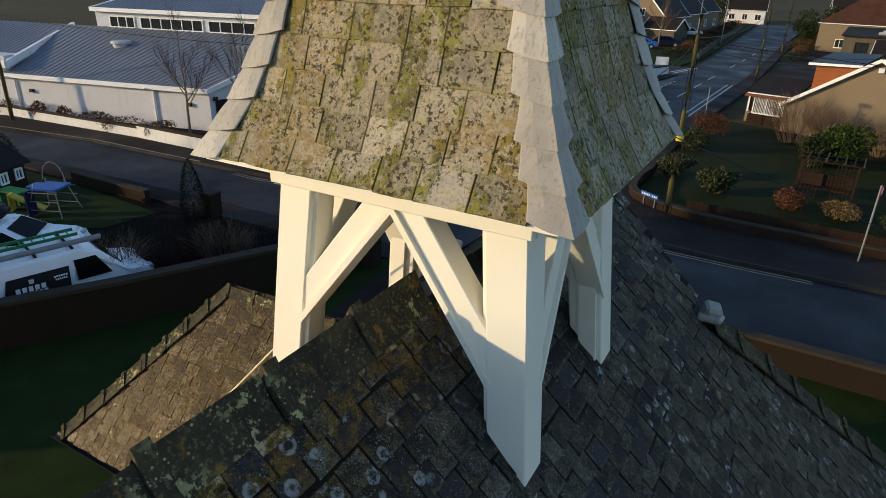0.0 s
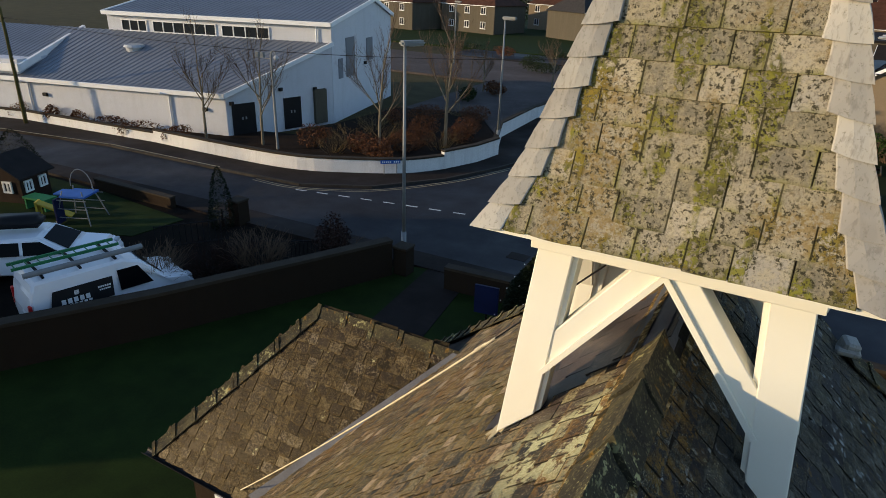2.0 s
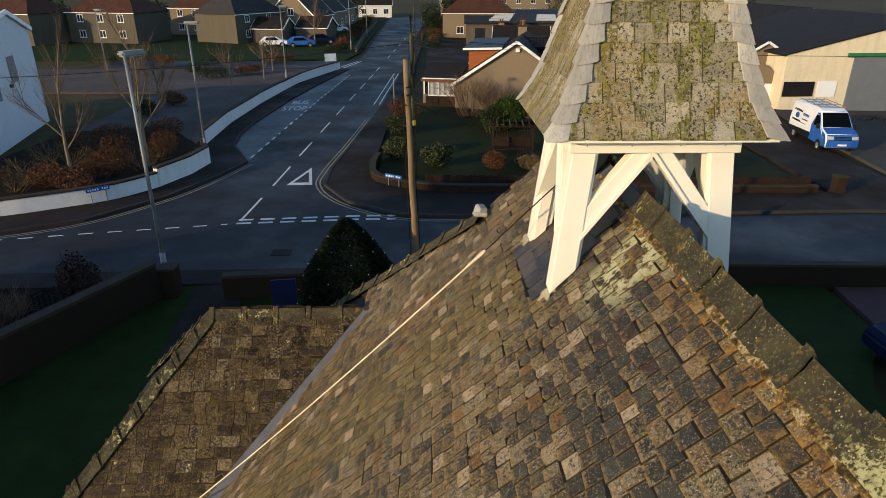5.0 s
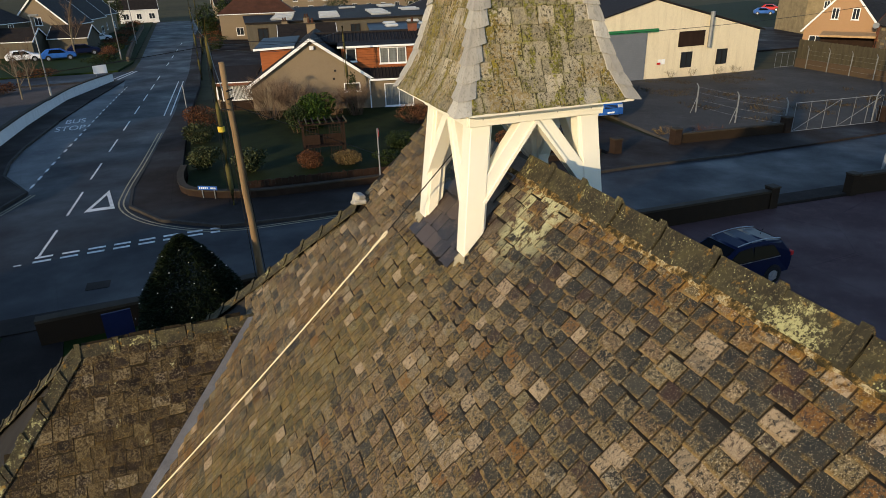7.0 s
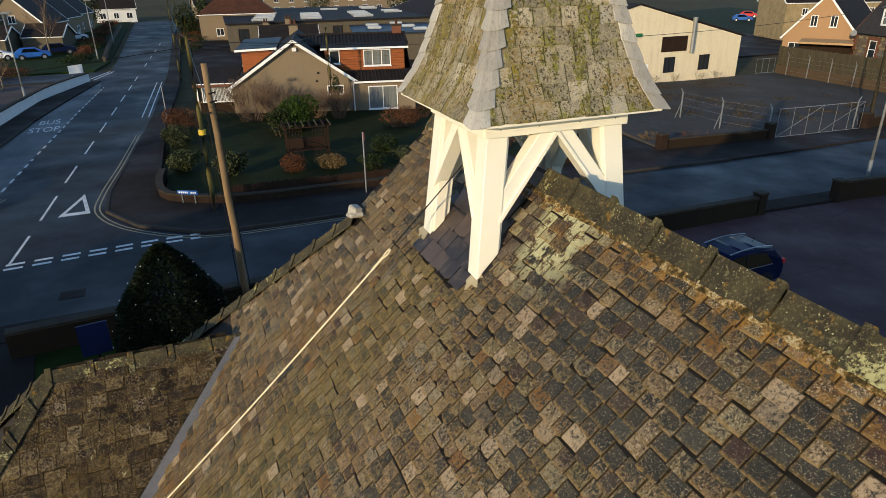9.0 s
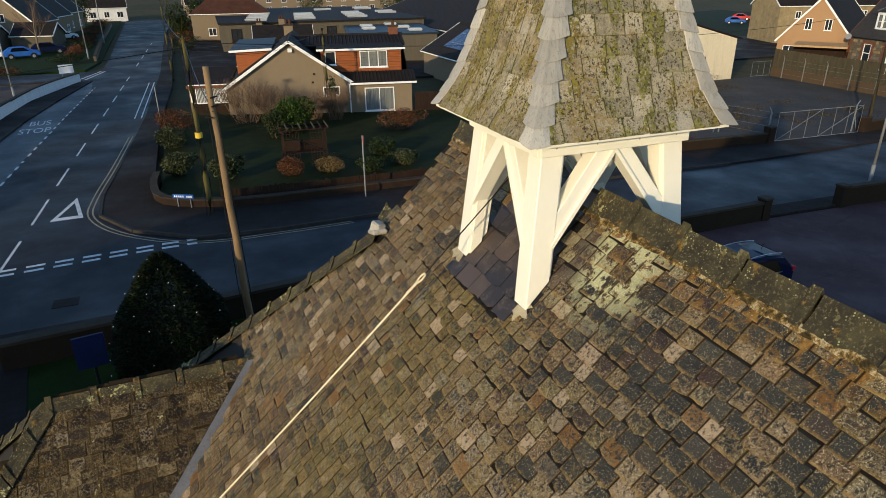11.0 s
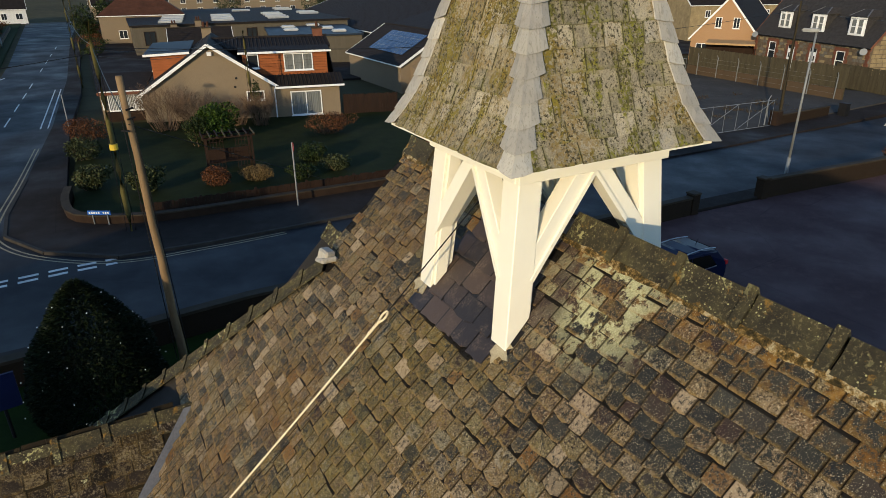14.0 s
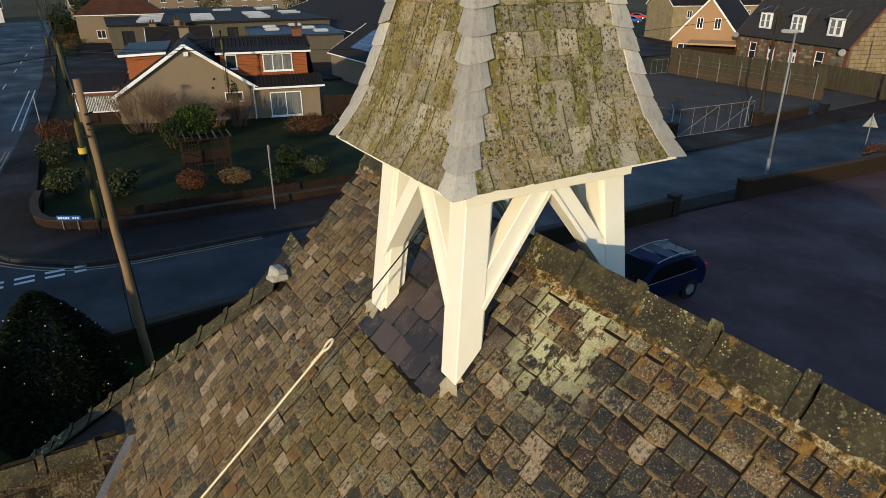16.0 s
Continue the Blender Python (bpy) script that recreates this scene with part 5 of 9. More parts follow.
# ---- belfry ----
BX, BY = -0.022, -0.535
bel = thing("belfry", BX, BY, 7.0, 0, "open timber belfry painted cream with a slated spire", "belfry")
FH, TH = (0.755, 0.660), (0.640, 0.580)   # half sizes at the feet and under the eaves
ZF, ZT = 0.08, 1.36
PW = 0.19
for sx in (-1, 1):
    for sy in (-1, 1):
        def at(z, ox=0.0, oy=0.0):
            k = (z - ZF) / (1.25 - ZF)
            return Vector((sx * (FH[0] + (TH[0] - FH[0]) * k - ox), sy * (FH[1] + (TH[1] - FH[1]) * k - oy), z))

        def cut(z, ox, oy):
            """Foot cut to the slope of the roof."""
            for _ in range(8):
                z = RZ - SL * abs(at(z, ox, oy).x + BX) - 7.0 + 0.035
            return at(z, ox, oy)

        bm = nbm()
        corners = ((0, 0), (PW, 0), (PW, PW), (0, PW))
        lo = [bm.verts.new(cut(ZF + 0.1, ox, oy)) for ox, oy in corners]
        hi = [bm.verts.new(at(ZT, ox, oy)) for ox, oy in corners]
        bm.faces.new(lo)
        bm.faces.new(hi)
        for i in range(4):
            bm.faces.new((lo[i], lo[(i + 1) % 4], hi[(i + 1) % 4], hi[i]))
        bmesh.ops.recalc_face_normals(bm, faces=bm.faces)
        bevel(bm, 0.006)
        post = part("post", bm, M["cream"], bel)
        for ox, oy, dx, dy in ((PW + 0.012, 0.03, 0.025, 0.10), (0.03, PW + 0.012, 0.10, 0.025)):
            bm = nbm()
            q = [(ox - dx / 2, oy), (ox + dx / 2, oy), (ox + dx / 2, oy + dy), (ox - dx / 2, oy + dy)] if dx < dy else [(ox, oy - dy / 2), (ox + dx, oy - dy / 2), (ox + dx, oy + dy / 2), (ox, oy + dy / 2)]
            lo = [bm.verts.new(cut(ZF + 0.1, a, c)) for a, c in q]
            hi = [bm.verts.new(at(ZT, a, c)) for a, c in q]
            bm.faces.new(lo)
            bm.faces.new(hi)
            for i in range(4):
                bm.faces.new((lo[i], lo[(i + 1) % 4], hi[(i + 1) % 4], hi[i]))
            part("edge_bead", bm, M["cream"], post)
        c0 = cut(ZF + 0.1, 0.05, 0.05)
        # ragged skirt of mortar smeared on the slates below the foot
        bm = nbm()
        pts = []
        for k in range(16):
            a0 = math.tau * k / 16
            rr = srng.uniform(0.05, 0.115) * (1.2 if math.cos(a0) * sx > 0.3 else 0.9)
            lx, ly = c0.x + sx * 0.03 + rr * math.cos(a0) * 0.8, c0.y + rr * math.sin(a0)
            pts.append((lx, ly, RZ - SL * abs(lx + BX) - 7.0 + 0.009))
        slab(bm, pts, (sx * 0.012, 0, 0.014))
        part("mortar_skirt", bm, M["palemortar"], bel, "ragged pale mortar round the foot of a post")
        bm = nbm()
        box(bm, (c0.x - sx * 0.03, c0.y - sy * 0.02, c0.z - 0.03 + 0.02), (0.2, 0.2, 0.05), 0, 0, sx * 45)
        part("packing_block", bm, M["black"], bel)


def on_face(face, s, z, inset):
    """A point on a face of the frame: s from -1 to 1 across, z up."""
    k = (z - ZF) / (1.25 - ZF)
    hx, hy = FH[0] + (TH[0] - FH[0]) * k, FH[1] + (TH[1] - FH[1]) * k
    if face in "SN":
        sg = -1 if face == "S" else 1
        return Vector((s * hx, sg * (hy - inset), z))
    sg = -1 if face == "W" else 1
    return Vector((sg * (hx - inset), s * hy, z))


OUT = {"S": (0, -1, 0), "N": (0, 1, 0), "W": (-1, 0, 0), "E": (1, 0, 0)}
for f in "SNWE":
    for s in (-1, 1):
        bm = nbm()
        beam(bm, on_face(f, s * 0.80, 0.60, 0.075), on_face(f, s * 0.04, 1.30, 0.075), 0.125, 0.13, OUT[f])
        bevel(bm, 0.005)
        br = part("brace", bm, M["cream"], bel)
        bm = nbm()
        off = Vector(OUT[f]) * 0.004
        beam(bm, on_face(f, s * 0.755, 0.53, 0.06) + off, on_face(f, s * 0.0, 1.23, 0.06) + off, 0.03, 0.13, OUT[f])
        part("edge_bead", bm, M["cream"], br)
    bm = nbm()
    if f in "SN":
        y = (TH[1] + 0.012) * OUT[f][1]
        box(bm, (0, y, 1.30), (2 * TH[0] + 0.06, 0.05, 0.12))
    else:
        x = (TH[0] + 0.012) * OUT[f][0]
        box(bm, (x, 0, 1.30), (0.05, 2 * TH[1] + 0.0, 0.12))
    bevel(bm, 0.004)
    fas = part("fascia", bm, M["cream"], bel)
    for s in (-0.85, -0.3, 0.3, 0.85):
        bm = nbm()
        p = on_face(f, s, 1.30, 0) + Vector(OUT[f]) * 0.036
        rod(bm, p, p + Vector(OUT[f]) * 0.006, 0.009, 0.006, 8)
        part("bolt_head", bm, M["lead"], fas)
# spire: bell-cast profile (half width, height)
EH = 0.865
PROF = [(0.870, 1.405), (0.780, 1.555), (0.712, 1.70), (0.632, 1.95), (0.565, 2.20), (0.492, 2.47), (0.0, 4.30)]
SCY = 0.045   # the spire's centre against the frame's
bm = nbm()
rings = []
for h, z in PROF[:-1]:
    h -= 0.03
    rings.append([bm.verts.new((sx * h, SCY + sy * h, z)) for sx, sy in ((-1, -1), (1, -1), (1, 1), (-1, 1))])
tip = bm.verts.new((0, SCY, PROF[-1][1]))
for a, c in zip(rings, rings[1:]):
    for i in range(4):
        bm.faces.new((a[i], a[(i + 1) % 4], c[(i + 1) % 4], c[i]))
for i in range(4):
    bm.faces.new((rings[-1][i], rings[-1][(i + 1) % 4], tip))
bm.faces.new(rings[0][::-1])
spire = part("spire", bm, M["deck"], bel, "steep slated spire with flared eaves")
bm = nbm()
for sx, sy, rz in ((0, -1, 0), (0, 1, 0), (-1, 0, 90), (1, 0, 90)):
    box(bm, (sx * (EH - 0.04), SCY + sy * (EH - 0.04), 1.385), (2 * EH - 0.05, 0.10, 0.022), rz)
part("soffit_board", bm, M["cream"], spire)


def spire_half(z):
    for (h0, z0), (h1, z1) in zip(PROF, PROF[1:]):
        if z <= z1:
            return h0 + (h1 - h0) * (z - z0) / (z1 - z0)
    return 0.0


COURSE_Z = [1.392]
while COURSE_Z[-1] < 3.9:
    z = COURSE_Z[-1]
    slope = (spire_half(z) - spire_half(z + 0.1)) / 0.1
    COURSE_Z.append(z + 0.145 / math.sqrt(1 + slope * slope))
verts, faces = [], []
for fi, (f, out) in enumerate((("S", (0, -1)), ("W", (-1, 0)), ("E", (1, 0)), ("N", (0, 1)))):
    ov = Vector((*out, 0))
    ac = Vector((-out[1], out[0], 0))
    for ci in range(len(COURSE_Z) - 2):
        z0, z1 = COURSE_Z[ci], COURSE_Z[ci + 2]
        h0, h1 = spire_half(z0), spire_half(z1)
        half = max(h1 - 0.01, h0 - 0.145)
        if half < 0.05:
            break
        n = max(1, round(2 * half / 0.205))
        cuts = [-half] + [-half + 2 * half * (i + srng.uniform(-0.22, 0.22) + (0.25 if ci % 2 else -0.25)) / n for i in range(1, n)] + [half]
        for u0, u1 in zip(cuts, cuts[1:]):
            p = Vector((0, SCY, 0)) + ov * (h0 + 0.008) + ac * ((u0 + u1) / 2) + Vector((0, 0, z0 + srng.uniform(-0.003, 0.003)))
            q = Vector((0, SCY, 0)) + ov * (h1 - 0.012) + ac * ((u0 + u1) / 2) + Vector((0, 0, z1))
            tl = q - p
            nn = ac.cross(tl.normalized())
            if nn.dot(ov) < 0:
                nn = -nn
            mm = Matrix((ac * (u1 - u0 - 0.003), tl, nn * 0.008)).transposed().to_4x4()
            mm = Matrix.Translation(p) @ Matrix.Rotation(radians(srng.gauss(0, 0.4)), 4, nn) @ mm
            if ci < 10 and f != "N":
                ob = new("slate", srng.choice(SPIRE_SLATES))
                ob.parent = spire
                ob.matrix_basis = mm
            else:
                i = len(verts)
                verts += [mm @ Vector((x, y, w)) for w in (0, 1) for x, y in ((-0.5, 0), (0.5, 0), (0.5, 1), (-0.5, 1))]
                faces += [tuple(i + k for k in q4) for q4 in ((3, 2, 1, 0), (4, 5, 6, 7), (0, 1, 5, 4), (1, 2, 6, 5), (2, 3, 7, 6), (3, 0, 4, 7))]
slate_uv(tagged(raw("slates", verts, faces, M["spire"], spire, "upper courses of lichened slates"), kind="stuff").data)

# lead soakers folded over the spire's corners, one to a course
for sx in (-1, 1):
    for sy in (-1, 1):
        for ci in range(14):
            z0, z1 = COURSE_Z[ci] - (0.004 if ci == 0 else 0.012), COURSE_Z[ci + 1] + 0.045
            h0, h1 = spire_half(z0) + (0.022 if ci == 0 else 0.030), spire_half(z1) + 0.012
            wl, wu = 0.160 + srng.uniform(-0.010, 0.010), 0.100 + srng.uniform(-0.01, 0.01)
            turn = srng.uniform(-0.012, 0.012)
            bm = nbm()
            d = Vector((-sx * 0.006, -sy * 0.006, 0.0))
            grid = []
            for h, w, z, sag in ((h0, wl, z0, 0.022), (h0 * 0.55 + h1 * 0.45 + 0.005, wl * 0.55 + wu * 0.45, z0 * 0.55 + z1 * 0.45, 0), (h1, wu, z1, 0)):
                row = []
                for k, f0 in enumerate((1.0, 0.55, 0.16, 0.0, 0.16, 0.55, 1.0)):
                    e = 0.004 if f0 == 0 else 0.0
                    dz = z + sag * f0 ** 2 * 0.9 + (turn if k > 3 else -turn) * f0
                    puff = 0.008 * f0 * (1 - f0) * 4
                    x, y = (h - w * f0, h + puff) if k <= 3 else (h + puff, h - w * f0)
                    row.append(Vector((sx * (x + e), SCY + sy * (y + e), dz)))
                grid.append(row)
            top = [[bm.verts.new(p) for p in row] for row in grid]
            low_ = [[bm.verts.new(p + d) for p in row] for row in grid]
            for a, c, a2, c2 in zip(top, top[1:], low_, low_[1:]):
                for i in range(6):
                    bm.faces.new((a[i], a[i + 1], c[i + 1], c[i]))
                    bm.faces.new((a2[i], c2[i], c2[i + 1], a2[i + 1]))
                bm.faces.new((a[0], c[0], c2[0], a2[0]))
                bm.faces.new((a[6], a2[6], c2[6], c[6]))
            for i in range(6):
                bm.faces.new((top[0][i], low_[0][i], low_[0][i + 1], top[0][i + 1]))
                bm.faces.new((top[2][i], top[2][i + 1], low_[2][i + 1], low_[2][i]))
            part("lead_soaker", bm, M["lead"], spire, "folded grey lead corner piece")


# ---- boundary walls, fences, gates ----
def wall_run(name, pts, h, thick, m, label, cope=None, cope_m=None, category="wall", base=0.0, group=""):
    """A wall along a line, mitred, following the ground; with a coping."""
    root = thing(name, 0, 0, 0, 0, label, category, group, "structure")
    P = [Vector(p) for p in pts]

    def strip(width, z0, z1, mm, nm):
        bm = nbm()
        sec = []
        for i, p in enumerate(P):
            d0 = (P[i] - P[i - 1]).normalized() if i else (P[1] - P[0]).normalized()
            d1 = (P[i + 1] - P[i]).normalized() if i < len(P) - 1 else d0
            d = (d0 + d1).normalized()
            n = Vector((-d.y, d.x)) * width / 2 / max(d.dot(d0), 0.5)
            g0 = gz(p.x, p.y)
            sec.append([bm.verts.new((*(p + n * s), g0 + z)) for s, z in ((-1, z0), (1, z0), (1, z1), (-1, z1))])
        for a, c in zip(sec, sec[1:]):
            for i in range(4):
                bm.faces.new((a[i], a[(i + 1) % 4], c[(i + 1) % 4], c[i]))
        bm.faces.new(sec[0])
        bm.faces.new(sec[-1][::-1])
        return part(nm, bm, mm, root)

    strip(thick, base - 0.3, h, m, "wall_face")
    if cope:
        strip(thick + 0.08, h, h + cope, cope_m or M["cope"], "coping")
    return root


def pier(x, y, w, h, m, label, rz=0):
    t = thing("gate_pier", x, y, gz(x, y), rz, label, "gate pier", kind="structure")
    bm = nbm()
    box(bm, (0, 0, h / 2 - 0.1), (w, w, h + 0.2))
    part("shaft", bm, m, t)
    bm = nbm()
    box(bm, (0, 0, h + 0.04), (w + 0.08, w + 0.08, 0.08))
    bevel(bm, 0.02)
    part("cap", bm, M["cope"], t)
    return t


wall_run("wall_hall_low", [(-60, 14.3), (-42, 18.3), (-31.2, 19.2)], 0.62, 0.22, M["wharl"], "low white harled wall with a dull coping", 0.09)
wall_run("wall_hall", smooth_line([(-31.2, 19.2), (-25.4, 19.3), (-21.1, 19.7), (-18.1, 21.1), (-16.3, 22.3), (-15.1, 24.0)], 4), 0.78, 0.24, M["wharl"], "curved white harled wall with a brown coping", 0.09)
wall_run("wall_hall_corner", [(-15.1, 24.0), (-14.3, 26.2), (-14.0, 28.3)], 1.0, 0.24, M["wharl"], "taller end of the white harled wall", 0.09)
wall_run("wall_bay", [(-14.2, 28.5), (-15.6, 32.2), (-15.9, 38.8)], 0.95, 0.24, M["wharl"], "white wall behind the bus bay", 0.09)
wall_run("wall_bay_mid", [(-15.9, 38.8), (-15.6, 46.5), (-15.1, 52.3)], 0.9, 0.24, M["wharl"], "white wall stepping down behind the bus bay", 0.09)
wall_run("wall_bay_end", smooth_line([(-15.1, 52.3), (-14.5, 58), (-13.4, 62.8), (-11.9, 67.2)], 3), 0.85, 0.24, M["wharl"], "curving white end of the bay wall", 0.09)
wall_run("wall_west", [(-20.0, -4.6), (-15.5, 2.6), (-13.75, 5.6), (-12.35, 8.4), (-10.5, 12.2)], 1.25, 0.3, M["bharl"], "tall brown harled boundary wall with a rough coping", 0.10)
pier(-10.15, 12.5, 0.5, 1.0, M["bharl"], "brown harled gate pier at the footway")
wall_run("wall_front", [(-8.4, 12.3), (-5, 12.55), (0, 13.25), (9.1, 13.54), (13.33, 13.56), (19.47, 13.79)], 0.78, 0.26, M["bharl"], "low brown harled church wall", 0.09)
pier(19.72, 13.83, 0.42, 0.95, M["bharl"], "brown pier at the car park entrance")
pier(24.59, 13.88, 0.42, 1.0, M["bharl"], "brown pier at the car park entrance")
wall_run("wall_front_east", [(24.69, 13.88), (33.32, 13.59), (60.37, 13.59)], 0.9, 0.26, M["bharl"], "brown harled wall beyond the car park entrance", 0.09)
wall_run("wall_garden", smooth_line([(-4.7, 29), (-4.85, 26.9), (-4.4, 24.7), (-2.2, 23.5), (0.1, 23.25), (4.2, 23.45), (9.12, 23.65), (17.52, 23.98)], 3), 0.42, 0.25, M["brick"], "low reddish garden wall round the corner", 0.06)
wall_run("wall_yard", [(23.37, 24.58), (31.42, 24.47)], 0.65, 0.25, M["bharl"], "low brown wall before the yard", 0.08)
pier(23.17, 24.53, 0.5, 1.0, M["brick"], "brick pier at the forecourt")
pier(31.72, 24.47, 0.5, 1.05, M["brick"], "brick pier at the yard gate")
pier(18.63, 24.06, 0.5, 0.9, M["brick"], "brick pier at the forecourt")
pier(40.75, 24.6, 0.6, 1.1, M["brick"], "brick pier at the yard gate")
wall_run("wall_yard_east", [(41.0, 24.6), (47.9, 25.1)], 0.75, 0.25, M["bharl"], "low brown wall beyond the yard gate", 0.08)
wall_run("wall_drive", [(-26.5, 12.4), (-21.6, 12.5)], 0.5, 0.25, M["bharl"], "low dark garden wall along the footway", 0.06)
wall_run("wall_side", [(-11.9, 85), (-13, 110), (-14, 150)], 0.6, 0.3, M["stone"], "low stone garden wall by the far road", 0.06)


def board_fence(name, a, c, h, label, m, board=0.14, base_h=0.0, base_m=None):
    a, c = Vector(a), Vector(c)
    n = round((c - a).length / board)
    ang = math.degrees(math.atan2((c - a).y, (c - a).x))
    root = thing(name, a.x, a.y, gz(a.x, a.y), ang, label, "fence")
    L = (c - a).length
    drop = gz(c.x, c.y) - gz(a.x, a.y)
    r = random.Random(3)
    me = None
    for i in range(n):
        s = (i + 0.5) * board
        if me is None:
            bm = nbm()
            box(bm, (0, 0, h / 2), (board * 0.93, 0.022, h))
            ob = part("board", bm, m, root)
            me = ob.data
        else:
            ob = new("board", me)
            ob.parent = root
        ob.matrix_basis = pose(s, r.uniform(-0.01, 0.01), base_h + drop * s / L + r.uniform(-0.03, 0.03), 0, r.uniform(-0.6, 0.6), 0)
    for i in range(round(L / 2.4) + 1):
        bm = nbm()
        s = min(i * 2.4, L)
        box(bm, (s, 0.06, (h + base_h) / 2 + drop * s / L), (0.09, 0.09, h + base_h + 0.1))
        part("post", bm, m, root)
    for z in (0.3, h - 0.3):
        bm = nbm()
        beam(bm, (0, 0.03, base_h + z), (L, 0.03, base_h + z + drop), 0.04, 0.09)
        part("rail", bm, m, root)
    if base_h:
        bm = nbm()
        beam(bm, (0, 0, base_h / 2 - 0.2), (L, 0, base_h / 2 - 0.2 + drop), 0.2, base_h + 0.4)
        part("plinth", bm, base_m, root, "rendered plinth wall")
    return root


board_fence("yard_fence", (57.1, 47.3), (55.5, 28.5), 1.9, "weathered vertical board fence on a rendered plinth", M["fencewood"], 0.16, 0.95, M["brownharl"])
board_fence("back_fence", (62.6, 33.7), (56.0, 9.0), 2.2, "tall weathered board fence along the lane", M["fencewood"], 0.16)
board_fence("garden_fence", (-2, 23.75), (17.32, 24.28), 0.75, "low dark board fence inside the garden wall", M["brown"], 0.16)
board_fence("trellis_fence", (13.96, 42.17), (18, 41.42), 1.5, "brown lattice fence beside the bungalow", M["brown"], 0.2)


def metal_gate(name, a, c, h, bars, label, m, posts=True, brace=True):
    a, c = Vector(a), Vector(c)
    L = (c - a).length
    root = thing(name, a.x, a.y, gz(a.x, a.y), math.degrees(math.atan2((c - a).y, (c - a).x)), label, "gate")
    drop = gz(c.x, c.y) - gz(a.x, a.y)
    for z in (0.12, h):
        bm = nbm()
        rod(bm, (0, 0, z), (L, 0, z + drop), 0.022)
        part("rail", bm, m, root)
    for i in range(bars + 1):
        s = L * i / bars
        bm = nbm()
        rod(bm, (s, 0, 0.08 + drop * s / L), (s, 0, h + 0.06 + drop * s / L), 0.016, 0.012, 6)
        part("bar", bm, m, root)
    if brace:
        for i in range(2):
            bm = nbm()
            rod(bm, (L * i / 2, 0, 0.12 + drop * i / 2), (L * (i + 1) / 2, 0, h + drop * (i + 1) / 2), 0.018, 0.018, 6)
            part("brace", bm, m, root)
    return root


metal_gate("yard_gate", (32.3, 24.46), (40.2, 24.56), 1.95, 6, "wide galvanised tube gate across the yard", M["steel"])
metal_gate("yard_side_gate", (54.4, 47.5), (56.9, 47.4), 1.6, 3, "galvanised gate beside the yellow workshop", M["steel"], brace=False)
metal_gate("drive_gate", (-18.6, 9.3), (-17.2, 11.3), 0.9, 12, "black iron bar gate folded back on the drive", M["black"], brace=False)
metal_gate("garden_railing", (-14.9, 10.4), (-13.3, 11.5), 0.85, 14, "black spiked iron railing", M["black"], brace=False)
pier(-18.1, 12.8, 0.55, 1.0, M["bharl"], "dark gate pier on the footway")


def mesh_post(x, y, h=1.9, rz=0, strut=True):
    t = thing("fence_post", x, y, gz(x, y), rz, "galvanised angle fence post with a cranked top", "fence post", "yard fence posts")
    bm = nbm()
    box(bm, (0, 0, h / 2), (0.07, 0.07, h))
    beam(bm, (0, 0, h), (0.2, 0, h + 0.28), 0.05, 0.05)
    part("upright", bm, M["steel"], t)
    if strut:
        bm = nbm()
        rod(bm, (0.5, 0, 0), (0.04, 0, h * 0.6), 0.02, 0.02, 6)
        part("strut", bm, M["steel"], t)
    return t


for x, y, r_ in ((31.2, 32.2, 180), (31.2, 28.2, 180), (32.2, 25.0, 90), (40.3, 25.1, 0)):
    mesh_post(x, y, 1.9, r_)
for i in range(7):
    mesh_post(56.7 - 0.235 * i, 45.6 - 2.75 * i, 2.1, 180, False)
wire = thing("fence_wire", 0, 0, 0, 0, "strands of galvanised wire between the posts", "wire")
for z in (0.5, 1.0, 1.5, 1.9):
    for way in ([(31.2, 32.2), (31.2, 28.2), (32.2, 25.0)], [(56.7, 45.6), (55.99, 37.35), (55.29, 29.1)]):
        bm = nbm()
        tube(bm, [(x, y, gz(x) + z) for x, y in way], [0.006] * 3, 5)
        part("strand", bm, M["steel"], wire)


# ---- poles, lamps, cables, signs ----
def street_lamp(x, y, h, rz, label, arm=0.5):
    t = thing("street_lamp", x, y, gz(x, y), rz, label, "street lamp", "street lamps")
    bm = nbm()
    rod(bm, (0, 0, 0), (0, 0, 1.3), 0.095, 0.09, 12)
    rod(bm, (0, 0, 1.3), (0, 0, h), 0.065, 0.045, 12)
    part("column", bm, M["steel"], t, smooth=True)
    bm = nbm()
    box(bm, (arm * 0.5, 0, h + 0.04), (arm + 0.3, 0.32, 0.16))
    bevel(bm, 0.055, 2)
    part("lantern", bm, M["steel"], t)
    bm = nbm()
    box(bm, (arm * 0.6, 0, h - 0.035), (arm * 0.7, 0.17, 0.03))
    part("lens", bm, M["dome"], t, "pale lamp lens")
    return t


street_lamp(-10.5, 13.05, 7.45, 60, "grey steel street lamp beside the boundary wall")
street_lamp(-14.35, 29.1, 7.3, 0, "grey steel street lamp at the wall's end")
street_lamp(28.35, 15.19, 7.55, 120, "pale grey steel street lamp across the road")
street_lamp(-15.6, 57, 7.0, 0, "grey steel street lamp behind the bay wall")
street_lamp(-12.9, 88, 7.0, 0, "grey steel street lamp by the far road")
street_lamp(-12.6, 110, 7.0, 0, "grey steel street lamp by the far road")
street_lamp(-35, 62, 6.5, 0, "slim grey lamp in the hall car park")


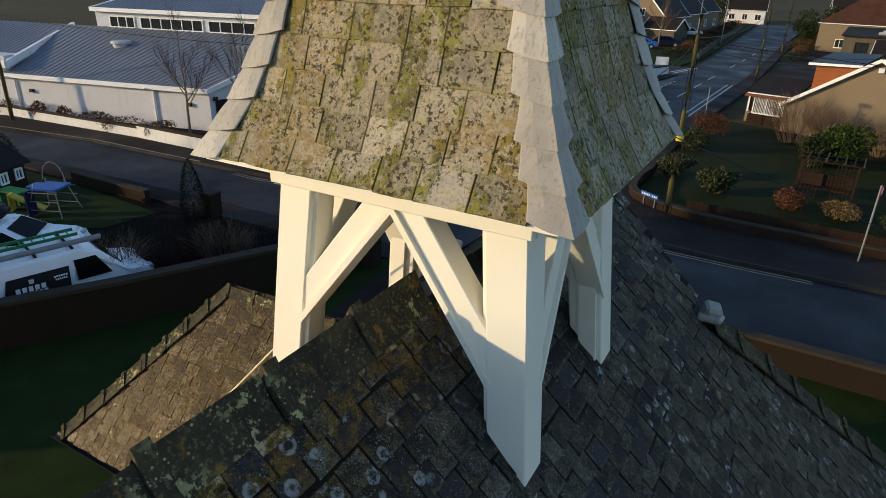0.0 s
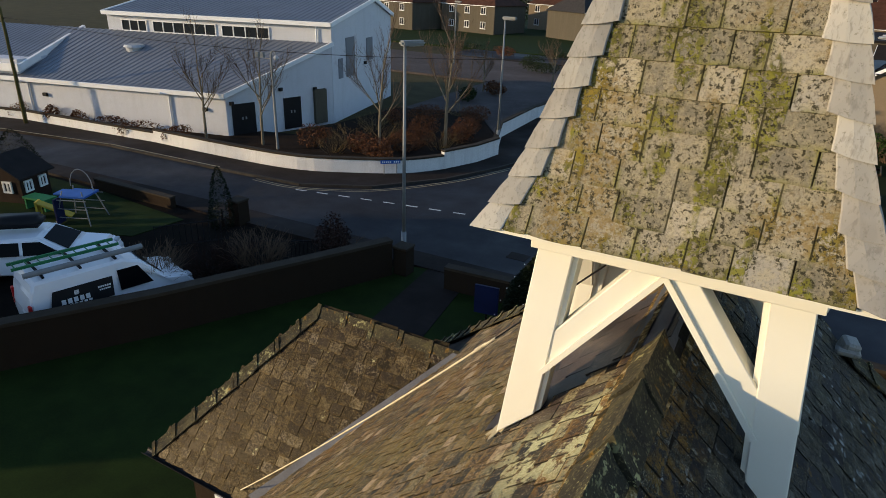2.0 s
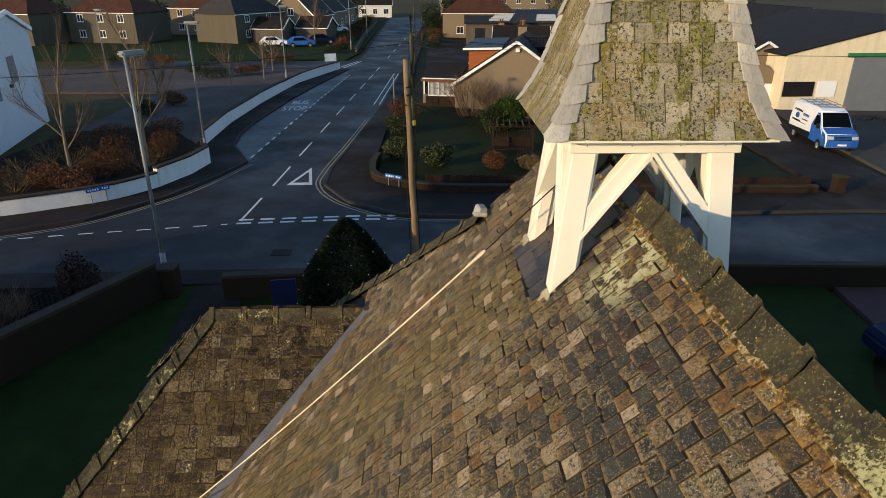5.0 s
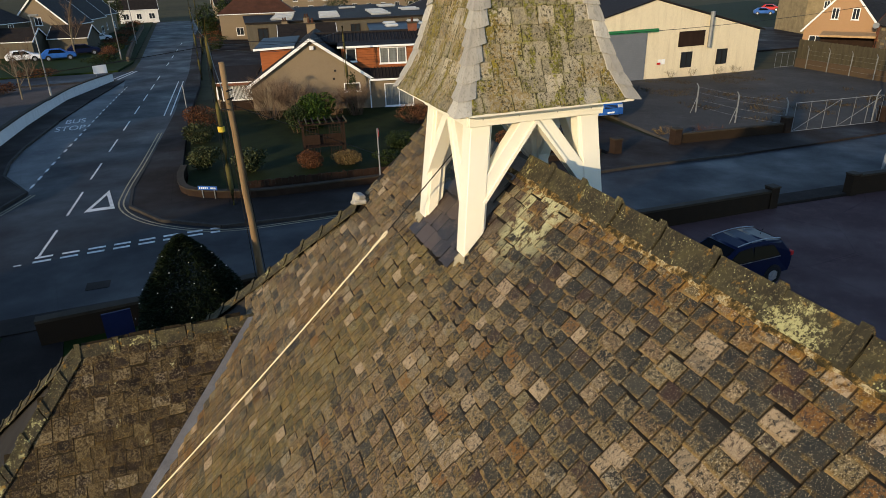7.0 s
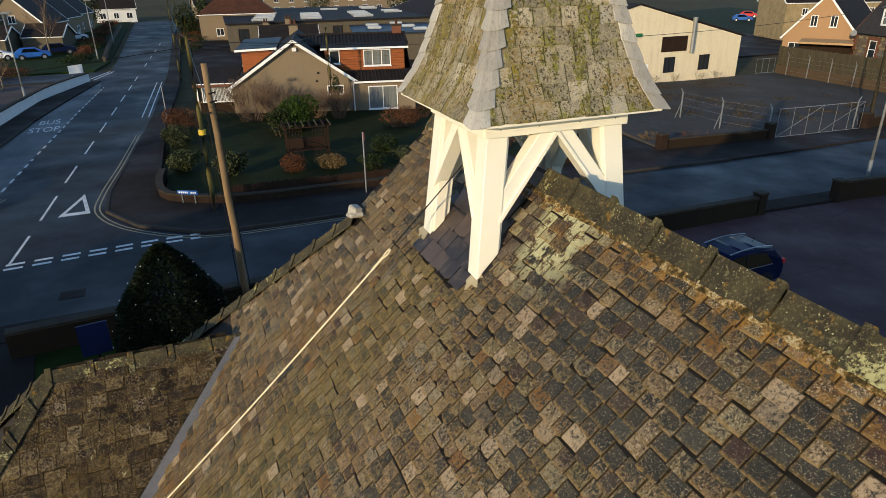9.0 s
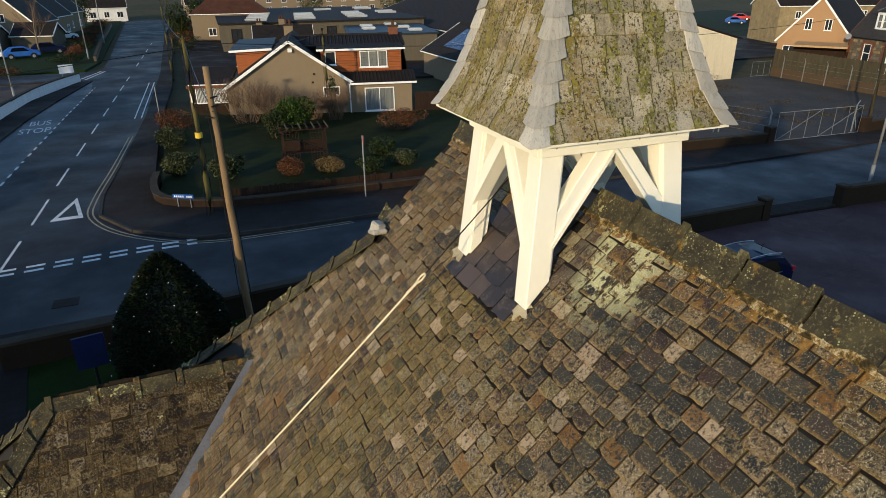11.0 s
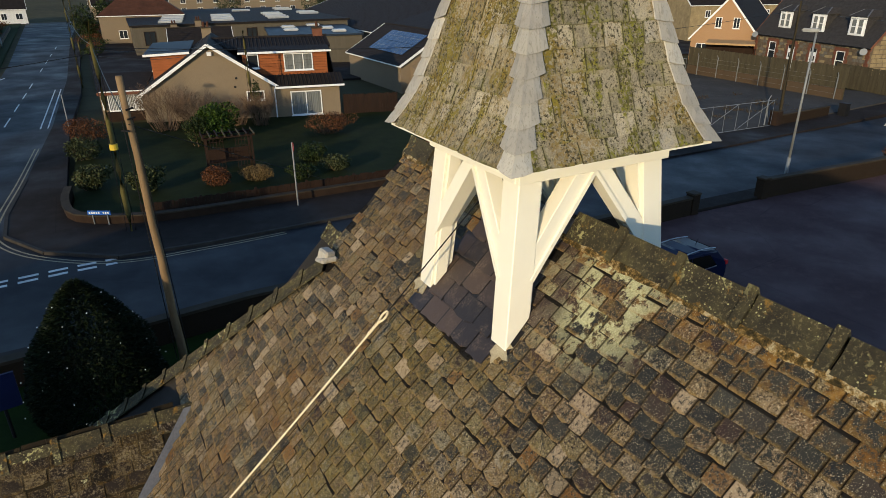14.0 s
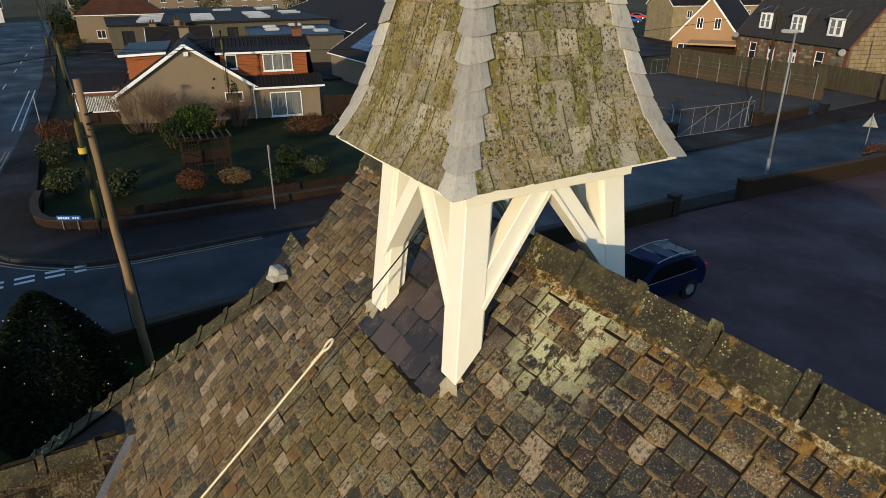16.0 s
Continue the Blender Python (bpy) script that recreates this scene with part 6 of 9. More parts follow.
def pole(x, y, h, lean, m, label, step=True, band=None):
    t = thing("telegraph_pole", x, y, gz(x, y), 0, label, "telegraph pole", "telegraph poles")
    bm = nbm()
    k = 9
    tube(bm, [(lean[0] * i / k + 0.012 * math.sin(i * 2.1), lean[1] * i / k, h * i / k - (0.3 if i == 0 else 0)) for i in range(k + 1)],
         [0.112 - 0.042 * i / k for i in range(k + 1)], 12)
    part("shaft", bm, m, t, smooth=True)
    top = Vector((lean[0], lean[1], h))
    bm = nbm()
    for dz, s in ((-0.9, 1), (-1.15, -1), (-0.7, 1)):
        rod(bm, top + Vector((0, 0, dz)), top + Vector((0.16 * s, 0.04, dz + 0.03)), 0.02, 0.02, 6)
    part("wire_bracket", bm, M["black"], t)
    if band:
        bm = nbm()
        rod(bm, (lean[0] * band / h, lean[1] * band / h, band), (lean[0] * (band + 0.22) / h, lean[1] * (band + 0.22) / h, band + 0.22), 0.15, 0.15, 12)
        part("warning_band", bm, M["yellow"], t, "yellow warning band")
    bm = nbm()
    for i in range(2):
        a0 = 0.4 + i * 2.5
        rod(bm, (0.17 * math.cos(a0), 0.17 * math.sin(a0), 0), (top.x + 0.11 * math.cos(a0), top.y + 0.11 * math.sin(a0), h - 0.9), 0.012, 0.012, 5)
    part("down_cable", bm, M["black"], t)
    return top + Vector((x, y, gz(x, y)))


P1 = pole(-2.17, 11.47, 7.66, (-0.22, -0.86), M["oldwood"], "sunlit bleached timber telegraph pole before the road")
P2 = pole(-2.58, 22.5, 8.08, (0.02, 0.0), M["greenpole"], "greenish timber telegraph pole at the corner garden", band=3.45)
P3 = pole(6.95, 41.6, 6.3, (-0.05, 0.0), M["greenpole"], "old telegraph pole wrapped in ivy by the gable")
P4 = pole(-41.2, 17.6, 6.9, (-0.3, 0.2), M["greenpole"], "timber telegraph pole by the white wall")
P5 = pole(-3.4, 66, 7.5, (0, 0), M["greenpole"], "timber telegraph pole along the side road")
P6 = pole(-2.9, 92, 7.5, (0, 0), M["greenpole"], "timber telegraph pole along the side road")
P7 = pole(40.96, 24.48, 8.6, (0.0, 0.1), M["darkpole"], "dark timber telegraph pole by the yard")
P8 = pole(57, 23.47, 7.5, (0, 0), M["darkpole"], "timber telegraph pole by the lane")


def cable(a, c, sag, r=0.014, label="black overhead cable between poles"):
    a, c = Vector(a), Vector(c)
    t = thing("overhead_cable", *a, 0, label, "cable", "overhead cables")
    bm = nbm()
    n = 18
    f = lambda k: (c - a) * k - Vector((0, 0, sag * 4 * k * (1 - k)))
    tube(bm, [f(i / n) for i in range(n + 1)], [r] * (n + 1), 5)
    part("strand", bm, M["black"], t)


cable(P1 - Vector((0, 0, 0.9)), P2 - Vector((0, 0, 0.9)), 0.3)
cable(P2 - Vector((0, 0, 0.8)), P5 - Vector((0, 0, 0.8)), 0.6)
cable(P5 - Vector((0, 0, 0.8)), P6 - Vector((0, 0, 0.8)), 0.5)
cable(P2 - Vector((0, 0, 1.0)), P3 - Vector((0, 0, 0.3)), 0.4)
cable(P2 - Vector((0, 0, 1.1)), P4 - Vector((0, 0, 0.6)), 0.9)
cable(P2 - Vector((0, 0, 0.9)), P7 - Vector((0, 0, 0.5)), 0.9)
cable(P7 - Vector((0, 0, 0.5)), P8 - Vector((0, 0, 0.5)), 0.4)
cable(P2 - Vector((0, 0, 1.2)), (4.8, 44.4, 4.6), 0.3)
cable(P1 - Vector((0, 0, 1.0)), (6.5, 24.5, 0.2), 0.0, 0.012, "taut stay wire down from the pole")


def sign_on_posts(x, y, w, h, z, rz, m, label, bars=True, post_m=None):
    t = thing("street_sign", x, y, gz(x, y), rz, label, "sign", "street signs")
    bm = nbm()
    box(bm, (0, 0, z), (w, 0.03, h))
    part("plate", bm, m, t)
    for s in (-1, 1):
        bm = nbm()
        rod(bm, (s * w * 0.32, 0.03, 0), (s * w * 0.32, 0.03, z + h / 2), 0.025, 0.025, 8)
        part("post", bm, post_m or M["steel"], t)
    if bars:
        for i in range(9):
            if i != 5:
                bm = nbm()
                box(bm, (-w * 0.4 + i * w * 0.1, -0.019, z), (w * 0.06, 0.006, h * 0.45))
                part("lettering_bar", bm, M["white"], t)
    return t


sign_on_posts(-16.75, 21.6, 1.0, 0.18, 0.75, 42, M["blue"], "blue street name plate on two short posts before the white wall")
sign_on_posts(-3.6, 23.85, 0.95, 0.18, 0.62, -30, M["blue"], "blue street name plate before the garden wall")
sign_on_posts(-13.3, 70.7, 1.35, 0.85, 0.95, 20, M["white"], "blank white notice board on posts", False)


def disc_sign(x, y, h, rz, label, m=None):
    t = thing("road_sign", x, y, gz(x, y), rz, label, "sign", "road signs")
    bm = nbm()
    rod(bm, (0, 0, 0), (0, 0, h), 0.035, 0.035, 8)
    part("post", bm, M["steel"], t)
    if m is None:
        return t
    bm = nbm()
    rod(bm, (0, -0.04, h - 0.2), (0, -0.055, h - 0.2), 0.20, 0.20, 20)
    part("plate", bm, m, t)
    bm = nbm()
    rod(bm, (0, -0.057, h - 0.2), (0, -0.062, h - 0.2), 0.14, 0.14, 20)
    part("face", bm, M["white"], t)
    return t


disc_sign(4.3, 22.6, 3.0, 75, "small round road sign on a thin grey post", M["red"])
disc_sign(-4.6, 44.5, 2.4, 0, "thin grey sign post on the footway")
t = thing("warning_sign", 42.19, 17.43, gz(41.8), 120, "triangular road sign seen from behind on a grey post", "sign", "road signs")
bm = nbm()
rod(bm, (0, 0, 0), (0, 0, 2.1), 0.035, 0.035, 8)
part("post", bm, M["steel"], t)
bm = nbm()
slab(bm, [(-0.45, -0.04, 1.2), (0.45, -0.04, 1.2), (0, -0.04, 2.0)], (0, 0.012, 0))
part("plate", bm, M["steel"], t)
t = thing("bus_stop_post", 5.2, 14.35, gz(5.2), 30, "black post with pale bands and a small plate on the footway", "sign", "road signs")
bm = nbm()
rod(bm, (0, 0, 0), (0, 0, 0.9), 0.085, 0.085, 10)
rod(bm, (0, 0, 0.9), (0, 0, 3.4), 0.05, 0.05, 10)
part("post", bm, M["black"], t)
bm = nbm()
box(bm, (0.06, 0, 2.2), (0.05, 0.3, 0.42), 20)
box(bm, (0.06, 0, 1.7), (0.05, 0.26, 0.3), 20)
part("plate", bm, M["white"], t)
bm = nbm()
rod(bm, (0, 0, 1.15), (0, 0, 1.22), 0.055, 0.055, 10)
rod(bm, (0, 0, 3.0), (0, 0, 3.06), 0.055, 0.055, 10)
part("band", bm, M["white"], t)
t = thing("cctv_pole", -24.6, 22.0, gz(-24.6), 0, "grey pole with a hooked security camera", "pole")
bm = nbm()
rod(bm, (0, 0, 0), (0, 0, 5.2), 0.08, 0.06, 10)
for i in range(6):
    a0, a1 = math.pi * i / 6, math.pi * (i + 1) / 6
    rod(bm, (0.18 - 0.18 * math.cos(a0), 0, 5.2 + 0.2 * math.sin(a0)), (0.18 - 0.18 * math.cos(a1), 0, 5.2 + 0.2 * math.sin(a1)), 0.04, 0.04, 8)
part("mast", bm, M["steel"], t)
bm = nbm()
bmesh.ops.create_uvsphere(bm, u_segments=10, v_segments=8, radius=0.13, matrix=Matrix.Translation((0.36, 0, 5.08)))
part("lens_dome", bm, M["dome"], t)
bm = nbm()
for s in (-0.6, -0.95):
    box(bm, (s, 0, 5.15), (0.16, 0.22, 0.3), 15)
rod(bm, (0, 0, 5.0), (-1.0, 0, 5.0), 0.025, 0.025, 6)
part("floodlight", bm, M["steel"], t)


# ---- building kit ----
def window(parent, c, w, h, out, panes=2, m_frame="white", fill="glass", curtain=False, name="window", sill=True):
    """A framed window standing 3 cm proud of a wall. c: middle; out: way the wall faces (in the plane of the ground)."""
    o = Vector((*out, 0)).normalized()
    a = Vector((-o.y, o.x, 0))
    c = Vector(c)
    rz = math.degrees(math.atan2(a.y, a.x))
    bm = nbm()
    for s in (-1, 1):
        box(bm, tuple(c + a * (s * (w / 2 - 0.035)) + o * 0.02), (0.07, 0.10, h), rz)
        box(bm, tuple(c + Vector((0, 0, s * (h / 2 - 0.035))) + o * 0.02), (w - 0.14, 0.10, 0.07), rz)
    for i in range(1, panes):
        box(bm, tuple(c + a * (-w / 2 + w * i / panes) + o * 0.015), (0.06, 0.08, h - 0.14), rz)
    win = part(name, bm, M[m_frame], parent)
    for i in range(panes):
        bm = nbm()
        pw = (w - 0.14 - 0.06 * (panes - 1)) / panes
        pc = c + a * (-w / 2 + 0.07 + pw / 2 + i * (pw + 0.06))
        box(bm, tuple(pc + o * 0.0), (pw, 0.03, h - 0.14), rz)
        part("pane", bm, M[fill], win)
        if curtain:
            bm = nbm()
            n = 16
            zig = [pc + a * (-pw / 2 + pw * k / n) + o * (0.018 + 0.012 * (k % 2)) - Vector((0, 0, h / 2 - 0.08)) for k in range(n + 1)]
            lo = [bm.verts.new(q) for q in zig]
            hi = [bm.verts.new(q + Vector((0, 0, h - 0.16))) for q in zig]
            for k in range(n):
                bm.faces.new((lo[k], lo[k + 1], hi[k + 1], hi[k]))
            part("curtain", bm, M["curtain"], win, "pale hanging curtain in folds")
    if sill:
        bm = nbm()
        box(bm, tuple(c + o * 0.06 - Vector((0, 0, h / 2 + 0.03))), (w + 0.12, 0.16, 0.06), rz)
        part("sill", bm, M[m_frame], win)
    return win


def chimney(parent, x, y, z, h, m="hharl", pots=2, rz=0):
    bm = nbm()
    box(bm, (x, y, z + h / 2), (0.75, 0.5, h), rz)
    ch = part("chimney", bm, M[m], parent)
    bm = nbm()
    box(bm, (x, y, z + h + 0.05), (0.88, 0.62, 0.12), rz)
    part("chimney_cap", bm, M["cope"], ch)
    for i in range(pots):
        bm = nbm()
        px_ = x + (i - (pots - 1) / 2) * 0.32
        rod(bm, (px_, y, z + h + 0.1), (px_, y, z + h + 0.5), 0.12, 0.10, 10)
        part("chimney_pot", bm, M["redtile"], ch)


def gable_house(name, x, y, rz, w, d, eave, apex, wall_m, roof_m, label, hip=False, over=0.25, group="", windows=(), roof_label=""):
    """Ridge along local x; w along x, d along y; front faces -y."""
    t = thing(name, x, y, gz(x, y), rz, label, "house", group)
    bm = nbm()
    if hip:
        box(bm, (0, 0, eave / 2 - 0.2), (w, d, eave + 0.4))
    else:
        slab(bm, [(-w / 2, -d / 2, -0.4), (-w / 2, d / 2, -0.4), (-w / 2, d / 2, eave), (-w / 2, 0, apex), (-w / 2, -d / 2, eave)], (w, 0, 0))
    part("wall", bm, M[wall_m], t)
    for s in (-1, 1):
        bm = nbm()
        k = (apex - eave) / (d / 2)
        e = d / 2 + over
        ze = apex - k * e
        inset = d * 0.42 if hip else -over
        xo = w / 2 + over
        pts = [(-xo, s * e, ze), (xo, s * e, ze), (w / 2 - inset, 0, apex), (-w / 2 + inset, 0, apex)]
        slab(bm, [Vector(p) + Vector((0, 0, 0.03)) for p in pts], (0, 0, 0.09))
        rf = part("roof", bm, M[roof_m], t, roof_label)
        # courses of tiles as shallow steps
        n = max(5, round(math.hypot(e, apex - ze) / 0.33))
        for i in range(n):
            f0 = i / n
            yy, zz = s * e * (1 - f0), ze + (apex - ze) * f0 + 0.125
            half = xo + (w / 2 - inset - xo) * f0
            bm = nbm()
            box(bm, (0, yy, zz), (2 * half - 0.02, 0.10, 0.022), 0, math.degrees(math.atan2(apex - ze, e)) * -s, 0)
            part("tile_course", bm, M[roof_m], rf)
        bm = nbm()
        beam(bm, (-xo, s * (e + 0.04), ze + 0.04), (xo, s * (e + 0.04), ze + 0.04), 0.09, 0.10)
        part("gutter", bm, M["white"], t)
    if hip:
        for s in (-1, 1):
            bm = nbm()
            xo, e = w / 2 + over, d / 2 + over
            ze = apex - (apex - eave) / (d / 2) * e
            slab(bm, [(s * xo, -e, ze + 0.03), (s * xo, e, ze + 0.03), (s * (w / 2 - d * 0.42), 0, apex + 0.03)], (0, 0, 0.09))
            part("roof", bm, M[roof_m], t)
    else:
        for s in (-1, 1):
            for q in (-1, 1):
                bm = nbm()
                k = (apex - eave) / (d / 2)
                beam(bm, (s * (w / 2 + over + 0.01), q * (d / 2 + over), apex - k * (d / 2 + over) + 0.02), (s * (w / 2 + over + 0.01), 0, apex + 0.05), 0.05, 0.2)
                part("bargeboard", bm, M["white"], t)
    bm = nbm()
    L = w / 2 - d * 0.42 if hip else w / 2 + over
    rod(bm, (-L, 0, apex + 0.12), (L, 0, apex + 0.12), 0.09, 0.09, 8)
    part("ridge", bm, M[roof_m], t)
    for side, u, z, ww, hh in windows:
        c, o = {"S": ((u, -d / 2, z), (0, -1)), "N": ((u, d / 2, z), (0, 1)), "E": ((w / 2, u, z), (1, 0)), "W": ((-w / 2, u, z), (-1, 0))}[side]
        window(t, c, ww, hh, o)
    return t


# ---- the white hall ----
hall = thing("hall", -25.27, 23.48, gz(-25), 14, "large white harled hall with grey profiled metal roofs", "hall")
LW, LD, HD, HA, TW, DX = 21.0, 6.67, 11.34, 7.54, 17.1, -3.83
ZE, ZJ, ZC, ZR = 2.51, 4.95, 6.2, 7.45
bm = nbm()
lo = [bm.verts.new(p) for p in ((DX, 0, -0.4), (-0.03, LD, -0.4), (-LW, LD, -0.4), (-LW, 0, -0.4))]
hi = [bm.verts.new(p) for p in ((DX, 0, ZE), (-0.03, LD, ZJ), (-LW, LD, ZJ), (-LW, 0, ZE))]
bm.faces.new(lo)
bm.faces.new(hi)
for i in range(4):
    bm.faces.new((lo[i], lo[(i + 1) % 4], hi[(i + 1) % 4], hi[i]))
part("wall", bm, M["hallharl"], hall, "white harled side wall")
bm = nbm()
slab(bm, [(0, LD, -0.4), (0, LD + HD, -0.4), (0, LD + HD, ZC), (0, LD + HA, ZR), (0, LD, ZC)], (-TW, 0, 0))
part("wall", bm, M["hallharl"], hall, "tall white harled hall wall")


def profiled(parent, pts4, rib, label):
    """A ribbed metal roof on the quad a-b (eave) c-d (top)."""
    a, b_, c, d = (Vector(p) for p in pts4)
    n = (b_ - a).cross(d - a).normalized()
    if n.z < 0:
        n = -n
    bm = nbm()
    slab(bm, [a, b_, c, d], n * 0.05)
    rf = part("roof", bm, M["metalroof"], parent, label)
    k = round((b_ - a).length / rib)
    verts, faces = [], []
    t = (b_ - a).normalized()
    for i in range(k):
        f0 = (i + 0.5) / k
        p, q = a.lerp(b_, f0) + n * 0.05, d.lerp(c, f0) + n * 0.05
        j = len(verts)
        verts += [p - t * 0.07, p + t * 0.07, p + t * 0.035 + n * 0.028, p - t * 0.035 + n * 0.028, q - t * 0.07, q + t * 0.07, q + t * 0.035 + n * 0.028, q - t * 0.035 + n * 0.028]
        faces += [tuple(j + x for x in fc) for fc in ((0, 1, 2, 3), (4, 7, 6, 5), (3, 2, 6, 7), (1, 5, 6, 2), (0, 3, 7, 4))]
    raw("rib", verts, faces, M["metalroof"], rf)


profiled(hall, [(-LW, -0.25, ZE - 0.02), (DX + 0.1, -0.25, ZE - 0.02), (0.08, LD, ZJ + 0.05), (-LW, LD, ZJ + 0.05)], 0.4, "grey ribbed metal lean-to roof")
profiled(hall, [(-TW - 0.1, LD - 0.25, ZC + 0.02), (0.1, LD - 0.25, ZC + 0.02), (0.1, LD + HA, ZR + 0.06), (-TW - 0.1, LD + HA, ZR + 0.06)], 0.4, "grey ribbed metal hall roof")
profiled(hall, [(-TW - 0.1, LD + HD + 0.25, ZC + 0.02), (0.1, LD + HD + 0.25, ZC + 0.02), (0.1, LD + HA, ZR + 0.06), (-TW - 0.1, LD + HA, ZR + 0.06)], 0.4, "grey ribbed metal hall roof")
for a, c in (((-LW, -0.3, ZE - 0.02), (DX + 0.14, -0.3, ZE - 0.02)), ((DX + 0.14, -0.3, ZE), (0.12, LD, ZJ + 0.08)), ((-TW - 0.1, LD - 0.3, ZC), (0.14, LD - 0.3, ZC)), ((0.14, LD - 0.3, ZC), (0.14, LD + HA, ZR + 0.06)), ((0.14, LD + HD + 0.3, ZC), (0.14, LD + HA, ZR + 0.06)), ((-TW - 0.14, LD - 0.3, ZC), (-TW - 0.14, LD + HA, ZR + 0.06))):
    bm = nbm()
    beam(bm, a, c, 0.12, 0.26)
    part("fascia", bm, M["white"], hall, "white metal roof edge")
for x, w in ((-14.9, 2.1), (-10.9, 5.0), (-6.2, 3.6)):
    window(hall, (x, LD, 5.42), w, 0.78, (0, -1), max(3, round(w / 0.8)), sill=False)


def end_wall(y, out=0.0):
    """A point of the lean-to's splayed end wall."""
    return DX + (-0.03 - DX) * y / LD + out * 0.87, y - out * 0.49


for y, z, w, h in ((0.95, 0.95, 1.5, 1.95), (3.9, 0.95, 1.25, 1.95)):
    bm = nbm()
    box(bm, (*end_wall(y, 0.03), z), (0.08, w, h), -29.7)
    d = part("door", bm, M["black"], hall, "black double door")
    bm = nbm()
    for s in (-1, 1):
        box(bm, (*end_wall(y + s * 0.1, 0.075), z + 0.1), (0.02, 0.1, 0.16), -29.7)
    part("door_plate", bm, M["steel"], d)
bm = nbm()
box(bm, (*end_wall(5.7, 0.10), 1.15), (0.3, 0.9, 2.2), -29.7)
part("door", bm, M["gharl"], hall, "pale grey recessed door")
for y, z, w, h in ((LD + 1.3, 3.3, 0.7, 1.3), (LD + 3.0, 3.9, 1.5, 2.6), (LD + 6.6, 4.1, 1.2, 1.6)):
    bm = nbm()
    box(bm, (0.02, y, z), (0.05, w, h))
    part("wall_panel", bm, M["metalroof"], hall, "grey metal wall panel")
for c, s_ in [((*end_wall(y, 0.08), z), (0.16, 0.28, 0.2)) for y, z in ((0.3, 2.0), (3.2, 2.5), (5.4, 2.3))] + [((0.08, LD + 5.6, 3.2), (0.16, 0.28, 0.2))] + [((x, -0.08, 1.6), (0.28, 0.16, 0.2)) for x in (-5.2, -16.8)]:
    bm = nbm()
    box(bm, c, s_)
    part("wall_lamp", bm, M["black"], hall)
for x in (-7.6, -18.0):
    bm = nbm()
    rod(bm, (x, -0.08, 0), (x, -0.08, ZE - 0.2), 0.06, 0.06, 8)
    rod(bm, (x, -0.08, ZE - 0.25), (x - 0.3, -0.5, ZE - 0.08), 0.06, 0.06, 8)
    part("downpipe", bm, M["white"], hall)
bm = nbm()
rod(bm, (-1.0, LD - 0.1, ZJ), (-1.0, LD - 0.1, ZC), 0.06, 0.06, 8)
part("downpipe", bm, M["white"], hall)
bm = nbm()
rod(bm, (-13.2, 4.3, 3.9), (-13.2, 4.3, 4.3), 0.5, 0.55, 14)
rod(bm, (-13.2, 4.3, 4.3), (-13.2, 4.3, 4.45), 0.68, 0.6, 14)
part("roof_vent", bm, M["dome"], hall, "white roof ventilator")
low = thing("hall_annexe", -49.5, 18.6, gz(-52), 14, "white annexe with a low grey roof and deep white eaves", "building")
bm = nbm()
box(bm, (-4, 6, 1.6), (20, 14, 4.0))
part("wall", bm, M["hallharl"], low)
profiled(low, [(-14, -1.2, 3.2), (6.2, -1.2, 3.2), (4.5, 6.5, 4.9), (-14, 6.5, 4.9)], 0.4, "grey ribbed annexe roof")
bm = nbm()
beam(bm, (-14, -1.3, 3.15), (6.4, -1.3, 3.15), 0.2, 0.5)
beam(bm, (6.4, -1.3, 3.15), (4.6, 6.5, 4.95), 0.2, 0.4)
part("fascia", bm, M["white"], low)

# ---- bungalow on the corner ----
bun = thing("bungalow", 9.0, 43.0, gz(9), -12, "buff roughcast bungalow with orange-clad dormers and dark tiled roofs", "house")
GL, GA, GR, DL = -9.0, -4.27, 0.0, 10.0      # gable: west corner, apex, east corner; depth
EVL, AP, EVR = 2.2, 5.3, 2.42
bm = nbm()
slab(bm, [(GL, 0, -0.5), (GR, 0, -0.5), (GR, 0, EVR), (GA, 0, AP), (GL, 0, EVL)], (0, DL, 0))
part("wall", bm, M["hharl"], bun, "buff roughcast gable wall")
for x0, z0, label in ((GL - 0.32, EVL - 0.18, "white painted bargeboard"), (GR + 0.25, EVR - 0.14, "white painted bargeboard")):
    bm = nbm()
    slab(bm, [(x0, -0.3, z0 + 0.03), (GA, -0.3, AP + 0.03), (GA, DL, AP + 0.03), (x0, DL, z0 + 0.03)], (0, 0, 0.1))
    rf = part("roof", bm, M["tile"], bun, "dark tiled roof slope")
    for i in range(15):
        f0 = i / 15
        bm = nbm()
        box(bm, (x0 + (GA - x0) * f0, DL / 2 - 0.15, z0 + (AP - z0) * f0 + 0.135), (0.08, DL + 0.28, 0.02), 0, 0, 35 if x0 > GA else -35)
        part("tile_course", bm, M["tile"], rf)
    bm = nbm()
    beam(bm, (x0, -0.34, z0), (GA, -0.34, AP + 0.06), 0.05, 0.2)
    part("bargeboard", bm, M["white"], bun, label)
bm = nbm()
slab(bm, [(GR, -0.02, -0.5), (4.7, -0.02, -0.5), (4.7, -0.02, 2.22), (GR, -0.02, 2.22)], (0, DL - 1.0, 0))
part("wall", bm, M["hharl"], bun, "buff roughcast front wall")
bm = nbm()
slab(bm, [(0.1, -0.4, 2.24), (5.0, -0.4, 2.24), (5.0, 1.15, 2.86), (-0.9, 1.15, 2.86)], (0, 0, 0.10))
rf = part("roof", bm, M["tile"], bun, "strip of dark tiles below the dormer")
